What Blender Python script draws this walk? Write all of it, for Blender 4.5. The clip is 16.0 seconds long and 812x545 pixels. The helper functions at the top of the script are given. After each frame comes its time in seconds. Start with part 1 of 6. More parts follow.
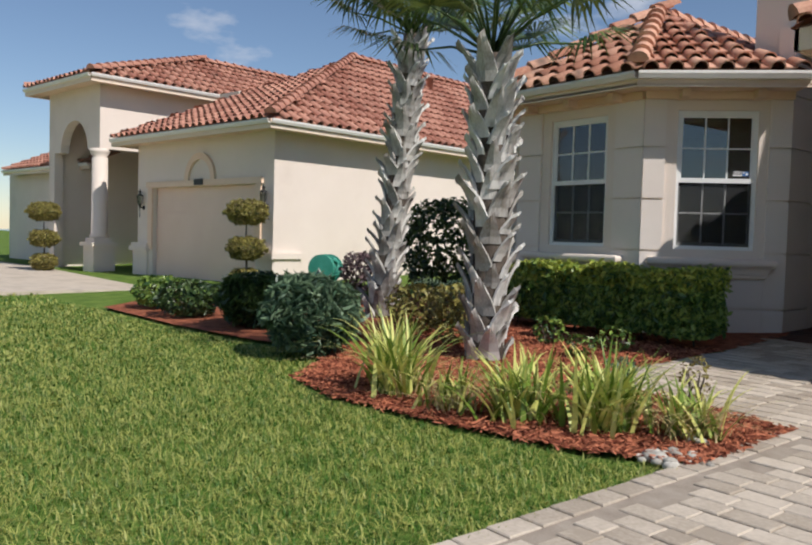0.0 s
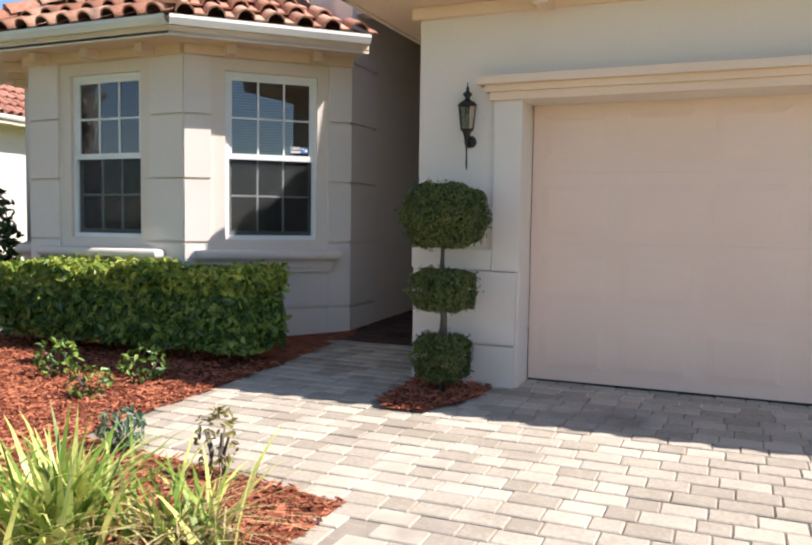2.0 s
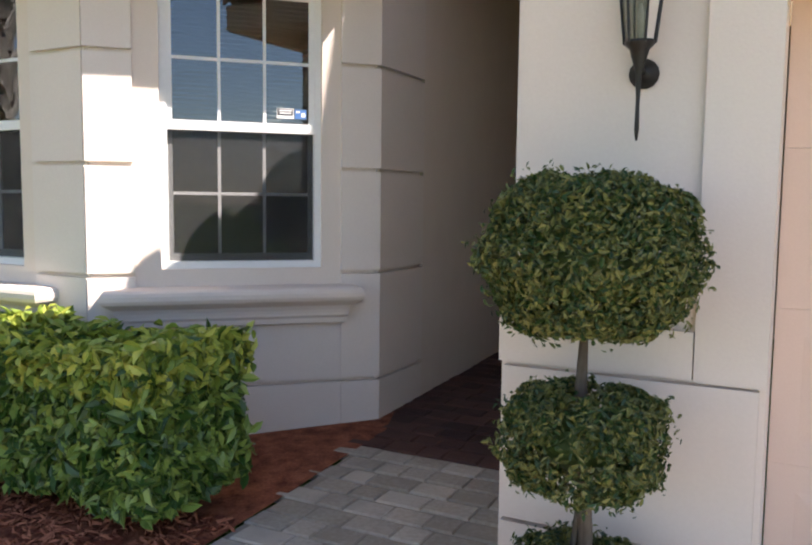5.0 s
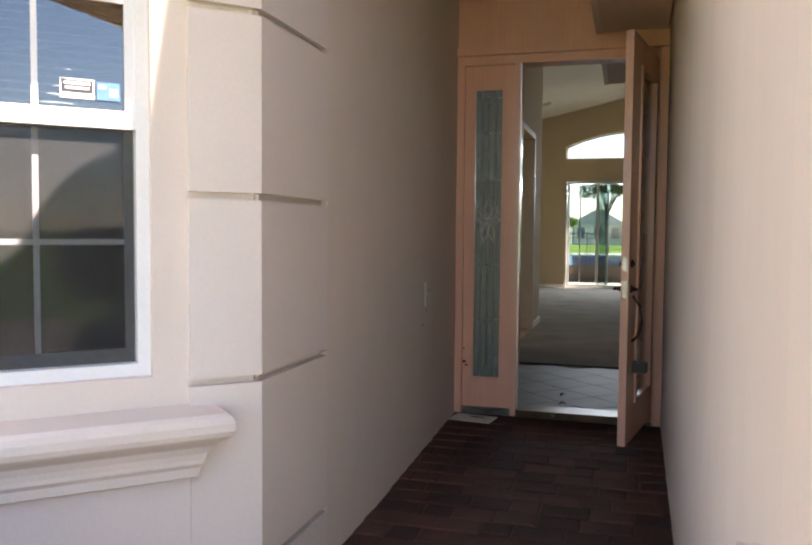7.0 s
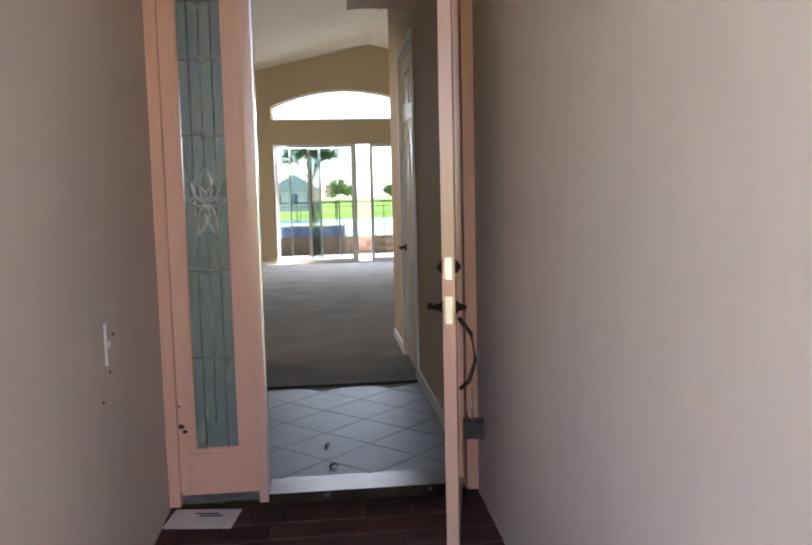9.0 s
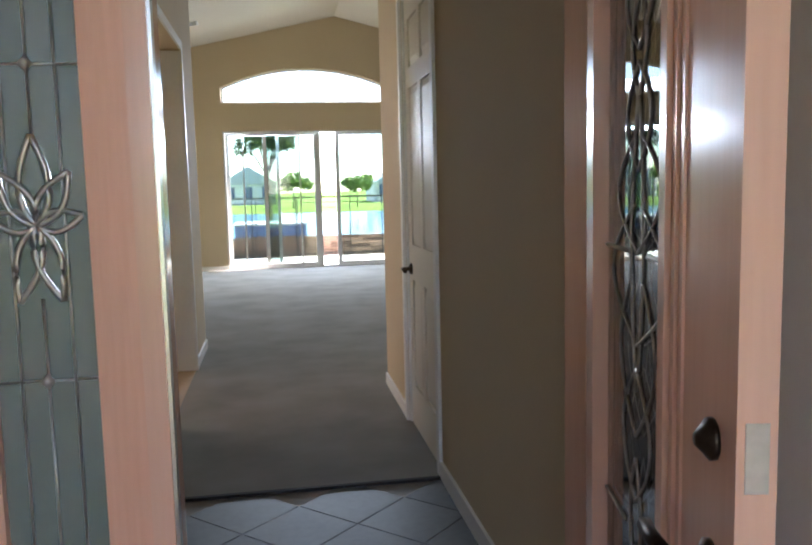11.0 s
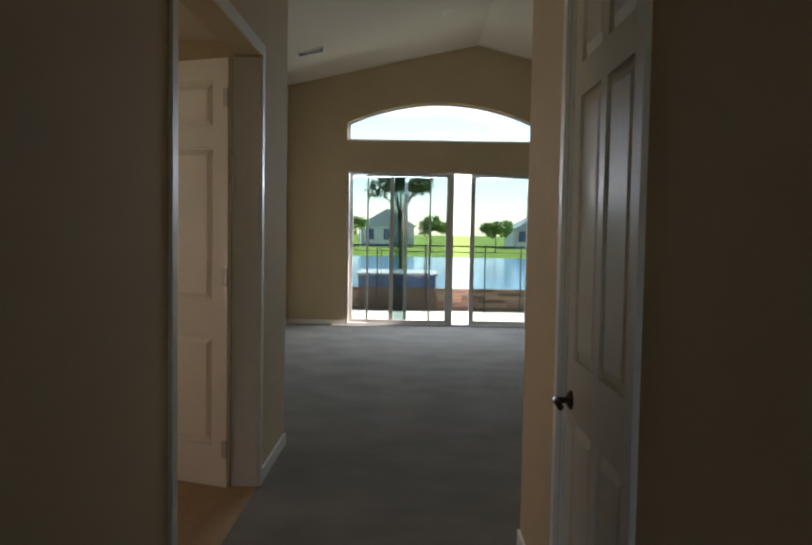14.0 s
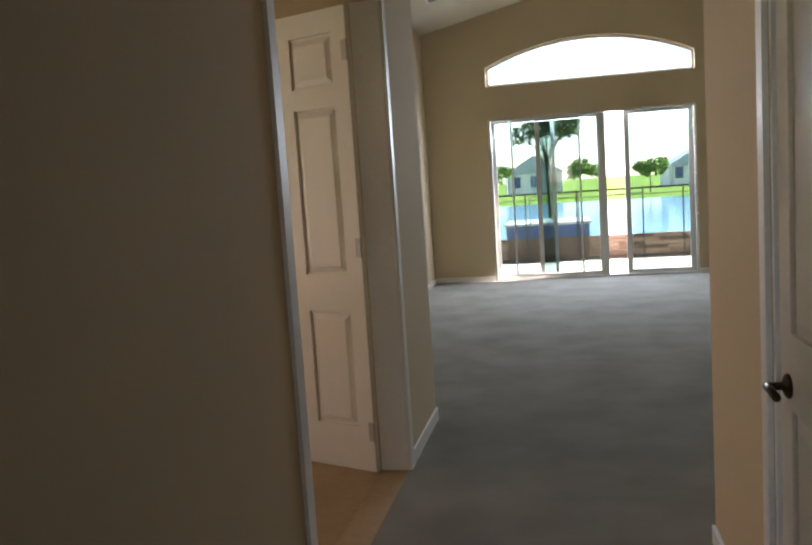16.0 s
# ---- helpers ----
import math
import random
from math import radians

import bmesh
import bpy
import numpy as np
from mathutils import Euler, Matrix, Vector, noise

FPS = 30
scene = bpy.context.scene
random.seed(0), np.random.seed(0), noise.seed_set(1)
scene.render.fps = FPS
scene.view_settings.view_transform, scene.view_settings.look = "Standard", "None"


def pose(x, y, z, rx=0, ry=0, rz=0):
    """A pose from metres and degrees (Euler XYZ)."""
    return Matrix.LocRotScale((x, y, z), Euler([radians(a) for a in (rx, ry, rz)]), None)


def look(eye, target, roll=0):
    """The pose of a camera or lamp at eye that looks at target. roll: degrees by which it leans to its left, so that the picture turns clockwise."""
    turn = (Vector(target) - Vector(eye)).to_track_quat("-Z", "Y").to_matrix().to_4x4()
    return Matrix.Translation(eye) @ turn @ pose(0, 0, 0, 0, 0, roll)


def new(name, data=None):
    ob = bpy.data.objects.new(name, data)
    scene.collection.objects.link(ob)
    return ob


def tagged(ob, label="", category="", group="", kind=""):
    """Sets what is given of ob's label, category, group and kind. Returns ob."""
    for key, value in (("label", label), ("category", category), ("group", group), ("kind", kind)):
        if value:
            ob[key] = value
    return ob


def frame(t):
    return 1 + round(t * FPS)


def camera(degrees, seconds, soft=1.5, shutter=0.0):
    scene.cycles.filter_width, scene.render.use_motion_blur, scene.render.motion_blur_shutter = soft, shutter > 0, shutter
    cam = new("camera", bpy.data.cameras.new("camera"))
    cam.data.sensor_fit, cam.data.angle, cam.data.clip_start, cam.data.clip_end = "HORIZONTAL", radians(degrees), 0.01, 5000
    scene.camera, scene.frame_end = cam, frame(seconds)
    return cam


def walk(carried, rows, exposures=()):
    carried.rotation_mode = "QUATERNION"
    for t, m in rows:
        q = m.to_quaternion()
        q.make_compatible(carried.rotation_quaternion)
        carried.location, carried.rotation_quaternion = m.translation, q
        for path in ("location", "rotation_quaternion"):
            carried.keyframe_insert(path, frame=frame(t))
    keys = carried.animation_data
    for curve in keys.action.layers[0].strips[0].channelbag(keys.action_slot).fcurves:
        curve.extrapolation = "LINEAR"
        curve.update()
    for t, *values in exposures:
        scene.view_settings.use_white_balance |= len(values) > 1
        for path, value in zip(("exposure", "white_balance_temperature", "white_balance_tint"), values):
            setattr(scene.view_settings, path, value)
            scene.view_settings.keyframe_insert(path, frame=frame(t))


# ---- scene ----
cam = camera(55.2, 16.0, 2.2)
EXPOSURES = [(0, -0.1, 6450, 13), (0.5, 0.08, 6400, 12), (1.0, 0.45, 6400, 13), (1.5, 0.7, 6400, 14), (3.0, 0.95, 6450, 15), (3.7, 1.2, 6600, 17), (6.0, 1.95, 7050, 21), (6.5, 2.4, 7250, 23), (7.0, 2.65, 7300, 24), (7.5, 3.05, 7000, 23), (9.0, 3.55, 6750, 27), (11.5, 3.95, 6400, 20), (12.0, 4.5, 6400, 18), (12.5, 4.3, 6400, 19), (13.0, 3.75, 6450, 19), (14.0, 2.3, 6750, 21), (15.0, 2.15, 6750, 21), (16.0, 3.1, 6750, 22)]
PATH = [
    (0, (3.93, -12.205, 0.854), (2.362, -10.967, 0.76), 1.6),
    (0.5, (3.835, -11.676, 0.889), (2.525, -10.168, 0.795), 2.9),
    (1, (3.68, -11.198, 0.993), (2.688, -9.466, 0.866), -0.1),
    (1.5, (3.487, -10.764, 1.056), (2.629, -8.965, 0.893), -1.2),
    (2, (3.263, -10.296, 0.991), (2.478, -8.461, 0.86), 0.8),
    (2.5, (3.126, -9.797, 1.114), (2.396, -7.937, 1.014), -0.7),
    (3, (2.967, -9.187, 1.113), (2.193, -7.347, 0.976), -0.5),
    (3.5, (2.704, -8.688, 1.097), (1.91, -6.858, 0.944), 1.1),
    (3.7, (2.627, -8.48, 1.142), (1.782, -6.674, 0.991), 0.3),
    (5.8, (1.359, -6.601, 1.185), (0.449, -4.829, 1.004), 0.7),
    (6, (1.259, -6.443, 1.174), (0.452, -4.615, 1.084), 0.7),
    (6.2, (1.132, -6.243, 1.232), (0.4, -4.387, 1.086), 1.5),
    (6.5, (0.984, -5.976, 1.211), (0.314, -4.093, 1.125), 1.7),
    (7, (0.743, -5.491, 1.268), (0.194, -3.571, 1.161), 0.5),
    (7.5, (0.545, -5.065, 1.278), (0.273, -3.088, 1.142), 0.2),
    (8, (0.441, -4.519, 1.294), (0.431, -2.529, 1.097), -1.7),
    (8.5, (0.358, -4.031, 1.318), (0.444, -2.042, 1.121), -1.4),
    (9, (0.277, -3.528, 1.35), (0.49, -1.549, 1.153), -1.3),
    (9.2, (0.282, -3.333, 1.335), (0.532, -1.357, 1.158), -1.6),
    (11.3, (0.187, -1.318, 1.395), (0.547, 0.637, 1.171), -1.2),
    (11.5, (0.172, -1.172, 1.4), (0.634, 0.759, 1.165), -1.6),
    (11.6, (0.178, -1.062, 1.412), (0.66, 0.863, 1.162), -1.4),
    (12, (0.222, -0.799, 1.426), (0.664, 1.139, 1.2), -1.9),
    (12.5, (0.324, -0.505, 1.445), (0.649, 1.451, 1.183), -2.0),
    (13, (0.348, -0.166, 1.453), (0.648, 1.796, 1.211), -1.0),
    (13.5, (0.38, 0.113, 1.46), (0.377, 2.106, 1.296), -0.5),
    (14, (0.433, 0.228, 1.482), (0.411, 2.225, 1.379), 1.0),
    (14.5, (0.416, 0.251, 1.478), (0.414, 2.247, 1.355), 0.4),
    (15, (0.405, 0.416, 1.49), (0.304, 2.41, 1.369), -2.3),
    (15.5, (0.44, 0.65, 1.502), (0.139, 2.621, 1.347), -2.0),
    (16, (0.419, 0.704, 1.503), (0.012, 2.65, 1.287), -3.8),
]
walk(cam, [(t, look(eye, target, roll)) for t, eye, target, roll in PATH], EXPOSURES)

# ---- world, sun, exposure ----
SUN_AZ, SUN_EL = radians(7), radians(48)
world = bpy.data.worlds.new("world")
scene.world = world
world.use_nodes = True
wn, wl = world.node_tree.nodes, world.node_tree.links
sky = wn.new("ShaderNodeTexSky")
sky.sky_type, sky.sun_disc = "NISHITA", False
sky.sun_elevation, sky.sun_rotation = SUN_EL, radians(90) - SUN_AZ
sky.air_density, sky.dust_density, sky.ozone_density = 1.0, 0.1, 3.0
tc = wn.new("ShaderNodeTexCoord")
mp = wn.new("ShaderNodeMapping")
mp.inputs["Scale"].default_value = (1.0, 1.0, 2.6)
cn = wn.new("ShaderNodeTexNoise")
cn.inputs["Scale"].default_value, cn.inputs["Detail"].default_value, cn.inputs["Roughness"].default_value = 3.2, 7, 0.55
cr = wn.new("ShaderNodeValToRGB")
cr.color_ramp.elements[0].position, cr.color_ramp.elements[1].position = 0.58, 0.72
cmix = wn.new("ShaderNodeMixRGB")
cmix.inputs[2].default_value = (7.5, 7.8, 8.2, 1)
wl.new(tc.outputs["Generated"], mp.inputs["Vector"])
wl.new(mp.outputs["Vector"], cn.inputs["Vector"])
wl.new(cn.outputs["Fac"], cr.inputs["Fac"])
wl.new(cr.outputs["Color"], cmix.inputs["Fac"])
wl.new(sky.outputs["Color"], cmix.inputs[1])
wl.new(cmix.outputs["Color"], wn["Background"].inputs["Color"])
wn["Background"].inputs["Strength"].default_value = 0.1
sun = new("sun", bpy.data.lights.new("sun", "SUN"))
sun.data.energy, sun.data.angle, sun.data.color = 5.0, radians(0.55), (1.0, 0.96, 0.90)
sun_way = Vector((math.cos(SUN_EL) * math.cos(SUN_AZ), math.cos(SUN_EL) * math.sin(SUN_AZ), math.sin(SUN_EL)))
sun.matrix_world = look(sun_way * 60, (0, 0, 0))

# ---- materials ----
def surface(name, a, b, rough=0.8, scale=4.0, fine=60.0, bump=0.2, depth=0.004, metal=0.0, blend=(0.35, 0.65), stretch=(1, 1, 1), by_object=0.0, by_island=0.0, spec=0.5, stain=None):
    """Two colours mixed by coarse and fine noise, with fine relief."""
    m = bpy.data.materials.new(name)
    m.use_nodes = True
    n, l = m.node_tree.nodes, m.node_tree.links
    p = n["Principled BSDF"]
    p.inputs["Roughness"].default_value, p.inputs["Metallic"].default_value = rough, metal
    p.inputs["Specular IOR Level"].default_value = spec
    g = n.new("ShaderNodeNewGeometry")
    mapping = n.new("ShaderNodeMapping")
    mapping.inputs["Scale"].default_value = stretch
    l.new(g.outputs["Position"], mapping.inputs["Vector"])
    coarse, grain = n.new("ShaderNodeTexNoise"), n.new("ShaderNodeTexNoise")
    coarse.inputs["Scale"].default_value, coarse.inputs["Detail"].default_value = scale, 5
    grain.inputs["Scale"].default_value, grain.inputs["Detail"].default_value = fine, 3
    for t in (coarse, grain):
        l.new(mapping.outputs["Vector"], t.inputs["Vector"])
    mixf = n.new("ShaderNodeMath")
    mixf.operation, mixf.inputs[1].default_value = "MULTIPLY_ADD", 0.35
    l.new(grain.outputs["Fac"], mixf.inputs[0])
    half = n.new("ShaderNodeMath")
    half.operation, half.inputs[1].default_value = "MULTIPLY", 0.65
    l.new(coarse.outputs["Fac"], half.inputs[0])
    l.new(half.outputs[0], mixf.inputs[2])
    value = mixf.outputs[0]
    if by_object or by_island:
        r = n.new("ShaderNodeObjectInfo").outputs["Random"] if by_object else g.outputs["Random Per Island"]
        off = n.new("ShaderNodeMath")
        off.operation, off.inputs[1].default_value, off.inputs[2].default_value = "MULTIPLY_ADD", by_object or by_island, -0.5 * (by_object or by_island)
        l.new(r, off.inputs[0])
        add = n.new("ShaderNodeMath")
        l.new(value, add.inputs[0])
        l.new(off.outputs[0], add.inputs[1])
        value = add.outputs[0]
    ramp = n.new("ShaderNodeValToRGB")
    ramp.color_ramp.elements[0].position, ramp.color_ramp.elements[1].position = blend
    ramp.color_ramp.elements[0].color, ramp.color_ramp.elements[1].color = (*a, 1), (*b, 1)
    l.new(value, ramp.inputs["Fac"])
    colour = ramp.outputs["Color"]
    if stain:
        tint, size, low, high = stain
        sn = n.new("ShaderNodeTexNoise")
        sn.inputs["Scale"].default_value, sn.inputs["Detail"].default_value = size, 6
        l.new(mapping.outputs["Vector"], sn.inputs["Vector"])
        sr = n.new("ShaderNodeMapRange")
        sr.inputs["From Min"].default_value, sr.inputs["From Max"].default_value = low, high
        l.new(sn.outputs["Fac"], sr.inputs["Value"])
        sm = n.new("ShaderNodeMixRGB")
        sm.inputs[2].default_value = (*tint, 1)
        l.new(sr.outputs["Result"], sm.inputs["Fac"])
        l.new(colour, sm.inputs[1])
        colour = sm.outputs["Color"]
    l.new(colour, p.inputs["Base Color"])
    if bump:
        bn = n.new("ShaderNodeBump")
        bn.inputs["Strength"].default_value, bn.inputs["Distance"].default_value = bump, depth
        l.new(mixf.outputs[0], bn.inputs["Height"])
        l.new(bn.outputs["Normal"], p.inputs["Normal"])
    return m


def leafy(name, a, b, by=0.5, rough=0.5, through_light=0.25):
    """Leaf: two greens varied leaf by leaf, letting some light through."""
    m = surface(name, a, b, rough, 6, 40, 0.1, 0.002, by_island=by)
    n, l = m.node_tree.nodes, m.node_tree.links
    p = n["Principled BSDF"]
    tr = n.new("ShaderNodeBsdfTranslucent")
    ms = n.new("ShaderNodeMixShader")
    ms.inputs["Fac"].default_value = through_light
    l.new(p.inputs["Base Color"].links[0].from_socket, tr.inputs["Color"])
    l.new(p.outputs["BSDF"], ms.inputs[1])
    l.new(tr.outputs["BSDF"], ms.inputs[2])
    l.new(ms.outputs["Shader"], n["Material Output"].inputs["Surface"])
    return m


def glazing(name, tint=(1, 1, 1), rough=0.0, ior=1.5, relief=0.0):
    """Thin pane: clear, with a mirror gloss by Fresnel."""
    m = bpy.data.materials.new(name)
    m.use_nodes = True
    n, l = m.node_tree.nodes, m.node_tree.links
    n.remove(n["Principled BSDF"])
    clear, gloss, mixer, fr = n.new("ShaderNodeBsdfTransparent"), n.new("ShaderNodeBsdfGlossy"), n.new("ShaderNodeMixShader"), n.new("ShaderNodeFresnel")
    clear.inputs["Color"].default_value = (*tint, 1)
    gloss.inputs["Roughness"].default_value = rough
    fr.inputs["IOR"].default_value = ior
    if relief:
        tex, bn = n.new("ShaderNodeTexNoise"), n.new("ShaderNodeBump")
        tex.inputs["Scale"].default_value = 45
        bn.inputs["Strength"].default_value, bn.inputs["Distance"].default_value = relief, 0.01
        l.new(tex.outputs["Fac"], bn.inputs["Height"])
        l.new(bn.outputs["Normal"], gloss.inputs["Normal"])
    l.new(fr.outputs["Fac"], mixer.inputs["Fac"])
    l.new(clear.outputs["BSDF"], mixer.inputs[1])
    l.new(gloss.outputs["BSDF"], mixer.inputs[2])
    l.new(mixer.outputs["Shader"], n["Material Output"].inputs["Surface"])
    return m


M = {}
M["stucco"] = surface("stucco", (0.71, 0.615, 0.53), (0.77, 0.675, 0.59), 0.9, 1.3, 90, 0.5, 0.004, blend=(0.3, 0.7), stain=((0.62, 0.52, 0.44), 0.9, 0.6, 0.9), spec=0.25)
M["stucco_trowel"] = surface("trowelled_stucco", (0.71, 0.615, 0.53), (0.77, 0.675, 0.59), 0.9, 7, 60, 0.45, 0.007, blend=(0.2, 0.8), stretch=(1, 1, 0.45), stain=((0.64, 0.53, 0.45), 0.9, 0.6, 0.9), spec=0.25)
M["trim"] = surface("trim_paint", (0.74, 0.55, 0.40), (0.80, 0.61, 0.46), 0.7, 1.6, 70, 0.25, 0.003, spec=0.3)
M["quoin"] = surface("quoin_paint", (0.72, 0.64, 0.57), (0.78, 0.70, 0.63), 0.85, 1.3, 90, 0.4, 0.004, spec=0.3)
M["salmon"] = surface("salmon_paint", (0.70, 0.36, 0.235), (0.82, 0.475, 0.335), 0.42, 1.2, 22, 0.25, 0.002, stretch=(4, 4, 0.25), blend=(0.3, 0.7))
M["salmon_gloss"] = surface("salmon_gloss_paint", (0.72, 0.42, 0.30), (0.80, 0.49, 0.36), 0.2, 1.2, 22, 0.15, 0.001, stretch=(4, 4, 0.25))
M["lead"] = surface("lead_came", (0.36, 0.35, 0.32), (0.50, 0.48, 0.44), 0.3, 8, 90, 0.1, 0.001, metal=0.7)
M["garage"] = surface("garage_paint", (0.76, 0.555, 0.435), (0.81, 0.605, 0.485), 0.5, 1.2, 160, 0.15, 0.002)
M["white"] = surface("white_paint", (0.76, 0.76, 0.74), (0.83, 0.83, 0.81), 0.45, 3, 50, 0.08, 0.002)
M["screen_grey"] = surface("grey_metal", (0.30, 0.31, 0.30), (0.37, 0.38, 0.37), 0.5, 3, 50, 0.05, 0.001)
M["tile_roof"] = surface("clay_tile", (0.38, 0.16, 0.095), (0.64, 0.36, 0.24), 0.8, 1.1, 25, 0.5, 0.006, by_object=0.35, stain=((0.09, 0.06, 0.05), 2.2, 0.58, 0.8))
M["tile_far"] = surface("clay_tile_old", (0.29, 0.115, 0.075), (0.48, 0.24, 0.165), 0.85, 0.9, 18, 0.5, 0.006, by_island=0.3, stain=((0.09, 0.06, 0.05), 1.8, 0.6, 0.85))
M["frame_grey"] = surface("frame_paint", (0.46, 0.45, 0.42), (0.54, 0.53, 0.50), 0.5, 3, 50, 0.05, 0.001)
M["fascia"] = surface("fascia_paint", (0.72, 0.575, 0.44), (0.78, 0.635, 0.50), 0.6, 2, 60, 0.1, 0.002)
M["gutter"] = surface("gutter_paint", (0.78, 0.74, 0.68), (0.84, 0.80, 0.74), 0.45, 2, 60, 0.1, 0.002)
M["paver"] = surface("paver", (0.34, 0.285, 0.22), (0.55, 0.475, 0.38), 0.85, 1.6, 45, 0.6, 0.006, by_object=0.3, stain=((0.17, 0.14, 0.115), 1.6, 0.56, 0.9), spec=0.25)
M["paver_rest"] = surface("paver_far", (0.34, 0.285, 0.22), (0.55, 0.475, 0.38), 0.85, 1.6, 45, 0.6, 0.006, by_island=0.3, stain=((0.17, 0.14, 0.115), 1.6, 0.56, 0.9), spec=0.25)
# red passage pavers, the passage's shade painted into their dark colour
M["paver_red_shaded"] = surface("paver_red_shaded", (0.055, 0.027, 0.022), (0.105, 0.05, 0.038), 0.85, 2.5, 45, 0.6, 0.006, by_island=0.4, stain=((0.05, 0.035, 0.03), 2.2, 0.55, 0.8), spec=0.25)
M["sand"] = surface("joint_sand", (0.26, 0.215, 0.17), (0.36, 0.31, 0.25), 1.0, 8, 120, 0.6, 0.004, spec=0.1)
M["mulch"] = surface("mulch", (0.13, 0.036, 0.02), (0.38, 0.135, 0.07), 0.95, 10, 70, 1.0, 0.02, spec=0.15)
M["chip"] = surface("mulch_chip", (0.15, 0.04, 0.022), (0.50, 0.18, 0.095), 0.9, 6, 80, 0.5, 0.004, by_island=0.6, spec=0.15)
M["soil"] = surface("lawn_ground", (0.065, 0.125, 0.02), (0.15, 0.215, 0.045), 1.0, 3, 60, 1.0, 0.02, spec=0.1)
M["blade"] = leafy("grass_blade", (0.08, 0.19, 0.02), (0.50, 0.50, 0.14), 0.7, 0.5, 0.35)
M["liriope"] = leafy("striped_blade", (0.17, 0.27, 0.035), (0.68, 0.68, 0.20), 0.9, 0.45, 0.25)
M["liriope_dry"] = leafy("dry_blade", (0.30, 0.22, 0.09), (0.62, 0.50, 0.24), 0.9, 0.55, 0.2)
M["hedge"] = leafy("hedge_leaf", (0.04, 0.10, 0.016), (0.25, 0.35, 0.07), 0.9, 0.35, 0.2)
M["hedge_tip"] = leafy("hedge_tip", (0.20, 0.28, 0.04), (0.46, 0.50, 0.09), 0.8, 0.4, 0.25)
M["topiary"] = leafy("topiary_leaf", (0.03, 0.07, 0.015), (0.20, 0.20, 0.055), 0.9, 0.38, 0.2)
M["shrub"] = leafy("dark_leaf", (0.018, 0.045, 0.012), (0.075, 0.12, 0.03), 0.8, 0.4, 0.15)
M["cycad"] = leafy("blue_leaf", (0.05, 0.10, 0.055), (0.17, 0.25, 0.14), 0.7, 0.45, 0.15)
M["dry_shrub"] = leafy("bronze_leaf", (0.15, 0.12, 0.03), (0.34, 0.30, 0.08), 0.8, 0.5, 0.15)
M["purple"] = leafy("purple_leaf", (0.06, 0.035, 0.04), (0.16, 0.10, 0.10), 0.8, 0.5, 0.1)
M["frond"] = leafy("palm_leaf", (0.04, 0.085, 0.02), (0.15, 0.20, 0.05), 0.7, 0.4, 0.2)
M["boot"] = surface("palm_boot", (0.28, 0.26, 0.23), (0.62, 0.60, 0.55), 0.9, 5, 60, 0.8, 0.008, by_object=0.4, by_island=0.0, stretch=(1, 1, 0.35), stain=((0.10, 0.08, 0.06), 6, 0.55, 0.75))
M["trunk"] = surface("palm_fibre", (0.045, 0.034, 0.025), (0.14, 0.11, 0.085), 1.0, 9, 90, 1.0, 0.01, stretch=(1, 1, 0.3))
M["bark"] = surface("bark", (0.06, 0.045, 0.032), (0.16, 0.125, 0.095), 0.95, 10, 90, 0.8, 0.005, stretch=(1, 1, 0.3))
M["iron"] = surface("black_iron", (0.012, 0.011, 0.011), (0.03, 0.027, 0.025), 0.45, 6, 90, 0.2, 0.001, metal=0.4)
M["bronze"] = surface("dark_bronze", (0.035, 0.024, 0.016), (0.09, 0.065, 0.045), 0.35, 6, 90, 0.1, 0.001, metal=0.9)
M["steel"] = surface("steel", (0.45, 0.44, 0.42), (0.58, 0.57, 0.55), 0.3, 6, 90, 0.05, 0.001, metal=1.0)
M["rubber"] = surface("dark_gap", (0.015, 0.015, 0.015), (0.03, 0.03, 0.03), 0.9, 6, 90, 0.1, 0.001)
M["green_plastic"] = surface("green_plastic", (0.03, 0.25, 0.17), (0.06, 0.34, 0.25), 0.4, 6, 60, 0.05, 0.001)
M["beige_plastic"] = surface("beige_plastic", (0.50, 0.47, 0.40), (0.58, 0.55, 0.48), 0.5, 6, 60, 0.05, 0.001)
M["rock"] = surface("pale_rock", (0.28, 0.26, 0.22), (0.58, 0.55, 0.48), 0.9, 8, 60, 0.7, 0.01, by_object=0.3)
M["inwall"] = surface("beige_wall", (0.56, 0.45, 0.295), (0.60, 0.485, 0.325), 0.85, 0.8, 120, 0.25, 0.002, spec=0.3)
M["inceil"] = surface("ceiling_paint", (0.66, 0.60, 0.50), (0.70, 0.64, 0.54), 0.9, 0.8, 120, 0.4, 0.003, spec=0.2)
M["door"] = surface("door_paint", (0.74, 0.70, 0.62), (0.78, 0.74, 0.66), 0.38, 1.5, 70, 0.1, 0.001)
M["carpet"] = surface("carpet", (0.215, 0.20, 0.175), (0.30, 0.28, 0.25), 1.0, 2.2, 260, 0.9, 0.006, spec=0.05)
M["floor_tile"] = surface("floor_tile", (0.10, 0.11, 0.108), (0.14, 0.155, 0.15), 0.55, 2.4, 30, 0.1, 0.001, by_object=0.15, spec=0.3)
M["grout"] = surface("grout", (0.25, 0.23, 0.20), (0.31, 0.29, 0.25), 0.9, 8, 90, 0.3, 0.002)
M["wood_floor"] = surface("tan_floor", (0.34, 0.22, 0.11), (0.44, 0.30, 0.16), 0.5, 3, 40, 0.1, 0.001)
M["patio"] = surface("patio", (0.60, 0.55, 0.47), (0.72, 0.67, 0.58), 0.85, 2, 40, 0.3, 0.003)
M["ledge"] = surface("ledge_stone", (0.09, 0.055, 0.04), (0.25, 0.165, 0.12), 0.9, 4, 40, 0.6, 0.008, by_object=0.6)
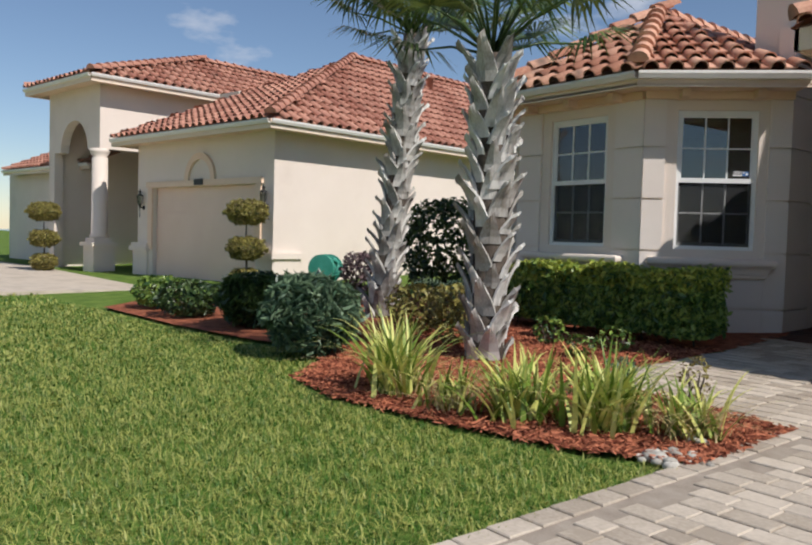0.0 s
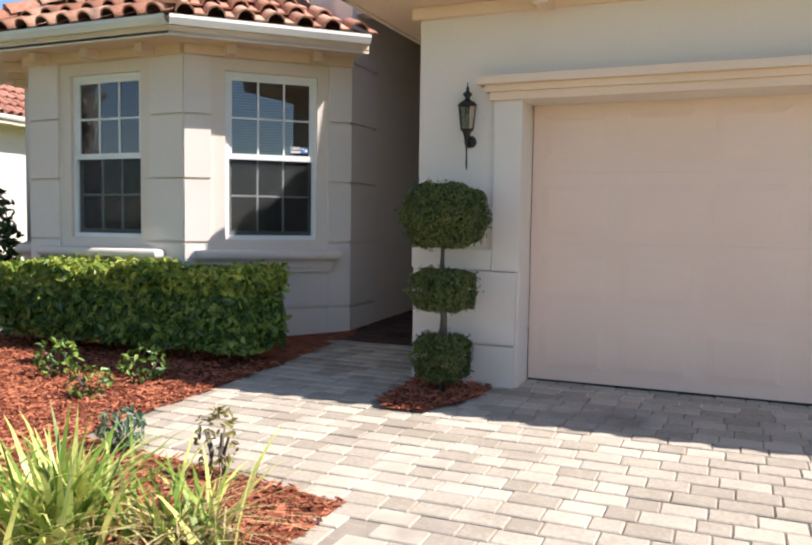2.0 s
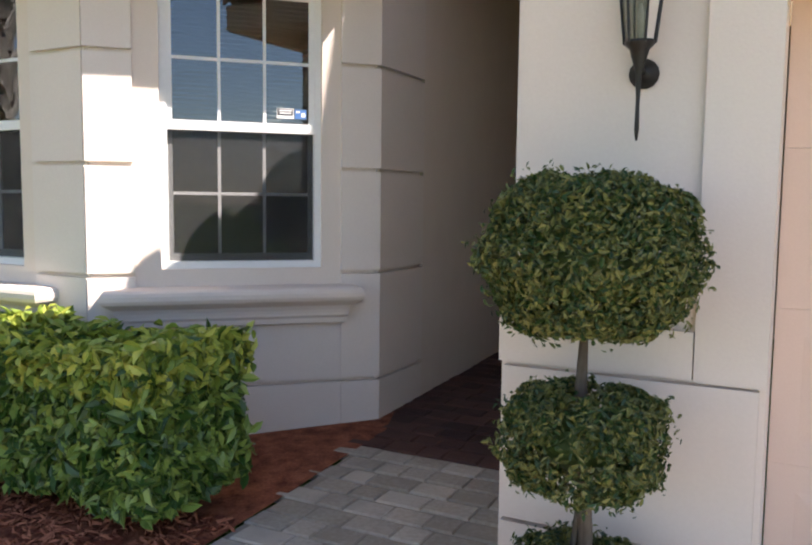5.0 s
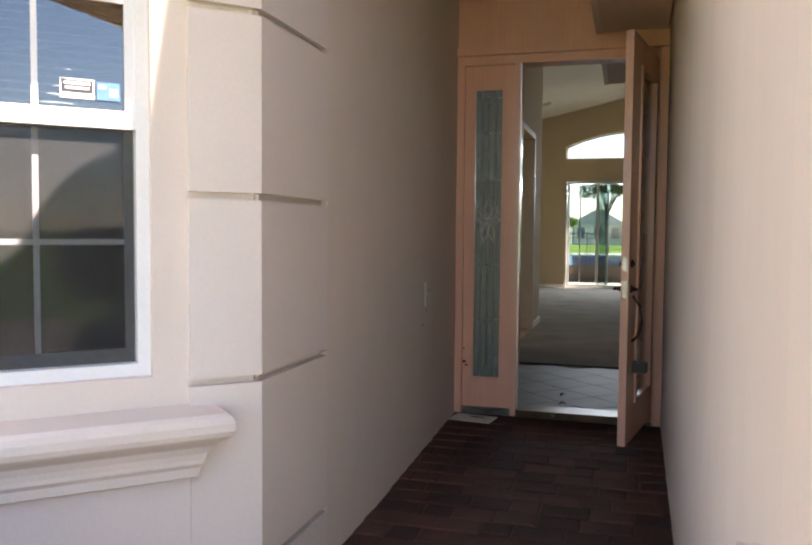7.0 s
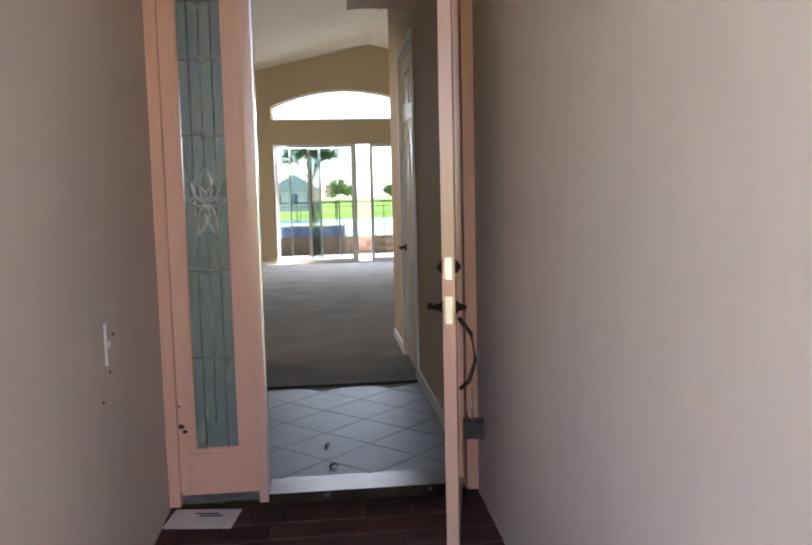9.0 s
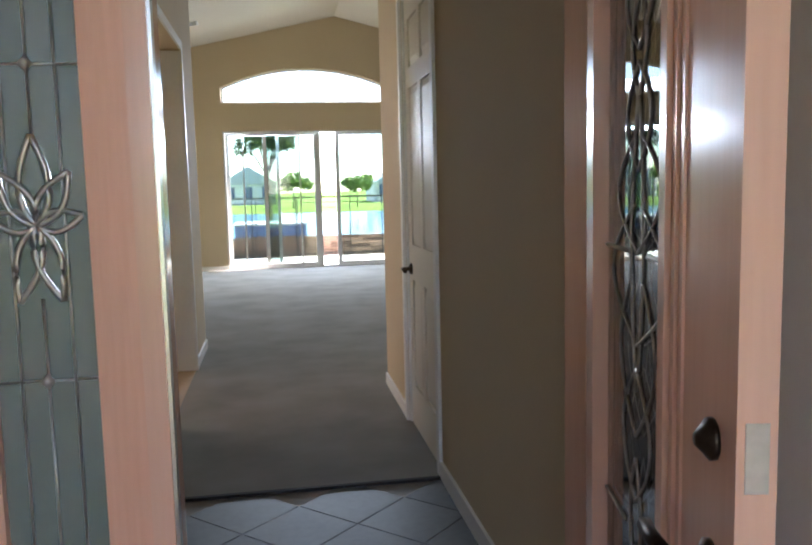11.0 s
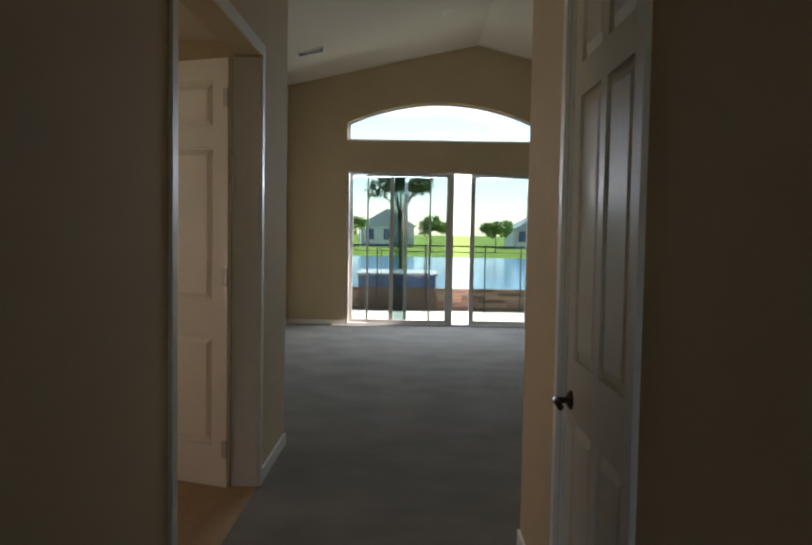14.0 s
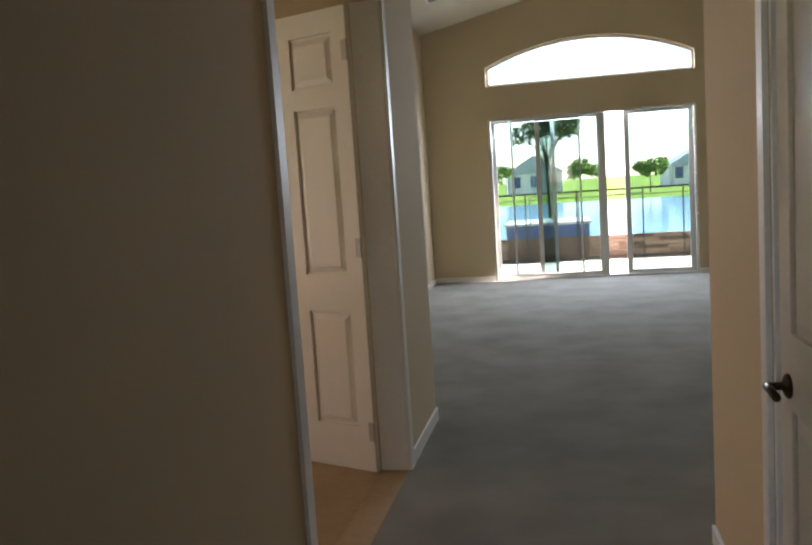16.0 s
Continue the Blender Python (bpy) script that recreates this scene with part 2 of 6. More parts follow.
M["spa_tile"] = surface("blue_tile", (0.025, 0.05, 0.12), (0.06, 0.10, 0.20), 0.25, 9, 60, 0.2, 0.002)
M["water"] = surface("water", (0.04, 0.12, 0.20), (0.06, 0.16, 0.25), 0.15, 0.3, 3, 0.25, 0.02, spec=0.15)
M["far_wall"] = surface("pale_wall", (0.62, 0.60, 0.56), (0.70, 0.68, 0.64), 0.9, 1, 30, 0.2, 0.003)
M["blind"] = surface("blind_slat", (0.50, 0.48, 0.42), (0.56, 0.54, 0.48), 0.6, 4, 50, 0.05, 0.001)
M["paper"] = surface("paper", (0.68, 0.66, 0.60), (0.76, 0.74, 0.68), 0.8, 9, 60, 0.1, 0.001)
M["ink"] = surface("ink", (0.02, 0.02, 0.025), (0.04, 0.04, 0.05), 0.7, 9, 60, 0.0)
M["blue_ink"] = surface("blue_ink", (0.05, 0.14, 0.35), (0.08, 0.20, 0.42), 0.6, 9, 60, 0.0)
M["glass"] = glazing("window_glass", (0.55, 0.60, 0.60), 0.0, 1.95)
M["clear_glass"] = glazing("tinted_glass", (0.58, 0.66, 0.65), 0.0, 1.45)
M["deco_glass"] = glazing("textured_glass", (0.55, 0.64, 0.60), 0.12, 1.7, 0.6)
n_, l_ = M["deco_glass"].node_tree.nodes, M["deco_glass"].node_tree.links
milk, thin = n_.new("ShaderNodeBsdfTranslucent"), n_.new("ShaderNodeMixShader")
dif_, both_ = n_.new("ShaderNodeBsdfDiffuse"), n_.new("ShaderNodeMixShader")
milk.inputs["Color"].default_value = dif_.inputs["Color"].default_value = (0.62, 0.70, 0.66, 1)
both_.inputs["Fac"].default_value, thin.inputs["Fac"].default_value = 0.5, 0.22
l_.new(milk.outputs["BSDF"], both_.inputs[1])
l_.new(dif_.outputs["BSDF"], both_.inputs[2])
l_.new(n_["Mix Shader"].outputs["Shader"], thin.inputs[1])
l_.new(both_.outputs["Shader"], thin.inputs[2])
l_.new(thin.outputs["Shader"], n_["Material Output"].inputs["Surface"])
M["insect_screen"] = surface("insect_screen", (0.02, 0.021, 0.021), (0.028, 0.029, 0.029), 0.8, 3, 90, 0)
n_, l_ = M["insect_screen"].node_tree.nodes, M["insect_screen"].node_tree.links
open_, mesh_mix = n_.new("ShaderNodeBsdfTransparent"), n_.new("ShaderNodeMixShader")
mesh_mix.inputs["Fac"].default_value = 0.4
l_.new(open_.outputs["BSDF"], mesh_mix.inputs[1])
l_.new(n_["Principled BSDF"].outputs["BSDF"], mesh_mix.inputs[2])
l_.new(mesh_mix.outputs["Shader"], n_["Material Output"].inputs["Surface"])
M["door_glass"] = glazing("door_glass", (0.95, 0.96, 0.95), 0.008, 4.0)
M["lamp_glass"] = glazing("lamp_glass", (0.55, 0.58, 0.55), 0.1, 1.5)


# ---- building helpers ----
def box(bm, x0, x1, y0, y1, z0, z1, m=None):
    """A box between two corners, moved by m if given."""
    v = [bm.verts.new((x, y, z)) for z in (z0, z1) for y in (y0, y1) for x in (x0, x1)]
    for f in ((0, 2, 3, 1), (4, 5, 7, 6), (0, 1, 5, 4), (2, 6, 7, 3), (0, 4, 6, 2), (1, 3, 7, 5)):
        bm.faces.new([v[i] for i in f])
    if m is not None:
        bmesh.ops.transform(bm, matrix=m, verts=v)
    return v


def boxes(*rows):
    bm = bmesh.new()
    for r in rows:
        box(bm, *r)
    return bm


def prism(bm, outline, z0, z1, m=None):
    """An upright prism on an outline of (x, y) points."""
    lo = [bm.verts.new((x, y, z0)) for x, y in outline]
    hi = [bm.verts.new((x, y, z1)) for x, y in outline]
    n = len(lo)
    bm.faces.new(lo[::-1])
    bm.faces.new(hi)
    for i in range(n):
        bm.faces.new((lo[i], lo[(i + 1) % n], hi[(i + 1) % n], hi[i]))
    if m is not None:
        bmesh.ops.transform(bm, matrix=m, verts=lo + hi)
    return lo + hi


def lathe(bm, profile, n=16, m=None):
    """A turned shape from (radius, z) pairs."""
    rings = [[bm.verts.new((r * math.cos(a), r * math.sin(a), z)) for a in np.arange(n) * 2 * math.pi / n] for r, z in profile]
    for p, q in zip(rings, rings[1:]):
        for i in range(n):
            bm.faces.new((p[i], p[(i + 1) % n], q[(i + 1) % n], q[i]))
    bm.faces.new(rings[0][::-1])
    bm.faces.new(rings[-1])
    v = [x for r in rings for x in r]
    if m is not None:
        bmesh.ops.transform(bm, matrix=m, verts=v)
    return v


def tube(bm, points, r, n=8, r_end=None):
    """A round bar along a line of points."""
    pts = [Vector(p) for p in points]
    rings = []
    for i, p in enumerate(pts):
        d = (pts[min(i + 1, len(pts) - 1)] - pts[max(i - 1, 0)]).normalized()
        q = d.to_track_quat("Z", "Y").to_matrix()
        rr = r if r_end is None else r + (r_end - r) * i / max(1, len(pts) - 1)
        rings.append([bm.verts.new(p + q @ Vector((rr * math.cos(a), rr * math.sin(a), 0))) for a in np.arange(n) * 2 * math.pi / n])
    for p, q in zip(rings, rings[1:]):
        for i in range(n):
            bm.faces.new((p[i], p[(i + 1) % n], q[(i + 1) % n], q[i]))
    bm.faces.new(rings[0][::-1])
    bm.faces.new(rings[-1])


def mesh_of(name, bm, material, smooth=False, bevel=0.0):
    if bevel:
        bmesh.ops.bevel(bm, geom=[e for e in bm.edges if e.is_manifold and e.calc_face_angle(0) > 0.5], offset=bevel, segments=2, affect="EDGES", clamp_overlap=True)
    bmesh.ops.recalc_face_normals(bm, faces=bm.faces)
    me = bpy.data.meshes.new(name)
    bm.to_mesh(me)
    bm.free()
    me.materials.append(material)
    if smooth:
        me.polygons.foreach_set("use_smooth", [True] * len(me.polygons))
    return me


def part(name, bm, material, parent, label="", smooth=False, bevel=0.0, at=None):
    """One mesh object under a thing or a part."""
    ob = new(name, mesh_of(name, bm, material, smooth, bevel))
    ob.parent = parent
    if at is not None:
        ob.matrix_local = at
    if label:
        tagged(ob, label)
    return ob


def thing(name, label, category, group="", m=None):
    ob = new(name)
    ob.empty_display_size = 0.1
    if m is not None:
        ob.matrix_world = m
    return tagged(ob, label, category, group)


def structure(name, bm, material, label, category="wall", smooth=False, bevel=0.0):
    return tagged(new(name, mesh_of(name, bm, material, smooth, bevel)), label, category, "", "structure")


def raw_mesh(name, verts, faces, material):
    me = bpy.data.meshes.new(name)
    me.from_pydata(verts, [], faces)
    me.materials.append(material)
    return me


def wall_with_holes(bm, length, height, thick, holes, m=None):
    """A wall in the xz plane, y from 0 to thick, with holes (x0, x1, z0, z1) cut through."""
    xs = sorted({0, length, *[h[0] for h in holes], *[h[1] for h in holes]})
    for x0, x1 in zip(xs, xs[1:]):
        mid = (x0 + x1) / 2
        cuts = sorted((h[2], h[3]) for h in holes if h[0] < mid < h[1])
        z = 0
        for c0, c1 in cuts:
            if c0 > z + 1e-4:
                box(bm, x0, x1, 0, thick, z, c0, m)
            z = c1
        if z < height - 1e-4:
            box(bm, x0, x1, 0, thick, z, height, m)
    bmesh.ops.remove_doubles(bm, verts=bm.verts, dist=1e-4)


def inside(x, y, outline):
    hit = False
    for (x0, y0), (x1, y1) in zip(outline, outline[1:] + outline[:1]):
        if (y0 > y) != (y1 > y) and x < (x1 - x0) * (y - y0) / (y1 - y0) + x0:
            hit = not hit
    return hit


def ground_z(y):
    """The height of the ground, which falls towards the street and the lake."""
    return float(np.interp(y, (-60, -12, -7, -4.4, -3.1, 0, 15, 17.5, 24, 30, 70, 74, 90, 400), (-0.75, -0.46, -0.33, -0.25, -0.17, -0.06, -0.06, -0.3, -0.75, -1.2, -1.2, -0.5, -0.3, 0.3)))


# ---- ground ----
def build_ground():
    xs = [-400, -120, -60, -30, -20, -12, -6, -3, 0, 3, 6, 12, 20, 30, 60, 120, 400]
    ys = [-400, -60, -30, -20, -14, -12, -9, -7, -5.5, -4.4, -3.1, -1.5, 0, 5, 15, 17.5, 20, 24, 30, 50, 70, 74, 80, 90, 150, 400]
    verts = [(x, y, ground_z(y) - 0.03) for y in ys for x in xs]
    n = len(xs)
    faces = [(j * n + i, j * n + i + 1, (j + 1) * n + i + 1, (j + 1) * n + i) for j in range(len(ys) - 1) for i in range(n - 1)]
    return tagged(new("ground", raw_mesh("ground", verts, faces, M["soil"])), "green lawn ground sloping gently to the street", "ground", "", "structure")


build_ground()

# ---- our house: bay, entry passage, garage ----
C, D, E, F = (-0.45, -3.1), (-1.64, -4.26), (-3.68, -4.26), (-4.87, -3.1)
EAVE, WALL_TOP = 2.66, 2.72
GROOVES = (0.104, 0.763, 1.378, 1.99, 2.6)
BASE = -0.3


def facet(p, q):
    """A frame with x along the wall from p to q seen from outside, y inwards."""
    d = Vector((q[0] - p[0], q[1] - p[1], 0))
    x = d.normalized()
    y = Vector((-x.y, x.x, 0))
    m = Matrix((x.to_4d(), y.to_4d(), Vector((0, 0, 1, 0)), Vector((0, 0, 0, 1)))).transposed()
    m.translation = (p[0], p[1], 0)
    for r in range(3):
        m[3][r] = 0
    m[3][3] = 1
    return m, d.length


WIN_W, WIN_Z0, WIN_Z1 = 0.92, 0.79, 2.43
facets = {"front": facet(E, D), "right": facet(D, C), "left": facet(F, E)}


def window_span(length, centre=None):
    c = length / 2 if centre is None else centre
    return c - WIN_W / 2, c + WIN_W / 2


SPANS = {"front": window_span(facets["front"][1], 1.025), "right": window_span(facets["right"][1], 0.85), "left": window_span(facets["left"][1])}
for key, (m, length) in facets.items():
    bm = bmesh.new()
    x0, x1 = SPANS[key]
    up = Matrix.Translation((0, 0.03, BASE))
    wall_with_holes(bm, length, WALL_TOP - BASE, 0.2, [(x0, x1, WIN_Z0 - BASE, WIN_Z1 - BASE)])
    bmesh.ops.transform(bm, matrix=m @ up, verts=bm.verts)
    structure("wall_bay_" + key, bm, M["stucco"], "cream stucco bay wall with a window opening")

# corner blocks of the bay, one above the other with recessed joints
def quoin_stack(name, m, x0, x1, inset=0.0, label="cream stucco corner blocks with recessed joints", z_low=None, y_in=0.03):
    root = thing(name, label, "quoin")
    tagged(root, kind="structure")
    levels = [BASE, *GROOVES, WALL_TOP]
    for z0, z1 in zip(levels, levels[1:]):
        low = z0 if z0 == BASE else z0 + 0.012
        high = z1 if z1 == WALL_TOP else z1 - 0.012
        if high - low < 0.05:
            continue
        bm = bmesh.new()
        box(bm, x0, x1, inset, inset + y_in, low, high)
        part("block", bm, M["quoin"], root, bevel=0.008)
    root.matrix_world = m
    return root


m_f, l_f = facets["front"]
m_r, l_r = facets["right"]
m_l, l_l = facets["left"]
quoin_stack("quoin_front", m_f, l_f - 0.42, l_f - 0.012)
quoin_stack("quoin_front", m_f, 0.012, 0.42)
quoin_stack("quoin_bay", m_r, 0.0, 0.25)
quoin_stack("quoin_bay", m_r, l_r - 0.24, l_r)
quoin_stack("quoin_bay", m_l, 0.0, 0.25)
for key, a_, b_ in (("front", 0.42, 0.42), ("right", 0.25, 0.24), ("left", 0.25, 0.24)):
    mm, length = facets[key]
    base = tagged(new("base_course", mesh_of("base_course", boxes((a_ + 0.001, length - b_ - 0.001, 0.002, 0.03, BASE, 0.092), (a_ + 0.001, length - b_ - 0.001, 0.002, 0.03, 0.116, 0.60)), M["quoin"], bevel=0.006)), "cream stucco base course of the bay", "base course", "", "structure")
    base.matrix_world = mm
# passage wall: blocks near the corner, then plain stucco
m_pass, _ = facet((-0.45, -3.1), (-0.45, -2.5))
quoin_stack("quoin_passage", m_pass, 0.004, 0.60)
structure("wall_passage_west", boxes((-0.65, -0.48, -3.1, -2.5, BASE, 3.4), (-0.65, -0.45, -2.5, 0.2, BASE, 3.4), (-0.479, -0.45, -3.0995, -2.501, 2.7205, 3.3995)), M["stucco_trowel"], "pinkish stucco passage wall in shade")
structure("wall_wing_west", boxes((-5.07, -4.87, -3.1, 3.2, BASE, 2.72), (-5.07, -4.87, 5.0, 12.0, BASE, 2.72), (-5.07, -4.87, 3.2, 5.0, BASE, 0.7), (-5.07, -4.87, 3.2, 5.0, 2.3, 2.72)), M["stucco"], "cream stucco side wall of the house")
# closed room behind the bay windows
structure("wall_bay_room", boxes((-4.85, -0.66, -0.6, -0.4, BASE, 2.9)), M["inwall"], "beige inner wall of the front room")
ROOM = [(-4.66, -0.6), (-4.66, -2.95), (-3.6, -4.0), (-1.72, -4.0), (-0.68, -2.98), (-0.68, -0.6)]
bm = bmesh.new()
prism(bm, ROOM, -0.06, 0.0)
structure("floor_bay_room", bm, M["carpet"], "beige carpet floor of the front room", "floor")
bm = bmesh.new()
prism(bm, ROOM, 2.60, 2.66)
structure("ceiling_bay_room", bm, M["inceil"], "pale ceiling of the front room", "ceiling")

# passage: east wall is the garage side wall
GX, GY = 0.95, -4.66
bm = bmesh.new()
prism(bm, [(GX, GY + 0.301), (GX + 0.2, GY + 0.301), (GX + 0.2, 0.2), (0.982, 0.2)], BASE, 3.4)
structure("wall_passage_east", bm, M["stucco_trowel"], "cream stucco passage wall along the garage")
structure("ceiling_passage", boxes((-0.65, 1.15, -2.95, 0.14, 3.34, 3.5)), M["stucco"], "plain stucco ceiling over the entry passage", "ceiling")
# east of the passage the wall runs on unseen, to shade the bay quoin
structure("wall_portal", boxes((-1.0, 2.4, -3.0, -2.8, 3.12, 4.7), (-1.0, -0.8, -2.8, 0.6, 2.7, 4.7)), M["stucco"], "tall cream stucco wall above the entry passage, its unseen east end added to block sun")

# garage front with its wide door
DX0, DX1, DZ0, DZ1 = 1.77, 6.65, -0.25, 1.89
bm = bmesh.new()
wall_with_holes(bm, 7.0, 2.85 - BASE, 0.3, [(DX0 - GX, DX1 - GX, DZ0 - BASE - 0.001, DZ1 - BASE)])
bmesh.ops.transform(bm, matrix=pose(GX, GY, BASE), verts=bm.verts)
structure("wall_garage_front", bm, M["stucco"], "cream stucco garage front with a wide door opening")
structure("wall_garage_east", boxes((7.75, 7.95, GY + 0.3, 4.0, BASE, 2.85)), M["stucco"], "cream stucco garage side wall")
structure("wall_garage_back", boxes((GX + 0.2, 7.75, 1.0, 1.2, BASE, 2.85)), M["inwall"], "plain wall at the back of the garage")

# trim round the garage door
trim = thing("garage_trim", "peach painted stucco trim round the garage door", "trim")
tagged(trim, kind="structure")
part("pilaster", boxes((1.56, DX0, GY - 0.03, GY, 0.632, 1.89)), M["stucco"], trim, bevel=0.006)
part("pilaster", boxes((DX1, DX1 + 0.2, GY - 0.03, GY, 0.632, 1.89)), M["stucco"], trim, bevel=0.006)
for k, (o, z0, z1) in enumerate(((0.03, 1.89, 1.95), (0.06, 1.95, 2.0), (0.11, 2.0, 2.06))):
    part("lintel_band", boxes((1.56 - o, DX1 + 0.2 + o, GY - 0.03 - o, GY, z0 + 0.001, z1)), M["trim"], trim, bevel=0.01)
levels = (BASE, 0.07, 0.63)
for z0, z1 in zip(levels, levels[1:]):
    part("plinth_block", boxes((GX - 0.02, DX0 - 0.02, GY - 0.035, GY, z0 + 0.008, z1 - 0.008)), M["stucco"], trim, bevel=0.008)
part("plinth_block", boxes((GX - 0.035, 1.555, GY - 0.035, GY, 0.638, 0.79)), M["stucco"], trim, bevel=0.008)
part("plinth_return", boxes((GX - 0.035, GX, GY, GY + 0.45, BASE, 0.79)), M["stucco"], trim, bevel=0.008)


def garage_door(x0, x1, z0, z1, y, rows=4, cols=8):
    """Sectional door with raised panels in each section."""
    root = thing("garage_door", "closed pale pink sectional garage door with raised panels", "garage door")
    w = (x1 - x0) / cols
    h = (z1 - z0) / rows
    for r in range(rows):
        bm = bmesh.new()
        box(bm, x0, x1, y, y + 0.05, z0 + r * h + 0.0005, z0 + (r + 1) * h - 0.0005)
        sec = part("door_section", bm, M["garage"], root, bevel=0.0015)
        for c in range(cols):
            px0, px1, pz0, pz1 = x0 + c * w + 0.09, x0 + (c + 1) * w - 0.03, z0 + r * h + 0.09, z0 + (r + 1) * h - 0.09
            bm = bmesh.new()
            lo = [bm.verts.new(v) for v in ((px0, y - 0.0005, pz0), (px1, y - 0.0005, pz0), (px1, y - 0.0005, pz1), (px0, y - 0.0005, pz1))]
            top = [bm.verts.new(v) for v in ((px0 + 0.05, y - 0.007, pz0 + 0.05), (px1 - 0.05, y - 0.007, pz0 + 0.05), (px1 - 0.05, y - 0.007, pz1 - 0.05), (px0 + 0.05, y - 0.007, pz1 - 0.05))]
            for i in range(4):
                bm.faces.new((lo[i], lo[(i + 1) % 4], top[(i + 1) % 4], top[i]))
            bm.faces.new(top)
            part("raised_panel", bm, M["garage"], sec)
    part("bottom_seal", boxes((x0, x1, y + 0.005, y + 0.045, z0 - 0.03, z0)), M["rubber"], root, "black rubber seal")
    return root


garage_door(DX0 + 0.005, DX1 - 0.005, DZ0 + 0.03, DZ1 + 0.02, -4.355)


# ---- windows of the bay ----
def sash_window(name, m, label, w=WIN_W, h=WIN_Z1 - WIN_Z0, blinds=True):
    """White single-hung window, three by two panes in each sash, in a frame with x along the wall, y inwards, z up from its sill."""
    root = thing(name, label, "window", m=m)
    tagged(root, kind="structure")
    bm = bmesh.new()
    for r in ((0, 0.04, 0, h), (w - 0.04, w, 0, h), (0.04, w - 0.04, 0, 0.04), (0.04, w - 0.04, h - 0.04, h)):
        box(bm, r[0], r[1], 0.07, 0.15, r[2], r[3])
    part("window_frame", bm, M["white"], root, bevel=0.004)
    mid = h * 0.505
    for z0, z1, y in ((0.04, mid, 0.115), (mid - 0.03, h - 0.04, 0.085)):
        s = boxes((0.04, 0.07, y, y + 0.03, z0, z1), (w - 0.07, w - 0.04, y, y + 0.03, z0, z1), (0.07, w - 0.07, y, y + 0.03, z0, z0 + 0.045), (0.07, w - 0.07, y, y + 0.03, z1 - 0.04, z1))
        upper = y < 0.1
        sash = part("sash", s, M["white"] if upper else M["screen_grey"], root, "" if upper else "grey screened lower sash", bevel=0.003)
        bm = bmesh.new()
        for i in (1, 2):
            x = 0.07 + (w - 0.14) * i / 3
            box(bm, x - 0.009, x + 0.009, y + 0.004, y + 0.026, z0 + 0.045, z1 - 0.04)
        zc = (z0 + z1) / 2
        box(bm, 0.07, w - 0.07, y + 0.006, y + 0.024, zc - 0.009, zc + 0.009)
        part("muntin", bm, M["white"], sash)
        g = boxes((0.07, w - 0.07, y + 0.013, y + 0.017, z0 + 0.045, z1 - 0.04))
        pane = part("pane", g, M["glass"], sash)
        pane.visible_shadow = False
        if not upper:
            sc = part("insect_screen", boxes((0.045, w - 0.045, y - 0.02, y - 0.019, 0.045, z1)), M["insect_screen"], root, "grey insect screen")
            sc.visible_shadow = False
    part("sash_rail", boxes((0.04, w - 0.04, 0.07, 0.125, mid - 0.035, mid + 0.02)), M["white"], root, bevel=0.004)
    if blinds:
        bl = thing("window_blind", "lowered horizontal slat blind behind the glass", "blind", m=m)
        n = int((h / 2 - 0.05) / 0.027)
        me = None
        for i in range(n):
            if me is None:
                bm = bmesh.new()
                box(bm, 0.06, w - 0.06, 0, 0.024, 0, 0.0015, pose(0, 0, 0, 28))
                me = mesh_of("slat", bm, M["blind"])
            o = new("slat", me)
            o.parent = bl
            o.matrix_local = pose(0, 0.19, h / 2 + i * 0.027)
    return root


for key in ("front", "right", "left"):
    mm, length = facets[key]
    sash_window("window_" + {"front": "1", "right": "2", "left": "3"}[key], mm @ pose(SPANS[key][0], 0.0, WIN_Z0), "white sash window with small panes in the bay")

def window_sill(m, x0, x1):
    """Moulded stucco sill: a wide top slab over two smaller steps."""
    root = thing("window_sill", "moulded cream stucco sill under the bay window", "sill", m=m)
    tagged(root, kind="structure")
    bm = bmesh.new()
    rings = []
    for o, z in ((0.045, 0.465), (0.055, 0.47), (0.058, 0.50), (0.07, 0.515), (0.072, 0.53), (0.078, 0.55), (0.092, 0.575), (0.115, 0.592), (0.128, 0.60), (0.142, 0.612), (0.15, 0.63), (0.15, 0.655), (0.142, 0.674), (0.128, 0.685), (0.03, 0.692)):
        rings.append([bm.verts.new(v) for v in ((x0 + 0.15 - o, 0.03, z), (x0 + 0.15 - o, -o, z), (x1 - 0.15 + o, -o, z), (x1 - 0.15 + o, 0.03, z))])
    for lo, hi in zip(rings, rings[1:]):
        for k in range(4):
            bm.faces.new((lo[k], lo[(k + 1) % 4], hi[(k + 1) % 4], hi[k]))
    bm.faces.new(rings[0][::-1])
    bm.faces.new(rings[-1])
    part("moulding", bm, M["stucco"], root)


for key in ("front", "right", "left"):
    window_sill(facets[key][0], SPANS[key][0] - 0.32, SPANS[key][1] + (0.32 if key != "right" else 0.22))


# ---- roofs ----
TILE_W, TILE_L = 0.27, 0.36


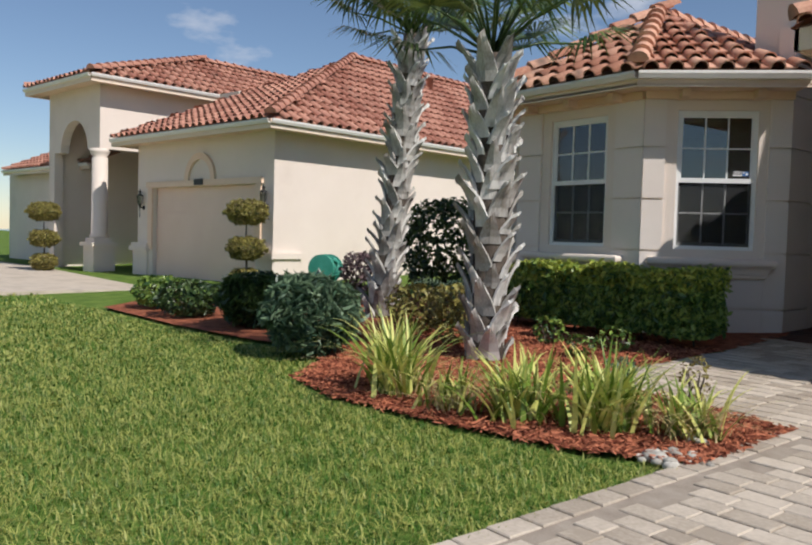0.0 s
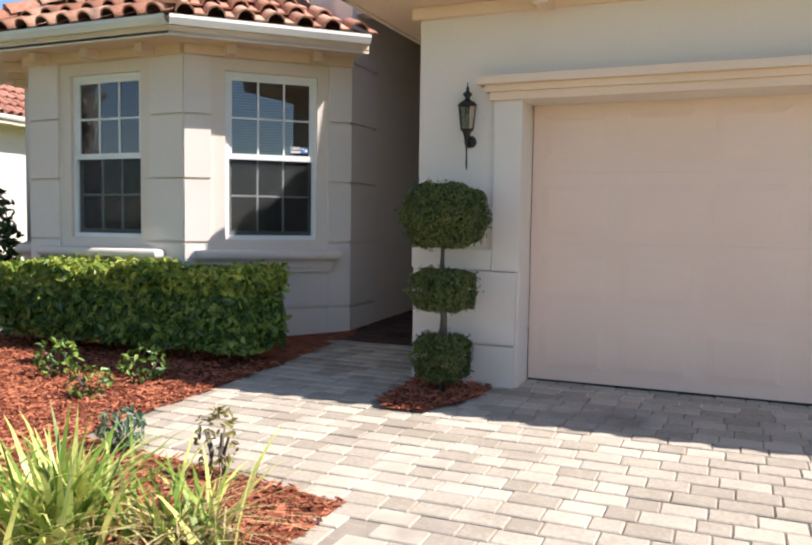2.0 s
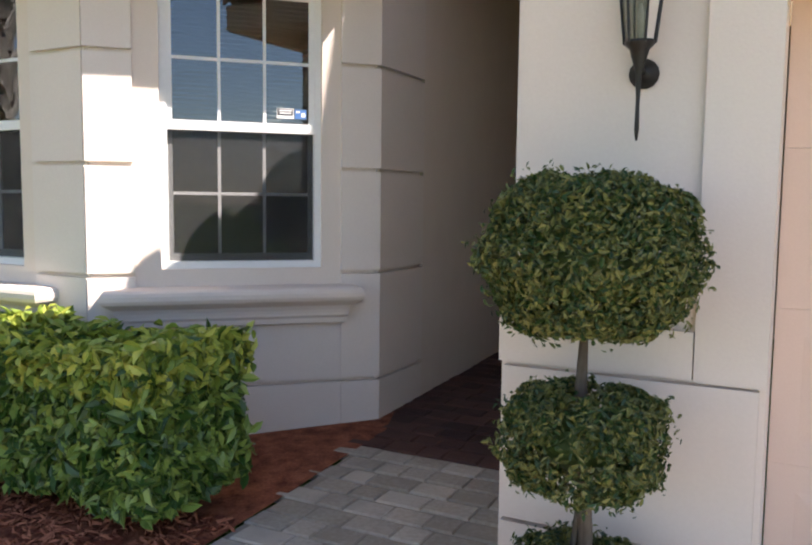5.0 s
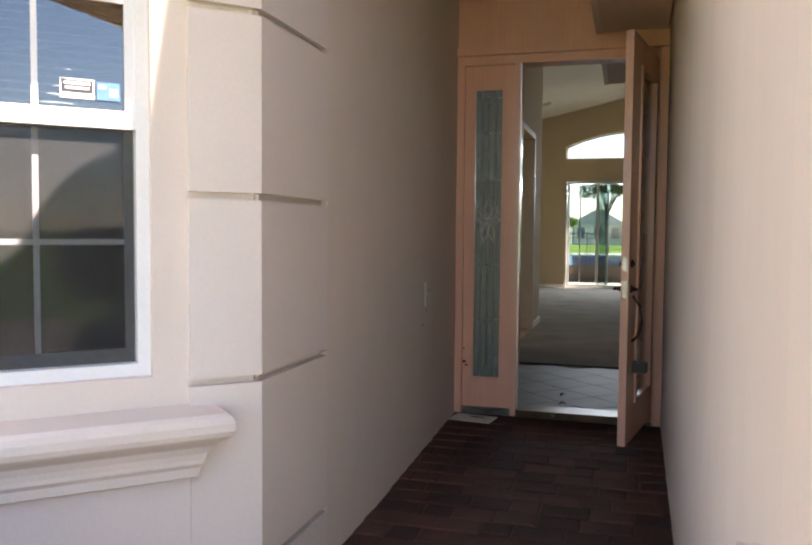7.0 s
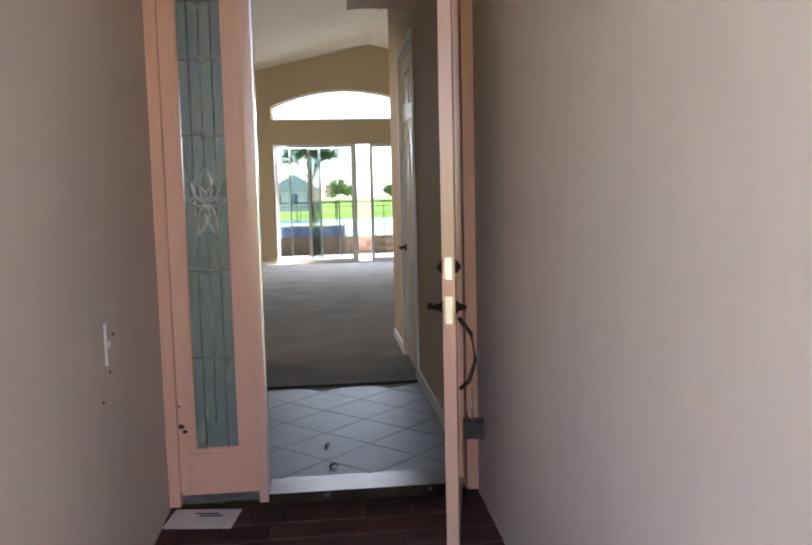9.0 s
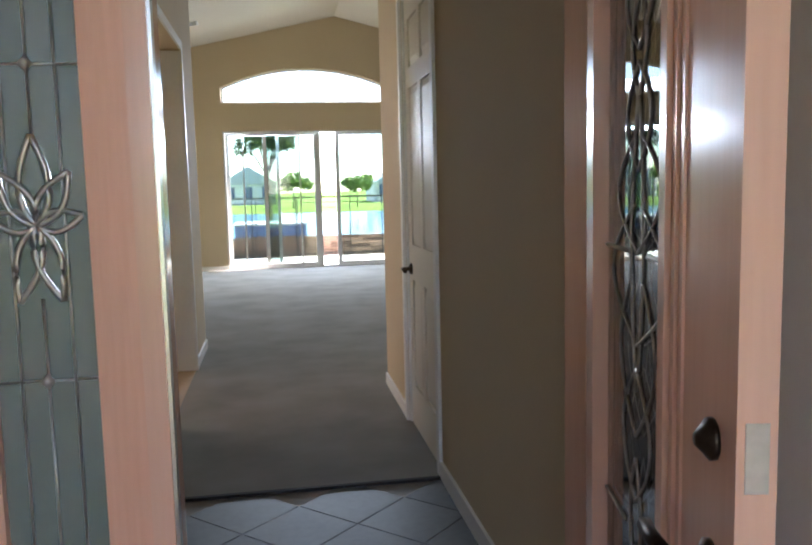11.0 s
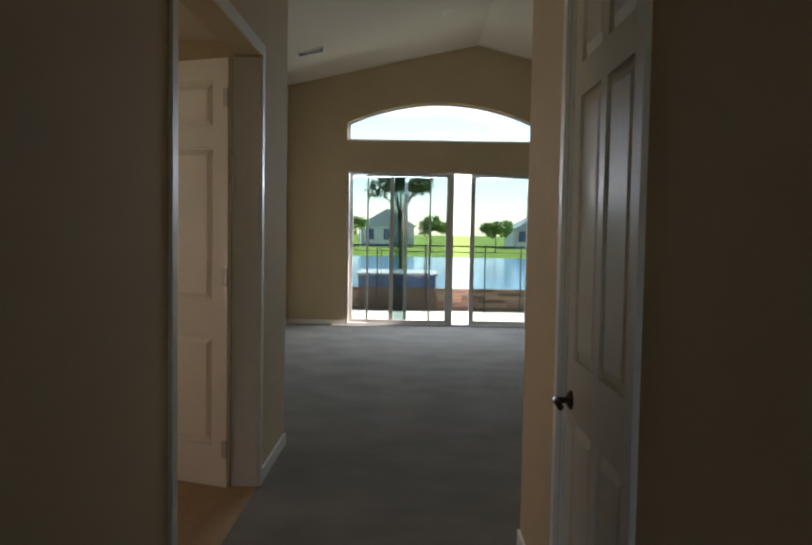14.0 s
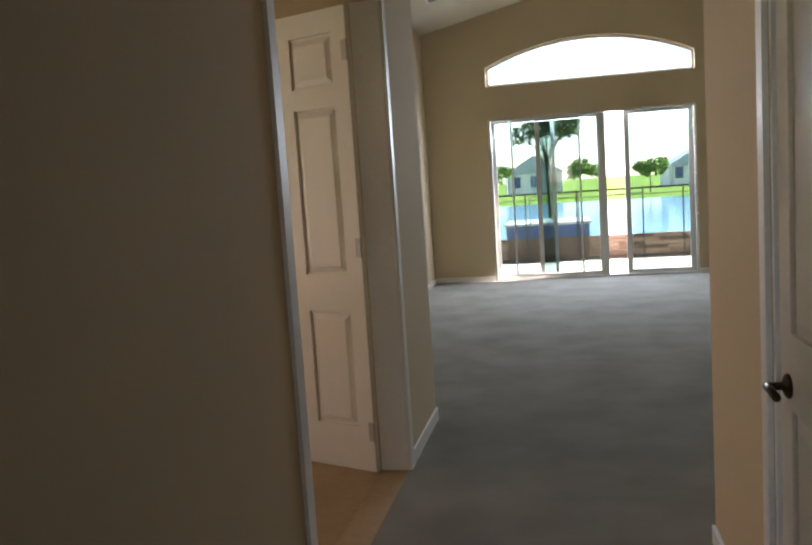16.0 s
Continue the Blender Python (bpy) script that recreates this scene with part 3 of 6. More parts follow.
def tile_mesh(name="roof_tile"):
    """One barrel tile with its flat pan: x across, y up the slope."""
    n, verts, faces = 7, [], []
    for y, r, lift in ((0.0, 0.088, 0.03), (TILE_L + 0.05, 0.075, 0.0)):
        for k in range(n):
            a = math.pi * k / (n - 1)
            verts.append((-r * math.cos(a), y, lift + r * 0.95 * math.sin(a)))
        verts.append((TILE_W - 0.085, y, lift))
    for k in range(n):
        faces.append((k, k + 1, n + 2 + k, n + 1 + k))
    low = len(verts)
    for k in range(n + 1):
        x, y, z = verts[k]
        verts.append((x * (0.86 if k < n else 1), y, max(z - 0.016, 0.0)))
    for k in range(n):
        faces.append((k + 1, k, low + k, low + k + 1))
    return verts, faces


TV, TF = tile_mesh()
_shared = {}


def roof_plane(parent, p, q, top, material_key, as_parts=True, poly=None):
    """Tiles over the slope whose eave runs from p to q (seen from outside, left to right) and which rises to top points; poly in (u, v) bounds it."""
    p, q = Vector(p), Vector(q)
    u = (q - p).normalized()
    t = Vector(top) - p
    v = (t - u * t.dot(u)).normalized()
    n = u.cross(v)
    m = Matrix((u.to_4d(), v.to_4d(), n.to_4d(), Vector((0, 0, 0, 1)))).transposed()
    m.translation = p
    for r in range(3):
        m[3][r] = 0
    m[3][3] = 1
    verts, faces, count = [], [], 0
    us = [a for a, b in poly]
    vs = [b for a, b in poly]
    rows, cols = int((max(vs) + 0.2) / TILE_L) + 1, int((max(us) - min(us)) / TILE_W) + 2
    for j in range(rows):
        for i in range(cols):
            a, b = min(us) + (i + 0.5) * TILE_W, j * TILE_L - 0.06
            if not inside(a, max(b + TILE_L / 2, 0.02), poly):
                continue
            jit = Matrix.Translation((a + random.uniform(-0.006, 0.006), b + random.uniform(-0.012, 0.012), 0.02)) @ Euler((radians(-2.5 + random.uniform(-0.8, 0.8)), random.uniform(-0.02, 0.02), random.uniform(-0.012, 0.012))).to_matrix().to_4x4()
            if as_parts:
                if "tile" not in _shared:
                    _shared["tile"] = raw_mesh("roof_tile", TV, TF, M["tile_roof"])
                    _shared["tile"].polygons.foreach_set("use_smooth", [k < 6 for k in range(len(TF))])
                o = new("roof_tile", _shared["tile"])
                o.parent = parent
                o.matrix_local = m @ jit
            else:
                k = len(verts)
                verts += [m @ jit @ Vector(w) for w in TV]
                faces += [tuple(k + w for w in f) for f in TF]
            count += 1
    if not as_parts and verts:
        o = new("roof_tiles", raw_mesh("roof_tiles", verts, faces, M[material_key]))
        o.parent = parent
        tagged(o, "weathered red clay barrel tiles", kind="stuff")
    return m, count


def to_uv(m, pts):
    inv = m.inverted()
    return [(w.x, w.y) for w in (inv @ Vector(s) for s in pts)]


def slope(parent, pts, key="tile_roof", as_parts=True):
    """pts: eave left, eave right, then the upper points, seen from outside."""
    p, q = Vector(pts[0]), Vector(pts[1])
    u = (q - p).normalized()
    t = Vector(pts[2]) - p
    v = (t - u * t.dot(u)).normalized()
    poly = [((Vector(s) - p).dot(u), (Vector(s) - p).dot(v)) for s in pts]
    bm = bmesh.new()
    n = u.cross(v) * -0.004
    a = [bm.verts.new(Vector(s) + n) for s in pts]
    b = [bm.verts.new(Vector(s) + n * 12) for s in pts]
    bm.faces.new(a)
    bm.faces.new(b[::-1])
    for i in range(len(a)):
        bm.faces.new((a[i], b[i], b[(i + 1) % len(a)], a[(i + 1) % len(a)]))
    part("deck", bm, M["tile_far"], parent, "dark red underlay of the roof")
    return roof_plane(parent, p, q, pts[2], key, as_parts, poly)


def hip_caps(parent, a, b, material, step=0.33):
    """A row of overlapping half-round cap tiles along a hip or ridge from a up to b."""
    a, b = Vector(a), Vector(b)
    d = (b - a).normalized()
    side = d.cross(Vector((0, 0, 1))).normalized()
    up = side.cross(d)
    m = Matrix((side.to_4d(), d.to_4d(), up.to_4d(), Vector((0, 0, 0, 1)))).transposed()
    for r in range(3):
        m[3][r] = 0
    m[3][3] = 1
    n = 8
    me = _shared.get(("cap", material.name))
    if me is None:
        verts, faces = [], []
        for y, r, lift in ((0, 0.125, 0.035), (step + 0.05, 0.105, 0.0)):
            for k in range(n + 1):
                t = math.pi * k / n
                verts.append((-r * math.cos(t), y, lift + r * math.sin(t)))
        faces = [(k, k + 1, n + 2 + k, n + 1 + k) for k in range(n)] + [tuple(range(n, -1, -1))]
        me = raw_mesh("cap_tile", verts, faces, material)
        _shared[("cap", material.name)] = me
    for i in range(int((b - a).length / step) + 1):
        o = new("cap_tile", me)
        o.parent = parent
        mm = m.copy()
        mm.translation = a + d * i * step
        o.matrix_local = mm


def eave_band(parent, pts, z_top, h=0.17, t=0.04, gutter=True):
    """Fascia board with a gutter lip and soffit along an eave line."""
    for p, q in zip(pts, pts[1:]):
        m, length = facet(p, q)
        part("fascia", boxes((0, length, 0.0, t, z_top - h, z_top)), M["fascia"], parent, at=m)
        if gutter:
            g = bmesh.new()
            sec = [(0.0, z_top - 0.085), (-0.05, z_top - 0.085), (-0.075, z_top - 0.03), (-0.075, z_top), (-0.06, z_top), (-0.06, z_top - 0.025), (-0.04, z_top - 0.065), (0.0, z_top - 0.065)]
            rings = [[g.verts.new((x, y, z)) for y, z in sec] for x in (0, length)]
            k = len(sec)
            for i in range(k):
                g.faces.new((rings[0][i], rings[0][(i + 1) % k], rings[1][(i + 1) % k], rings[1][i]))
            g.faces.new(rings[0][::-1])
            g.faces.new(rings[1])
            part("gutter", g, M["gutter"], parent, "pale metal gutter", at=m)


OV = 0.42
E2, D2, C2, F2 = (-3.68 - 0.175, -4.26 - OV), (-1.64 + 0.175, -4.26 - OV), (-0.13, -3.36), (-4.87 - 0.42, -3.1 - 0.17)
ZE = 2.80
APEX, RIDGE = (-2.66, -2.6, 4.0), (-2.66, 3.0, 4.0)
bay_roof = thing("bay_roof", "hipped red clay tile roof over the bay", "roof")
tagged(bay_roof, kind="structure")
slope(bay_roof, [(*E2, ZE), (*D2, ZE), APEX])
slope(bay_roof, [(*D2, ZE), (*C2, ZE), APEX])
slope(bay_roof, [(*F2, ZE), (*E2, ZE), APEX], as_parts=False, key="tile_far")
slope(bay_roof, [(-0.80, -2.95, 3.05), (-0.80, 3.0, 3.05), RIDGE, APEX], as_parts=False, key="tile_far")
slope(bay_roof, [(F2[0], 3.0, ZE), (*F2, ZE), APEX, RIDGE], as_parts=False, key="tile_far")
hip_caps(bay_roof, (*E2, ZE + 0.06), (APEX[0], APEX[1], APEX[2] + 0.08), M["tile_roof"])
hip_caps(bay_roof, (*D2, ZE + 0.06), (APEX[0], APEX[1], APEX[2] + 0.08), M["tile_roof"])
hip_caps(bay_roof, (APEX[0], APEX[1], 4.06), (RIDGE[0], RIDGE[1], 4.06), M["tile_roof"])
eave_band(bay_roof, [F2, E2, D2, C2], ZE - 0.01)
bm = bmesh.new()
prism(bm, [F2, E2, D2, C2, (-0.46, -3.08), (-1.6, -4.2), (-3.7, -4.2), (-4.85, -3.05)], EAVE - 0.02, EAVE)
part("soffit", bm, M["trim"], bay_roof, "peach painted soffit")
# moulding under the soffit and small brackets
for key in ("front", "right", "left"):
    mm, length = facets[key]
    part("cornice", boxes((0, length, -0.06, 0.03, 2.55, 2.64)), M["trim"], bay_roof, at=mm, bevel=0.015)
    for k in range(3 if key != "right" else 2):
        x = length * (k + 0.5) / (3 if key != "right" else 2)
        part("bracket", boxes((x - 0.045, x + 0.045, -0.24, 0.03, 2.545, 2.635)), M["trim"], bay_roof, at=mm, bevel=0.02)

garage_roof = thing("garage_roof", "hipped red clay tile roof over the garage", "roof")
tagged(garage_roof, kind="structure")
GE = (0.5, -5.12)
ZG = 2.82
slope(garage_roof, [(*GE, ZG), (8.4, GE[1], ZG), (4.5, -1.2, 4.85)], as_parts=True)
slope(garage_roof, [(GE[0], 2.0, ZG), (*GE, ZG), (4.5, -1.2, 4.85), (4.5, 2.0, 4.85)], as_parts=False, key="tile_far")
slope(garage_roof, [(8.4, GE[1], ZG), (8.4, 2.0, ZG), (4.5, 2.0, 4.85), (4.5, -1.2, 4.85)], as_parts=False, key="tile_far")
hip_caps(garage_roof, (*GE, ZG + 0.06), (4.5, -1.2, 4.93), M["tile_roof"])
eave_band(garage_roof, [(GE[0], 1.9), GE, (8.4, GE[1])], ZG - 0.01, h=0.2, gutter=False)
part("soffit", boxes((GE[0] + 0.04, 8.36, GE[1] + 0.04, GY + 0.02, 2.62, 2.64), (GE[0] + 0.04, GX + 0.01, GY + 0.021, 1.9, 2.62, 2.64)), M["trim"], garage_roof, "peach painted soffit")
part("cornice", boxes((GX - 0.05, 7.9, GY - 0.06, GY, 2.53, 2.615)), M["trim"], garage_roof, bevel=0.015)
for k in range(5):
    part("bracket", boxes((1.9 + k * 1.3, 2.0 + k * 1.3, GY - 0.3, GY - 0.06, 2.5, 2.615)), M["trim"], garage_roof, bevel=0.02)

# ---- entry: frame, sidelight and open door ----
entry = thing("door_1", "salmon painted entry frame with a glazed sidelight", "door frame")
tagged(entry, kind="structure")
part("jamb", boxes((-0.45, -0.40, -0.02, 0.14, -0.04, 2.5)), M["salmon"], entry, bevel=0.006)
part("mullion", boxes((-0.045, -0.003, -0.02, 0.14, -0.04, 2.5)), M["salmon_gloss"], entry, bevel=0.006)
part("jamb", boxes((0.878, 0.978, 0.066, 0.196, -0.04, 2.5)), M["salmon_gloss"], entry, bevel=0.004)
part("brick_mould", boxes((0.925, 0.978, -0.02, 0.064, -0.04, 2.5)), M["salmon"], entry, bevel=0.006)
part("head", boxes((-0.40, -0.045, -0.02, 0.14, 2.44, 2.5), (-0.003, 0.878, -0.02, 0.14, 2.44, 2.5)), M["salmon"], entry, bevel=0.006)
part("head_band", boxes((-0.45, 0.978, -0.05, 0.02, 2.502, 2.56)), M["salmon"], entry, bevel=0.01)
part("weatherstrip", boxes((-0.003, 0.004, -0.01, 0.02, 0.0, 2.44)), M["steel"], entry, "pale metal weatherstrip")
part("threshold", boxes((0.0, 0.878, -0.06, 0.14, -0.04, 0.012)), M["bronze"], entry, "worn dark metal threshold", bevel=0.006)
side = part("sidelight_panel", boxes((-0.40, -0.325, 0.02, 0.07, 0.0, 2.44), (-0.135, -0.045, 0.02, 0.07, 0.0, 2.44), (-0.325, -0.135, 0.02, 0.07, 0.0, 0.215), (-0.325, -0.135, 0.02, 0.07, 2.27, 2.44)), M["salmon"], entry, bevel=0.004)
part("panel_moulding", boxes((-0.355, -0.105, 0.008, 0.02, 0.165, 0.195)), M["salmon"], entry, bevel=0.004)
pane = part("sidelight_glass", boxes((-0.325, -0.135, 0.042, 0.048, 0.215, 2.27)), M["deco_glass"], entry, "textured leaded glass")
pane.visible_shadow = False
for x_, z_, r_ in ((-0.372, 0.30, 0.012), (-0.388, 0.325, 0.016), (-0.392, 0.42, 0.008)):
    bm = bmesh.new()
    lathe(bm, [(r_, 0.0), (r_ * 0.7, 0.0015), (r_ * 0.2, 0.002)], 7, pose(x_, 0.0195, z_, 90) @ Matrix.Diagonal((1, 0.7, 1, 1)))
    part("rust_spot", bm, M["bronze"], entry, "brown rust spot")
structure("wall_over_door", boxes((-0.45, 0.978, 0.0, 0.14, 2.561, 2.86)), M["salmon"], "salmon painted wall above the entry door")
tran = thing("window_6", "dark leaded transom window above the entry door", "window")
tagged(tran, kind="structure")
part("window_frame", boxes((-0.45, 0.978, 0.0, 0.14, 2.861, 2.91), (-0.45, -0.40, 0.0, 0.14, 2.91, 3.34), (0.90, 0.978, 0.0, 0.14, 2.91, 3.34)), M["salmon"], tran, bevel=0.006)
part("pane", boxes((-0.40, 0.90, 0.06, 0.066, 2.91, 3.34)), M["glass"], tran)
bm = bmesh.new()
for k in range(7):
    a = math.pi * (k + 0.5) / 7
    tube(bm, [(0.25, 0.05, 2.92), (0.25 + 0.25 * math.cos(a), 0.05, 2.92 + 0.18 * math.sin(a)), (0.25 + 0.6 * math.cos(a), 0.05, 2.92 + 0.38 * math.sin(a))], 0.005, 6)
part("leading", bm, M["lead"], tran, "dull fan shaped lead lines")


def petal(bm, x, z, length, width, lean, y, r=0.0065):
    """A closed leaf-shaped came line that rises from (x, z) and leans by an angle in degrees."""
    c, q = math.cos(radians(lean)), math.sin(radians(lean))
    for side in (-1, 1):
        pts = []
        for f in np.linspace(0, 1, 11):
            a, b = side * width * 0.5 * math.sin(math.pi * f ** 0.8), length * f
            pts.append((x + a * c + b * q, y, z - a * q + b * c))
        tube(bm, pts, r, 6)


def leaded(parent, w, h, y, motif):
    """Lead came lines with small jewels and a fleur of bevelled petals on a tall narrow glass, from its lower left corner."""
    bm = bmesh.new()
    for k in (0.24, 0.76):
        tube(bm, [(w * k, y, 0), (w * k, y, h)], 0.003, 6)
    c, z0 = w / 2, motif[0]
    tube(bm, [(c, y, 0.12), (c, y, z0 - 0.14)], 0.003, 6)
    tube(bm, [(c, y, z0 + 0.17), (c, y, h - 0.1)], 0.003, 6)
    for z in motif[1]:
        tube(bm, [(0, y, z), (w, y, z)], 0.003, 6)
        lathe(bm, [(0.001, -0.016), (0.012, -0.004), (0.012, 0.004), (0.001, 0.016)], 8, pose(c, y - 0.006, z))
    for length, width, lean in ((0.17, 0.055, 0), (0.12, 0.045, 32), (0.12, 0.045, -32), (0.085, 0.04, 78), (0.085, 0.04, -78), (0.15, 0.045, 165), (0.15, 0.045, -165)):
        petal(bm, c, z0, length, width, lean, y - 0.006)
    return part("leading", bm, M["lead"], parent, "dull lead lines and bevels", smooth=True)


lead = leaded(entry, 0.19, 2.055, 0.036, (1.12, (0.42, 0.82, 1.42, 1.75, 2.0)))
lead.matrix_local = pose(-0.325, 0, 0.215)


def entry_door():
    """Open salmon door leaf with a long leaded glass: local x from the hinge along the leaf."""
    w, h, t = 0.84, 2.43, 0.045
    g0, g1, gz0, gz1 = 0.125, 0.575, 0.245, h - 0.185
    root = thing("entry_door", "salmon painted entry door standing open with leaded glass", "door", m=pose(0.872, 0.05, 0.005, 0, 0, 258.5))
    part("leaf", boxes((0, g0 - 0.03, 0, t, 0, h), (g1 + 0.03, w, 0, t, 0, h), (g0 - 0.03, g1 + 0.03, 0, t, 0, gz0 - 0.025), (g0 - 0.03, g1 + 0.03, 0, t, gz1 + 0.025, h)), M["salmon_gloss"], root, bevel=0.004)
    part("glass_frame", boxes((g0 - 0.03, g0, -0.012, t + 0.012, gz0 - 0.025, gz1 + 0.025), (g1, g1 + 0.03, -0.012, t + 0.012, gz0 - 0.025, gz1 + 0.025), (g0, g1, -0.012, t + 0.012, gz0 - 0.025, gz0), (g0, g1, -0.012, t + 0.012, gz1, gz1 + 0.025)), M["salmon_gloss"], root, bevel=0.006)
    part("bead", boxes((g1 + 0.04, g1 + 0.055, -0.006, 0.0, 0.2, h - 0.14), (g1 + 0.075, g1 + 0.083, -0.004, 0.0, 0.2, h - 0.14)), M["salmon_gloss"], root, bevel=0.002)
    g = part("glass", boxes((g0, g1, t / 2 - 0.003, t / 2 + 0.003, gz0, gz1)), M["door_glass"], root)
    g.visible_shadow = False
    bm = bmesh.new()
    gw, c, y = g1 - g0, (g0 + g1) / 2, t / 2 - 0.005
    for q in (-1, 1):
        for amp, z0, z1 in ((0.10, 0.10, 0.34), (0.17, 0.26, 0.50), (0.08, 0.44, 0.66), (0.20, 0.58, 0.82), (0.09, 0.78, 1.30), (0.22, 0.70, 0.98), (0.36, 0.86, 1.10), (0.28, 1.02, 1.22), (0.17, 1.16, 1.34), (0.10, 1.28, 1.46), (0.19, 1.36, 1.54), (0.14, 1.50, 1.98), (0.24, 1.52, 1.80)):
            lean = 0.10 * (z1 - z0) if amp > 0.2 else 0.0
            tube(bm, [(c + q * (gw * amp * math.sin(math.pi * k) + lean * k), y, gz0 + z0 + (z1 - z0) * k) for k in np.linspace(0, 1, 13)], 0.003, 6)
        for z in (0.52, 1.02, 1.50):
            tube(bm, [(c + q * gw * 0.5, y, gz0 + z), (c + q * gw * 0.14, y, gz0 + z)], 0.004, 6)
        tube(bm, [(c + q * gw * 0.5, y, gz0 + 1.80), (c, y, gz0 + 1.96)], 0.004, 6)
    part("leading", bm, M["lead"], root, "dull lead scrollwork", smooth=True)
    z = 0.93
    for s, y in ((1, t), (-1, 0.0)):
        rose = bmesh.new()
        lathe(rose, [(0.026, 0), (0.026, 0.006), (0.018, 0.012), (0.008, 0.022)], 14, pose(w - 0.07, y, z + 0.15, -90 * s))
        part("deadbolt", rose, M["bronze"], root, "dark bronze deadbolt", smooth=True)
        rose = bmesh.new()
        lathe(rose, [(0.026, 0), (0.026, 0.006), (0.016, 0.012), (0.009, 0.04)], 14, pose(w - 0.07, y, z, -90 * s))
        if s < 0:
            tube(rose, [(w - 0.07, y - 0.05, z), (w - 0.13, y - 0.055, z), (w - 0.18, y - 0.05, z - 0.005)], 0.011, 8)
        part("handle", rose, M["bronze"], root, "dark bronze handle", smooth=True)
    pull = bmesh.new()
    tube(pull, [(w - 0.07, t + 0.01, z - 0.04), (w - 0.07, t + 0.055, z - 0.10), (w - 0.07, t + 0.07, z - 0.20), (w - 0.07, t + 0.045, z - 0.28), (w - 0.07, t + 0.01, z - 0.31)], 0.008, 8)
    part("pull", pull, M["bronze"], root, "dark bronze pull handle", smooth=True)
    part("strike_plate", boxes((w - 0.0005, w + 0.002, t / 2 - 0.013, t / 2 + 0.013, z - 0.05, z + 0.05), (w - 0.0005, w + 0.002, t / 2 - 0.013, t / 2 + 0.013, z + 0.11, z + 0.19)), M["steel"], root, "steel latch plates")
    lock = bmesh.new()
    box(lock, w - 0.11, w - 0.03, t + 0.02, t + 0.10, z - 0.49, z - 0.43)
    ob = thing("key_box", "black key lock box hanging from the door pull", "lock box")
    part("lock_body", lock, M["iron"], ob, bevel=0.008)
    sh = bmesh.new()
    tube(sh, [(w - 0.085, t + 0.055, z - 0.43), (w - 0.085, t + 0.055, z - 0.36), (w - 0.07, t + 0.06, z - 0.31), (w - 0.055, t + 0.055, z - 0.36), (w - 0.055, t + 0.055, z - 0.43)], 0.006, 6)
    part("shackle", sh, M["steel"], ob, smooth=True)
    ob.matrix_world = root.matrix_world.copy()
    return root


entry_door()

# ---- inside: foyer and great room ----
LX, RX, BY = -0.45, 0.955, 12.435
structure("floor_foyer", boxes((-0.7, 1.4, 0.14, 2.3, -0.1, -0.006)), M["grout"], "grout bed of the foyer tile floor", "floor")
structure("floor", boxes((-2.0, 7.0, 1.995, BY + 0.02, -0.11, 0.008)), M["carpet"], "plain beige cut-pile carpet", "floor")
structure("floor_side_room", boxes((LX - 0.15, LX, 3.06, 4.62, -0.1, 0.0095), (-4.87, LX - 0.151, 2.9, 5.40, -0.1, 0.0092)), M["wood_floor"], "tan floor of the side room", "floor")
bm = bmesh.new()
wall_with_holes(bm, 5.52 - 0.2, 4.6, 0.15, [(2.86, 4.42, 0, 2.46)])
bmesh.ops.transform(bm, matrix=Matrix(((0, -1, 0, LX), (1, 0, 0, 0.2), (0, 0, 1, 0), (0, 0, 0, 1))), verts=bm.verts)
structure("wall_foyer_west", bm, M["inwall"], "beige foyer wall with a doorway")
bm = bmesh.new()
wall_with_holes(bm, 3.85 - 0.2, 3.6, 0.15, [(1.86, 2.73, 0, 2.46)])
bmesh.ops.transform(bm, matrix=Matrix(((0, 1, 0, RX), (1, 0, 0, 0.2), (0, 0, 1, 0), (0, 0, 0, 1))), verts=bm.verts)
structure("wall_foyer_east", bm, M["inwall"], "beige foyer wall with a closed door")
structure("wall_foyer_front", boxes((-0.45, RX, 0.141, 0.2, 2.5, 3.6)), M["inwall"], "beige wall over the entry door inside")
structure("wall_room_west", boxes((-1.75, -1.58, 5.52, BY, 0, 4.6)), M["inwall"], "beige wall of the great room")
structure("wall_room_return", boxes((-1.75, LX - 0.15, 5.40, 5.52, 0, 4.6)), M["inwall"], "beige return wall of the great room")
structure("wall_room_east", boxes((4.4, 4.55, 3.70, BY, 0, 4.6)), M["inwall"], "beige far side wall of the great room")
structure("wall_room_south", boxes((RX + 0.15, 4.4, 3.70, 3.85, 0, 4.9)), M["inwall"], "beige wall beside the foyer")
structure("wall_side_room", boxes((-4.87, LX - 0.15, 2.8, 2.9, 0, 2.9), (-4.87, -1.75, 5.40, 5.50, 0, 2.9)), M["inwall"], "beige walls of the side room")
structure("ceiling_side_room", boxes((-4.87, LX - 0.15, 2.8, 5.40, 2.72, 2.85)), M["inceil"], "pale ceiling of the side room", "ceiling")
structure("ceiling_foyer", boxes((-0.62, 1.2, 0.14, 3.84, 3.55, 3.7)), M["inceil"], "pale flat ceiling of the foyer", "ceiling")
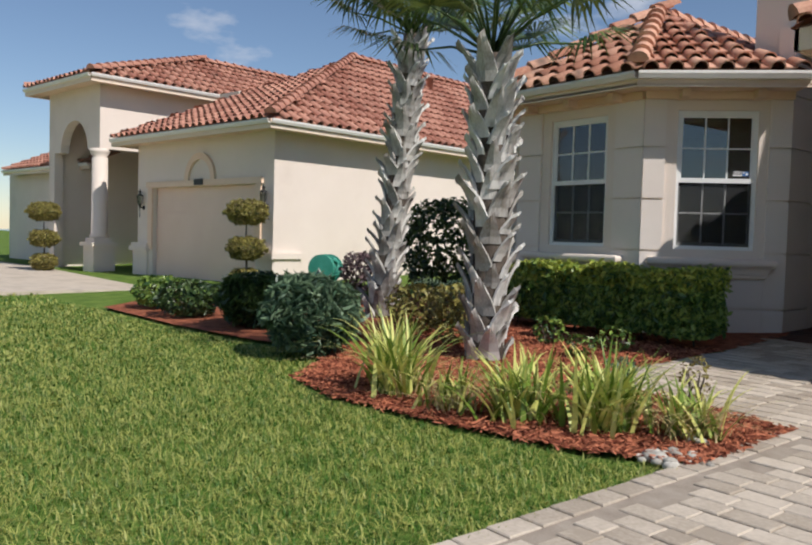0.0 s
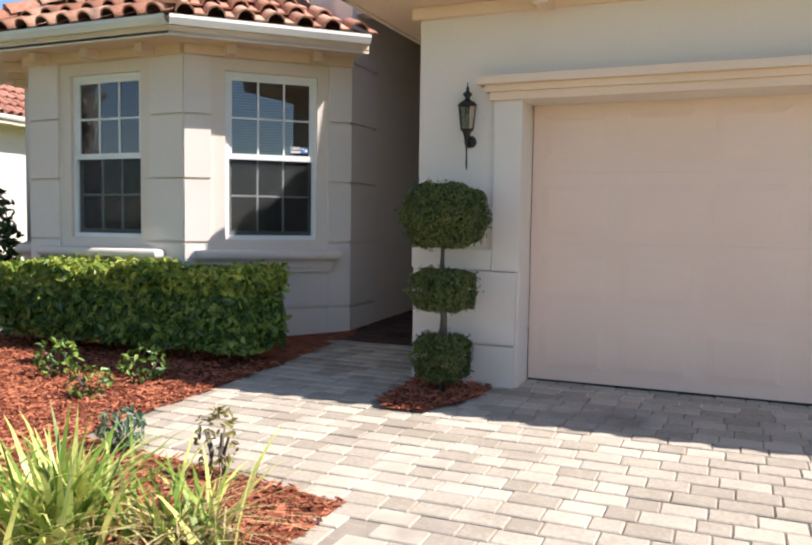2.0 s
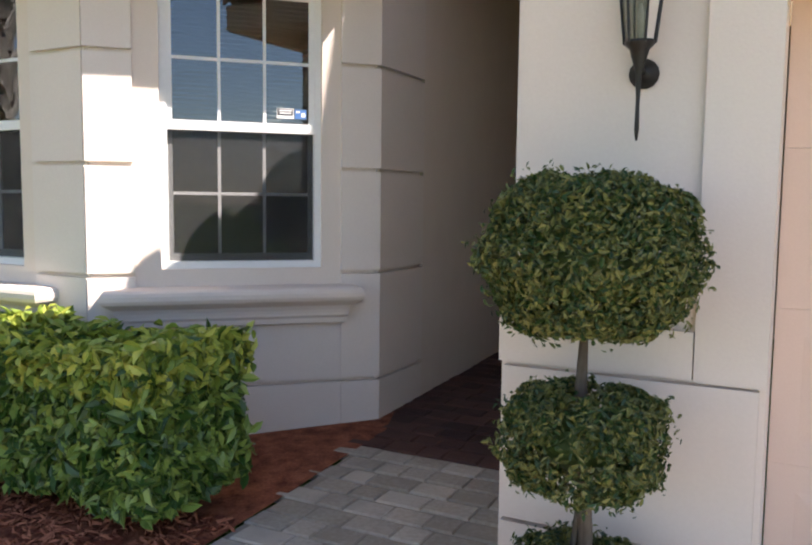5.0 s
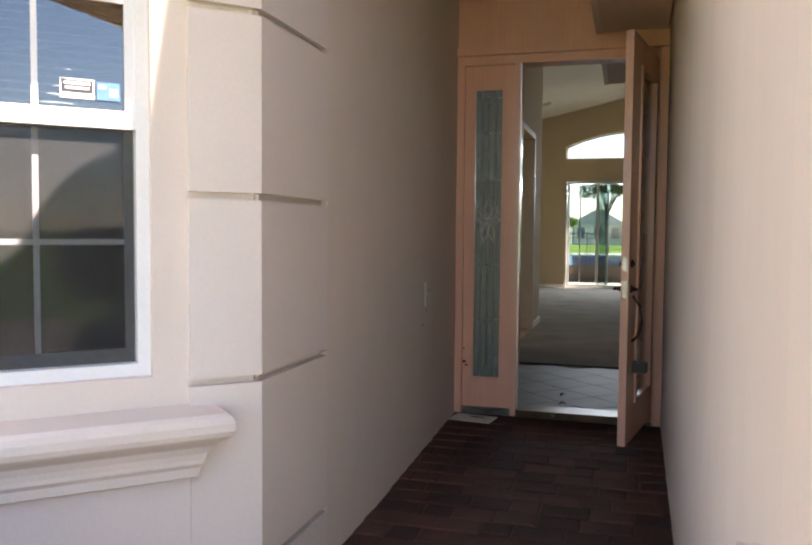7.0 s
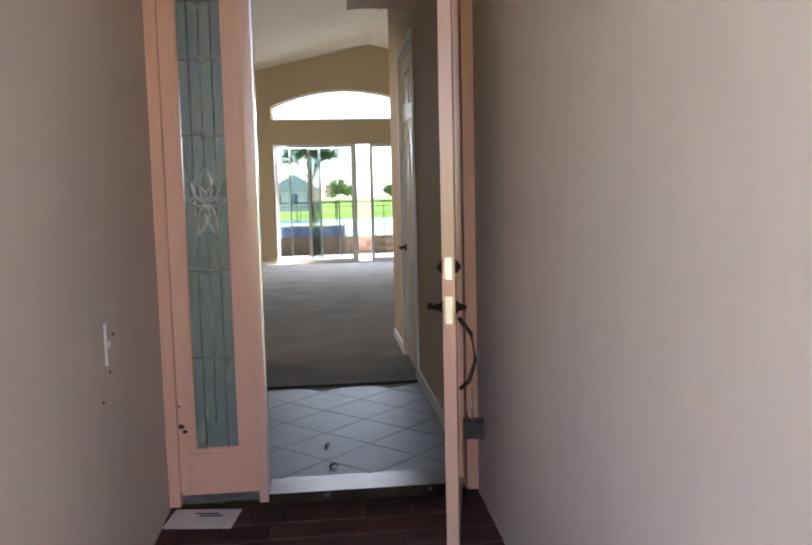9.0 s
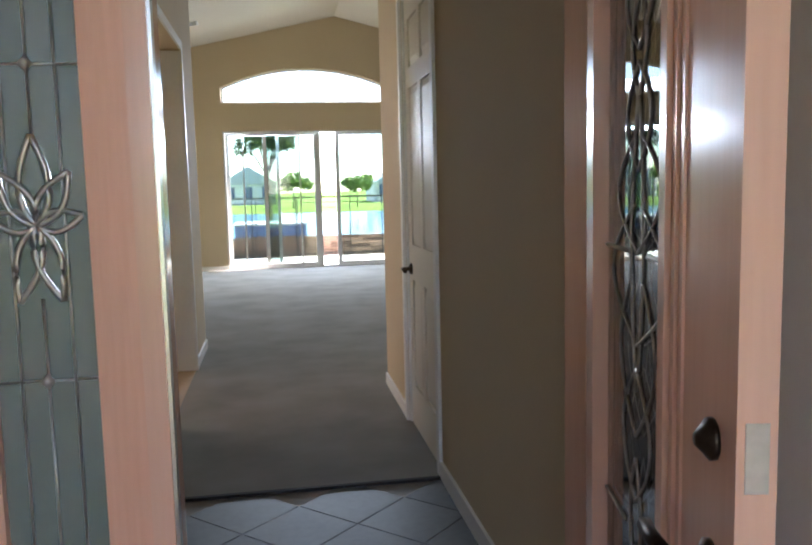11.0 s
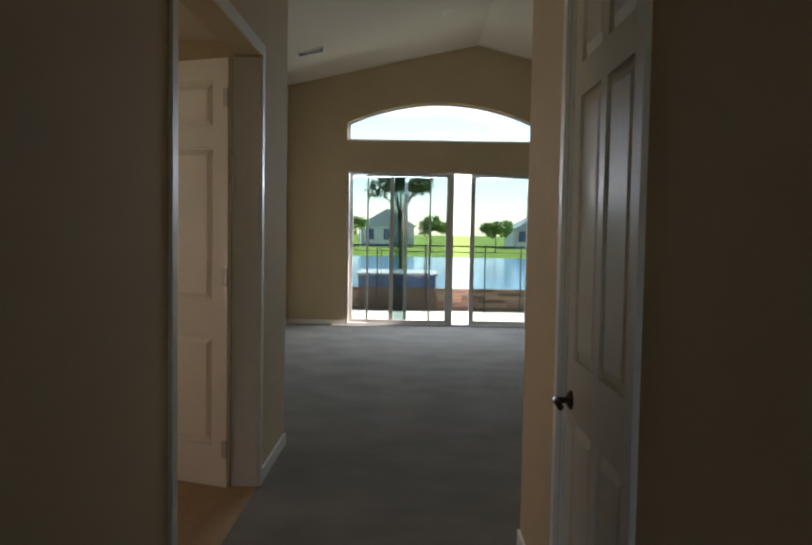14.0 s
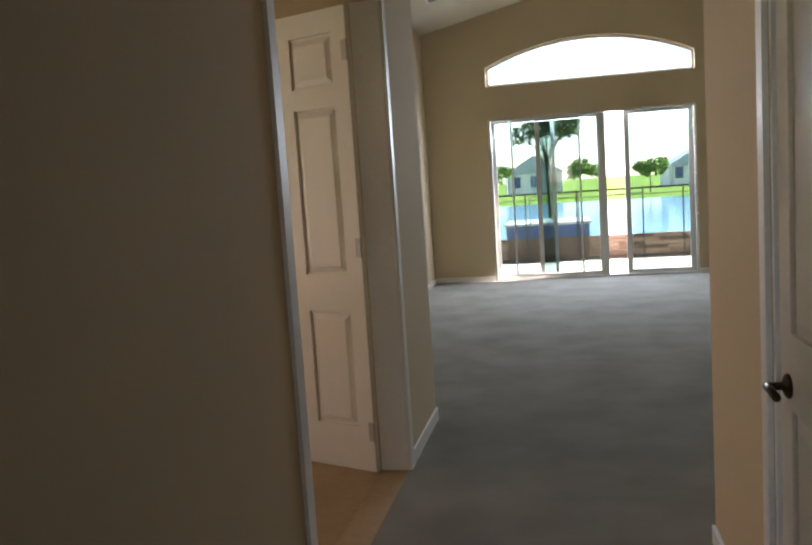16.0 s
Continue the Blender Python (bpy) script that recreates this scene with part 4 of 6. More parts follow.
# vaulted ceiling of the great room
bm = bmesh.new()
pk, zl, zp, zr = 1.35, 3.73, 4.39, 3.60
sec = [(-1.75, zl - 0.03), (pk, zp), (4.55, zr), (4.55, zr + 0.15), (pk, zp + 0.15), (-1.75, zl + 0.12)]
rings = [[bm.verts.new((x, y, z)) for x, z in sec] for y in (3.84, BY + 0.1)]
k = len(sec)
for i in range(k):
    bm.faces.new((rings[0][i], rings[0][(i + 1) % k], rings[1][(i + 1) % k], rings[1][i]))
bm.faces.new(rings[0][::-1])
bm.faces.new(rings[1])
structure("ceiling", bm, M["inceil"], "pale vaulted ceiling of the great room", "ceiling")
structure("wall_gable", boxes((-0.60, 1.2, 3.80, 3.84, 3.55, 4.6), (-1.75, -0.60, 5.40, 5.52, 3.4, 4.6), (-0.60, -0.58, 3.84, 5.4, 4.5, 4.6)), M["inwall"], "beige wall over the foyer opening")

# back wall with the sliding door opening and the arched window
AX0, AX1, AZ0, AZS, AZT = -0.65, 2.295, 2.91, 3.18, 3.51
SX0, SX1, SZ1 = -0.615, 2.262, 2.43
bm = bmesh.new()
T = 0.22
for r in ((-1.75, SX0 - 0.035, 0, 4.6), (SX1 + 0.025, 4.55, 0, 4.6)):
    box(bm, r[0], r[1], BY, BY + T, r[2], r[3])
box(bm, SX0 - 0.035, SX1 + 0.025, BY, BY + T, SZ1, AZ0)
n = 24
arc = []
for i in range(n + 1):
    s = i / n * 2 - 1
    half, rise = (AX1 - AX0) / 2, AZT - AZS
    R = (half * half + rise * rise) / (2 * rise)
    arc.append(((AX0 + AX1) / 2 + s * half, AZT - R + math.sqrt(R * R - (s * half) ** 2)))
for (xa, za), (xb, zb) in zip(arc, arc[1:]):
    lo = [bm.verts.new(v) for v in ((xa, BY, za), (xb, BY, zb), (xb, BY, 4.6), (xa, BY, 4.6))]
    hi = [bm.verts.new(v) for v in ((xa, BY + T, za), (xb, BY + T, zb), (xb, BY + T, 4.6), (xa, BY + T, 4.6))]
    bm.faces.new(lo[::-1])
    bm.faces.new(hi)
    for i in range(4):
        bm.faces.new((lo[i], lo[(i + 1) % 4], hi[(i + 1) % 4], hi[i]))
structure("wall_back", bm, M["inwall"], "beige back wall with a wide slider opening and an arched window")
arch = thing("window_4", "white framed arched window high over the sliding door", "window")
tagged(arch, kind="structure")
bm = bmesh.new()
tube(bm, [(x, BY + 0.12, z - 0.02) for x, z in arc], 0.022, 6)
for r in ((AX0, AX0 + 0.04, AZ0, AZS), (AX1 - 0.04, AX1, AZ0, AZS), (AX0, AX1, AZ0, AZ0 + 0.03)):
    box(bm, r[0], r[1], BY + 0.10, BY + 0.14, r[2], r[3])
part("window_frame", bm, M["white"], arch)
bm = bmesh.new()
lo = [bm.verts.new((x, BY + 0.12, z)) for x, z in arc] + [bm.verts.new((AX1, BY + 0.12, AZ0)), bm.verts.new((AX0, BY + 0.12, AZ0))]
bm.faces.new(lo)
p_ = part("pane", bm, M["clear_glass"], arch)
p_.visible_shadow = False

arch_day = new("arch_daylight", bpy.data.lights.new("arch_daylight", "AREA"))
arch_day.data.shape, arch_day.data.size, arch_day.data.size_y, arch_day.data.energy, arch_day.data.color = "RECTANGLE", 2.8, 0.26, 6.5, (0.74, 0.89, 1.0)
arch_day.matrix_world = look(((AX0 + AX1) / 2, BY + 0.18, 3.07), ((AX0 + AX1) / 2, BY - 2.0, 0.4))
slider_day = new("slider_daylight", bpy.data.lights.new("slider_daylight", "AREA"))
slider_day.data.shape, slider_day.data.size, slider_day.data.size_y, slider_day.data.energy, slider_day.data.color = "RECTANGLE", 2.75, 0.09, 26.0, (0.68, 0.86, 1.0)
slider_day.matrix_world = look(((SX0 + SX1) / 2, BY + 0.21, SZ1 - 0.1), ((SX0 + SX1) / 2, BY - 3.0, 0.0))


slider = thing("sliding_door", "grey framed sliding door with tinted glass, one panel slid open", "sliding door")
part("frame", boxes((SX0 - 0.035, SX0, BY + 0.02, BY + 0.18, 0, SZ1), (SX1, SX1 + 0.025, BY + 0.02, BY + 0.18, 0, SZ1), (SX0, SX1, BY + 0.02, BY + 0.18, SZ1 - 0.03, SZ1), (SX0, SX1, BY + 0.02, BY + 0.18, 0, 0.035)), M["frame_grey"], slider, bevel=0.004)


def slide_panel(x0, x1, y, stile=0.055, glass=True):
    p = part("panel", boxes((x0, x0 + stile, y, y + 0.035, 0.035, SZ1 - 0.03), (x1 - stile, x1, y, y + 0.035, 0.035, SZ1 - 0.03), (x0 + stile, x1 - stile, y, y + 0.035, 0.035, 0.09), (x0 + stile, x1 - stile, y, y + 0.035, SZ1 - 0.075, SZ1 - 0.03)), M["frame_grey"], slider, bevel=0.004)
    if glass:
        g = part("pane", boxes((x0 + stile, x1 - stile, y + 0.015, y + 0.02, 0.09, SZ1 - 0.075)), M["clear_glass"], p)
        g.visible_shadow = False
    return p


slide_panel(SX0 + 0.002, 0.31, BY + 0.13, 0.055)
slide_panel(0.03, 0.98, BY + 0.09, 0.06)
slide_panel(-0.33, 0.675, BY + 0.05, 0.025, False)
part("panel", boxes((0.945, 1.035, BY + 0.051, BY + 0.085, 0.035, SZ1 - 0.03)), M["frame_grey"], slider, bevel=0.004)
slide_panel(1.30, SX1 - 0.002, BY + 0.09, 0.07)
part("handle", boxes((1.315, 1.34, BY + 0.055, BY + 0.09, 0.95, 1.2)), M["frame_grey"], slider, bevel=0.008)


def six_panel_door(name, label, m, w, h=2.42, knob_at=None):
    """Painted six panel door: local x along the leaf from the hinge, y through it, z up."""
    root = thing(name, label, "door", m=m)
    t = 0.036
    st, mid = 0.098, 0.07
    xs = [(0, st), (w / 2 - mid / 2, w / 2 + mid / 2), (w - st, w)]
    rails = [(0, 0.24), (0.86, 1.06), (1.93, 2.04), (h - 0.12, h)]
    bm = boxes(*[(x0, x1, 0, t, 0, h) for x0, x1 in xs])
    for z0, z1 in rails:
        for (a0, a1), (b0, b1) in zip(xs, xs[1:]):
            box(bm, a1, b0, 0, t, z0, z1)
    part("leaf", bm, M["door"], root)
    for (a0, a1), (b0, b1) in zip(xs, xs[1:]):
        for (q0, q1), (r0, r1) in zip(rails, rails[1:]):
            bm = bmesh.new()
            box(bm, a1, b0, 0.0145, t - 0.0145, q1, r0)
            for s, y in ((-1, 0.0145), (1, t - 0.0145)):
                o, i = 0.012, 0.042
                base = [bm.verts.new((x, y + s * 0.0005, z)) for x, z in ((a1 + o, q1 + o), (b0 - o, q1 + o), (b0 - o, r0 - o), (a1 + o, r0 - o))]
                top = [bm.verts.new((x, y + s * 0.012, z)) for x, z in ((a1 + i, q1 + i), (b0 - i, q1 + i), (b0 - i, r0 - i), (a1 + i, r0 - i))]
                for k in range(4):
                    bm.faces.new((base[k], base[(k + 1) % 4], top[(k + 1) % 4], top[k]))
                bm.faces.new(top)
            part("panel", bm, M["door"], root)
    for z in (0.22, 1.2, h - 0.22):
        bm = bmesh.new()
        box(bm, 0.001, 0.032, t + 0.0005, t + 0.003, z - 0.05, z + 0.05)
        lathe(bm, [(0.006, z - 0.052), (0.007, z - 0.045), (0.007, z + 0.045), (0.006, z + 0.052)], 8, pose(0.0, t + 0.004, 0))
        part("hinge", bm, M["steel"], root, "dull steel hinge")
    if knob_at:
        x, z, s = knob_at
        bm = bmesh.new()
        lathe(bm, [(0.033, 0), (0.033, 0.006), (0.026, 0.012), (0.011, 0.018), (0.011, 0.05)], 14, pose(x, t / 2 + s * t / 2, z, -90 * s))
        part("rosette", bm, M["bronze"], root, "dark bronze rosette", smooth=True)
        bm = bmesh.new()
        y = t / 2 + s * (t / 2 + 0.055)
        d = 1 if x < w / 2 else -1
        tube(bm, [(x, y - s * 0.01, z), (x, y, z), (x + d * 0.05, y + s * 0.003, z + 0.004), (x + d * 0.10, y, z - 0.004)], 0.011, 8)
        part("lever", bm, M["bronze"], root, "dark bronze lever", smooth=True)
    return root


# closed door in the east foyer wall
six_panel_door("hall_door", "closed white six panel door with a bronze lever", pose(RX + 0.05, 2.085, 0.008, 0, 0, 90), 0.82, knob_at=(0.74, 0.92, 1))
# door standing open into the side room
six_panel_door("side_door", "white six panel door standing open into the side room", pose(LX - 0.155, 4.60, 0.012, 0, 0, 159), 0.82)


def casing(name, label, x, y0, y1, z1, face, w=0.062, t=0.016):
    """Door casing on a wall across x, on the side named by face."""
    root = thing(name, label, "casing")
    tagged(root, kind="structure")
    a, b = (x, x + t) if face > 0 else (x - t, x)
    part("side_casing", boxes((a, b, y0 - w, y0, 0.0, z1 + w)), M["white"], root, bevel=0.005)
    part("side_casing", boxes((a, b, y1, y1 + w, 0.0, z1 + w)), M["white"], root, bevel=0.005)
    part("head_casing", boxes((a, b, y0, y1, z1, z1 + w)), M["white"], root, bevel=0.005)
    return root


casing("casing_side_door", "white painted casing round the side doorway", LX, 3.06, 4.62, 2.46, 1)
casing("casing_hall_door", "white painted casing round the hall door", RX, 2.06, 2.93, 2.46, -1)
jl = thing("jamb_side_door", "white painted jamb lining of the side doorway", "jamb")
tagged(jl, kind="structure")
hl = thing("jamb_hall_door", "white painted jamb lining of the hall door", "jamb")
tagged(hl, kind="structure")
part("lining", boxes((RX + 0.002, RX + 0.14, 2.0605, 2.082, 0, 2.43)), M["white"], hl)
part("lining", boxes((RX + 0.002, RX + 0.14, 2.908, 2.9295, 0, 2.43)), M["white"], hl)
part("lining", boxes((RX + 0.002, RX + 0.14, 2.0605, 2.9295, 2.4305, 2.4595)), M["white"], hl)
# unseen closed box, added so no sun leaks round the hall door
structure("wall_closet", boxes((RX + 0.15, 2.6, 1.6, 1.7, -0.1, 3.0), (RX + 0.15, 2.6, 3.4, 3.5, -0.1, 3.0), (2.5, 2.6, 1.7, 3.4, -0.1, 3.0), (RX + 0.15, 2.5, 1.7, 3.4, 2.9, 3.0), (RX + 0.0, 2.5, 1.7, 3.4, -0.1, 0.006)), M["inwall"], "unseen box added behind the hall door to keep sunlight out")
part("lining", boxes((LX - 0.15, LX, 4.607, 4.6195, 0, 2.445)), M["white"], jl)
part("lining", boxes((LX - 0.15, LX, 3.0605, 3.073, 0, 2.445)), M["white"], jl)

for nm, r in (("west", (LX, LX + 0.014, 0.2, 2.995)), ("west_end", (LX, LX + 0.014, 4.685, 5.52)), ("east", (RX - 0.014, RX, 0.2, 1.995)), ("east_end", (RX - 0.014, RX, 2.995, 3.85)), ("room_west", (-1.58, -1.566, 5.54, BY - 0.02)), ("room_back", (-1.56, SX0 - 0.04, BY - 0.014, BY)), ("room_back_east", (SX1 + 0.03, 4.39, BY - 0.014, BY))):
    structure("baseboard_" + nm, boxes((*r, 0.0, 0.085)), M["white"], "white painted baseboard", "baseboard", bevel=0.004)

# lamps and vent on the ceiling
def ceiling_vent(m):
    root = thing("ceiling_vent", "white metal air vent in the sloped ceiling", "vent", m=m)
    part("frame", boxes((-0.19, 0.19, -0.12, -0.09, -0.012, 0.0), (-0.19, 0.19, 0.09, 0.12, -0.012, 0.0), (-0.19, -0.16, -0.09, 0.09, -0.012, 0), (0.16, 0.19, -0.09, 0.09, -0.012, 0)), M["white"], root)
    # near-black plate paints the shade of the duct; the ceiling has no hole
    part("backing", boxes((-0.16, 0.16, -0.09, 0.09, -0.003, 0.0)), M["rubber"], root, "dark plate painted as the shade behind the slats")
    for i in range(6):
        bm = bmesh.new()
        box(bm, -0.16, 0.16, -0.009, 0.009, -0.001, 0.001, pose(0, -0.075 + i * 0.03, -0.008, 35))
        part("slat", bm, M["white"], root)


tilt = math.degrees(math.atan2(zp - zl, pk + 1.6))
def vault_z(x):
    return float(np.interp(x, (-1.75, pk, 4.55), (zl - 0.03, zp, zr)))


ceiling_vent(pose(-1.0, 10.7, vault_z(-1.0) - 0.002, 0, -tilt))
spot = thing("ceiling_light", "white recessed ceiling light, unlit", "ceiling light", m=pose(0.80, 10.2, vault_z(0.83) - 0.002, 0, -tilt))
bm = bmesh.new()
lathe(bm, [(0.055, -0.004), (0.085, -0.006), (0.09, 0.0), (0.055, 0.0)], 20)
part("ring", bm, M["white"], spot, smooth=True)
bm = bmesh.new()
lathe(bm, [(0.054, -0.003), (0.054, 0.0)], 20)
part("diffuser", bm, M["far_wall"], spot)


# ---- leaves and blades ----
from mathutils.geometry import tessellate_polygon

def leaf_mesh(name, centres, normals, size, material, aspect=0.5, spread=0.7, rng=None):
    """Many folded leaves: diamond blades round their centres, leaning along the normals."""
    rng = rng or np.random.default_rng(3)
    n = len(centres)
    nor = normals + rng.normal(0, spread, (n, 3))
    nor /= np.linalg.norm(nor, axis=1)[:, None]
    a = np.cross(nor, rng.normal(0, 1, (n, 3)))
    a /= np.linalg.norm(a, axis=1)[:, None]
    b = np.cross(nor, a)
    s = size * rng.uniform(0.6, 1.3, (n, 1))
    tip, tail = centres + a * s - nor * s * 0.2, centres - a * s
    side, lift = b * s * aspect, nor * s * 0.18
    left_low, left_high = centres - a * s * 0.35 + side * 0.85 + lift, centres + a * s * 0.3 + side * 0.9 + lift
    right_low, right_high = centres - a * s * 0.35 - side * 0.85 + lift, centres + a * s * 0.3 - side * 0.9 + lift
    verts = np.stack([tail, left_low, left_high, tip, right_high, right_low], 1).reshape(-1, 3)
    k = np.arange(n)[:, None] * 6
    faces = np.concatenate([k + [0, 3, 2, 1], k + [0, 5, 4, 3]], 1).reshape(-1, 4)
    return raw_mesh(name, verts.tolist(), faces.tolist(), material)


def blob_points(n, radii, rng, flat=0.0, power=0.35):
    """Points near the surface of a rounded body, uneven, with outward normals."""
    d = rng.normal(0, 1, (n, 3))
    d /= np.linalg.norm(d, axis=1)[:, None]
    if flat:
        d = np.sign(d) * np.abs(d) ** (1 - flat)
        d /= np.maximum(np.abs(d).max(axis=1), np.linalg.norm(d, axis=1) * (1 - flat * 0.35))[:, None]
    lump = 1 + 0.07 * np.sin(d[:, 0:1] * 7 + 1.3) * np.sin(d[:, 1:2] * 6) + 0.05 * np.sin(d[:, 2:3] * 9 + 2)
    r = rng.uniform(0, 1, (n, 1)) ** power
    return d * lump * (0.55 + 0.45 * r) * np.array(radii), d


def add_mesh(name, me, parent, label="", at=None):
    ob = new(name, me)
    ob.parent = parent
    if at is not None:
        ob.matrix_local = at
    if label:
        tagged(ob, label)
    return ob


def blades(name, roots, heights, widths, lean, material, rng, segs=3, bow=2.0):
    """Grass-like blades, each a bent strip that narrows to its tip."""
    n = len(roots)
    ang = rng.uniform(0, 2 * math.pi, n)
    out = np.stack([np.cos(ang), np.sin(ang), np.zeros(n)], 1)
    side = np.stack([-np.sin(ang), np.cos(ang), np.zeros(n)], 1)
    rows = []
    for k in range(segs + 1):
        f = k / segs
        c = roots + out * (lean * heights * f ** bow)[:, None] + np.array([0, 0, 1.0]) * (heights * (f - 0.35 * np.minimum(lean, 1.3) * f ** 3))[:, None]
        w = (widths * (1 - f ** 1.6) * 0.5 + 0.0004)[:, None]
        rows += [c - side * w, c + side * w]
    verts = np.stack(rows, 1).reshape(-1, 3)
    per = 2 * (segs + 1)
    k = np.arange(n)[:, None] * per
    faces = np.concatenate([k + [2 * s, 2 * s + 1, 2 * s + 3, 2 * s + 2] for s in range(segs)], 1).reshape(-1, 4)
    return raw_mesh(name, verts.tolist(), faces.tolist(), material)


GZ = np.vectorize(ground_z)

# ---- paved drive and walk ----
BED = [(-0.32, -4.4), (-0.30, -6.85), (1.62, -7.15), (1.62, -8.30), (1.05, -8.62), (0.0, -8.86), (-1.0, -8.98), (-1.75, -8.85), (-2.25, -8.3), (-2.7, -7.9), (-4.0, -8.2), (-5.6, -8.4), (-8.2, -8.5), (-8.9, -7.7), (-8.0, -6.8), (-6.6, -5.2), (-6.4, -2.0), (-4.9, -2.0), (-4.9, -3.2), (-3.7, -4.25), (-1.6, -4.25), (-0.46, -3.1), (-0.44, -2.9), (-0.315, -3.25)]
PAVED = [(-0.31, -3.2), (-0.31, -6.85), (1.63, -7.16), (1.63, -14.5), (8.6, -14.5), (8.6, -4.3), (1.77, -4.3), (1.5, -4.68), (0.95, -4.68), (0.985, 0.02), (-0.45, 0.02), (-0.45, -3.1)]
PIT = [(0.97, -4.69), (0.97, -5.42), (1.10, -5.58), (1.38, -5.56), (1.60, -5.05), (1.60, -4.72)]


def sheet(name, outline, lift, material, label, category, step=0.25):
    """A flat sheet that follows the ground inside an outline."""
    bm = bmesh.new()
    corner = [bm.verts.new((x, y, 0)) for x, y in outline]
    for tri in tessellate_polygon([[Vector((x, y, 0)) for x, y in outline]]):
        bm.faces.new([corner[k] for k in tri])
    for y in np.arange(-14, 0, 0.5):
        bmesh.ops.bisect_plane(bm, geom=bm.verts[:] + bm.edges[:] + bm.faces[:], plane_co=(0, y, 0), plane_no=(0, 1, 0))
    for v in bm.verts:
        v.co.z = ground_z(v.co.y) + lift
    me = mesh_of(name, bm, material)
    return tagged(new(name, me), label, category, "", "structure")


sheet("pavement", PAVED, 0.002, M["sand"], "sandy joints between concrete pavers of the drive", "pavement")
# joint sheet in the same shade-darkened red as the passage pavers
sheet("pavement_passage", [(-0.449, 0.02), (-0.449, -3.1), (-0.31, -3.3), (-0.31, -3.5), (0.949, -3.5), (0.98, 0.02)], 0.005, M["paver_red_shaded"], "joints between the red passage pavers, dark with the same painted shade", "pavement")
sheet("mulch_bed", BED, 0.012, M["mulch"], "red shredded bark mulch in a curved planting bed", "mulch bed")
sheet("mulch_pit", PIT, 0.02, M["mulch"], "red bark mulch in a small square planting pit", "mulch bed")

rng = np.random.default_rng(11)
PW, PH, GAP = 0.205, 0.15, 0.006


def paver_verts(w, h):
    c, t = 0.006, 0.022
    v = [(-w / 2, -h / 2, -0.03), (w / 2, -h / 2, -0.03), (w / 2, h / 2, -0.03), (-w / 2, h / 2, -0.03), (-w / 2, -h / 2, t - c), (w / 2, -h / 2, t - c), (w / 2, h / 2, t - c), (-w / 2, h / 2, t - c),
         (-w / 2 + c, -h / 2 + c, t), (w / 2 - c, -h / 2 + c, t), (w / 2 - c, h / 2 - c, t), (-w / 2 + c, h / 2 - c, t)]
    f = [(0, 1, 5, 4), (1, 2, 6, 5), (2, 3, 7, 6), (3, 0, 4, 7), (4, 5, 9, 8), (5, 6, 10, 9), (6, 7, 11, 10), (7, 4, 8, 11), (8, 9, 10, 11)]
    return v, f


paver_kinds = []
for w in (PW, PW * 0.72, PW * 1.18):
    paver_kinds.append((w, *paver_verts(w - GAP, PH - GAP)))
paver_meshes = [raw_mesh("paver", v, f, M["paver"]) for w, v, f in paver_kinds]
paving = bpy.data.objects["pavement"]
rest_v, rest_f, red_v, red_f, near_count = [], [], [], [], 0
y = -14.4
while y < 0.0:
    x = -0.5 - rng.uniform(0, PW)
    while x < 8.6:
        k = int(rng.choice(3, p=(0.5, 0.28, 0.22)))
        w, v, f = paver_kinds[k]
        cx = x + w / 2
        x += w
        if not (inside(cx, y, PAVED) or (y > -2.9 and -0.56 < cx < 1.06)) or inside(cx, y, PIT) or (cx > 5.6 and y < -9) or (y < -7.2 and cx - w / 2 < 1.72):
            continue
        m = pose(cx, y, ground_z(y) - 0.012 + rng.uniform(-0.002, 0.003), rng.uniform(-0.6, 0.6), rng.uniform(-0.6, 0.6), rng.uniform(-0.8, 0.8))
        if -0.1 < cx < 2.6 and -7.35 < y < -5.6 and near_count < 300:
            o = new("paver", paver_meshes[k])
            o.parent = paving
            o.matrix_local = m
            near_count += 1
        else:
            # pavers beyond y -3.5 take the red with shade painted in
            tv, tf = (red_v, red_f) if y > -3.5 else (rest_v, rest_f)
            n0 = len(tv)
            tv += [tuple(m @ Vector(p)) for p in v]
            tf += [tuple(n0 + q for q in g) for g in f]
    y += PH
for k in range(int((14.4 - 7.3) / PW)):
    yb = -7.3 - k * PW
    m = pose(1.64, yb, ground_z(yb) - 0.012 + rng.uniform(-0.002, 0.003), 0, 0, 90 + rng.uniform(-1.5, 1.5))
    n0 = len(rest_v)
    rest_v += [tuple(m @ Vector(p)) for p in paver_kinds[0][1]]
    rest_f += [tuple(n0 + q for q in g) for g in paver_kinds[0][2]]
for nm, vv, ff, mk, lab in (("pavers", rest_v, rest_f, "paver_rest", "weathered grey and tan concrete pavers"), ("pavers", red_v, red_f, "paver_red_shaded", "red pavers of the entry passage with its shade painted in")):
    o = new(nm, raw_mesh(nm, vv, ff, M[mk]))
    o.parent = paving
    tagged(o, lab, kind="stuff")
structure("kerb_apron", boxes((1.77, 6.65, -4.40, -4.0, -0.3, -0.245)), M["sand"], "concrete sill under the garage door", "slab")


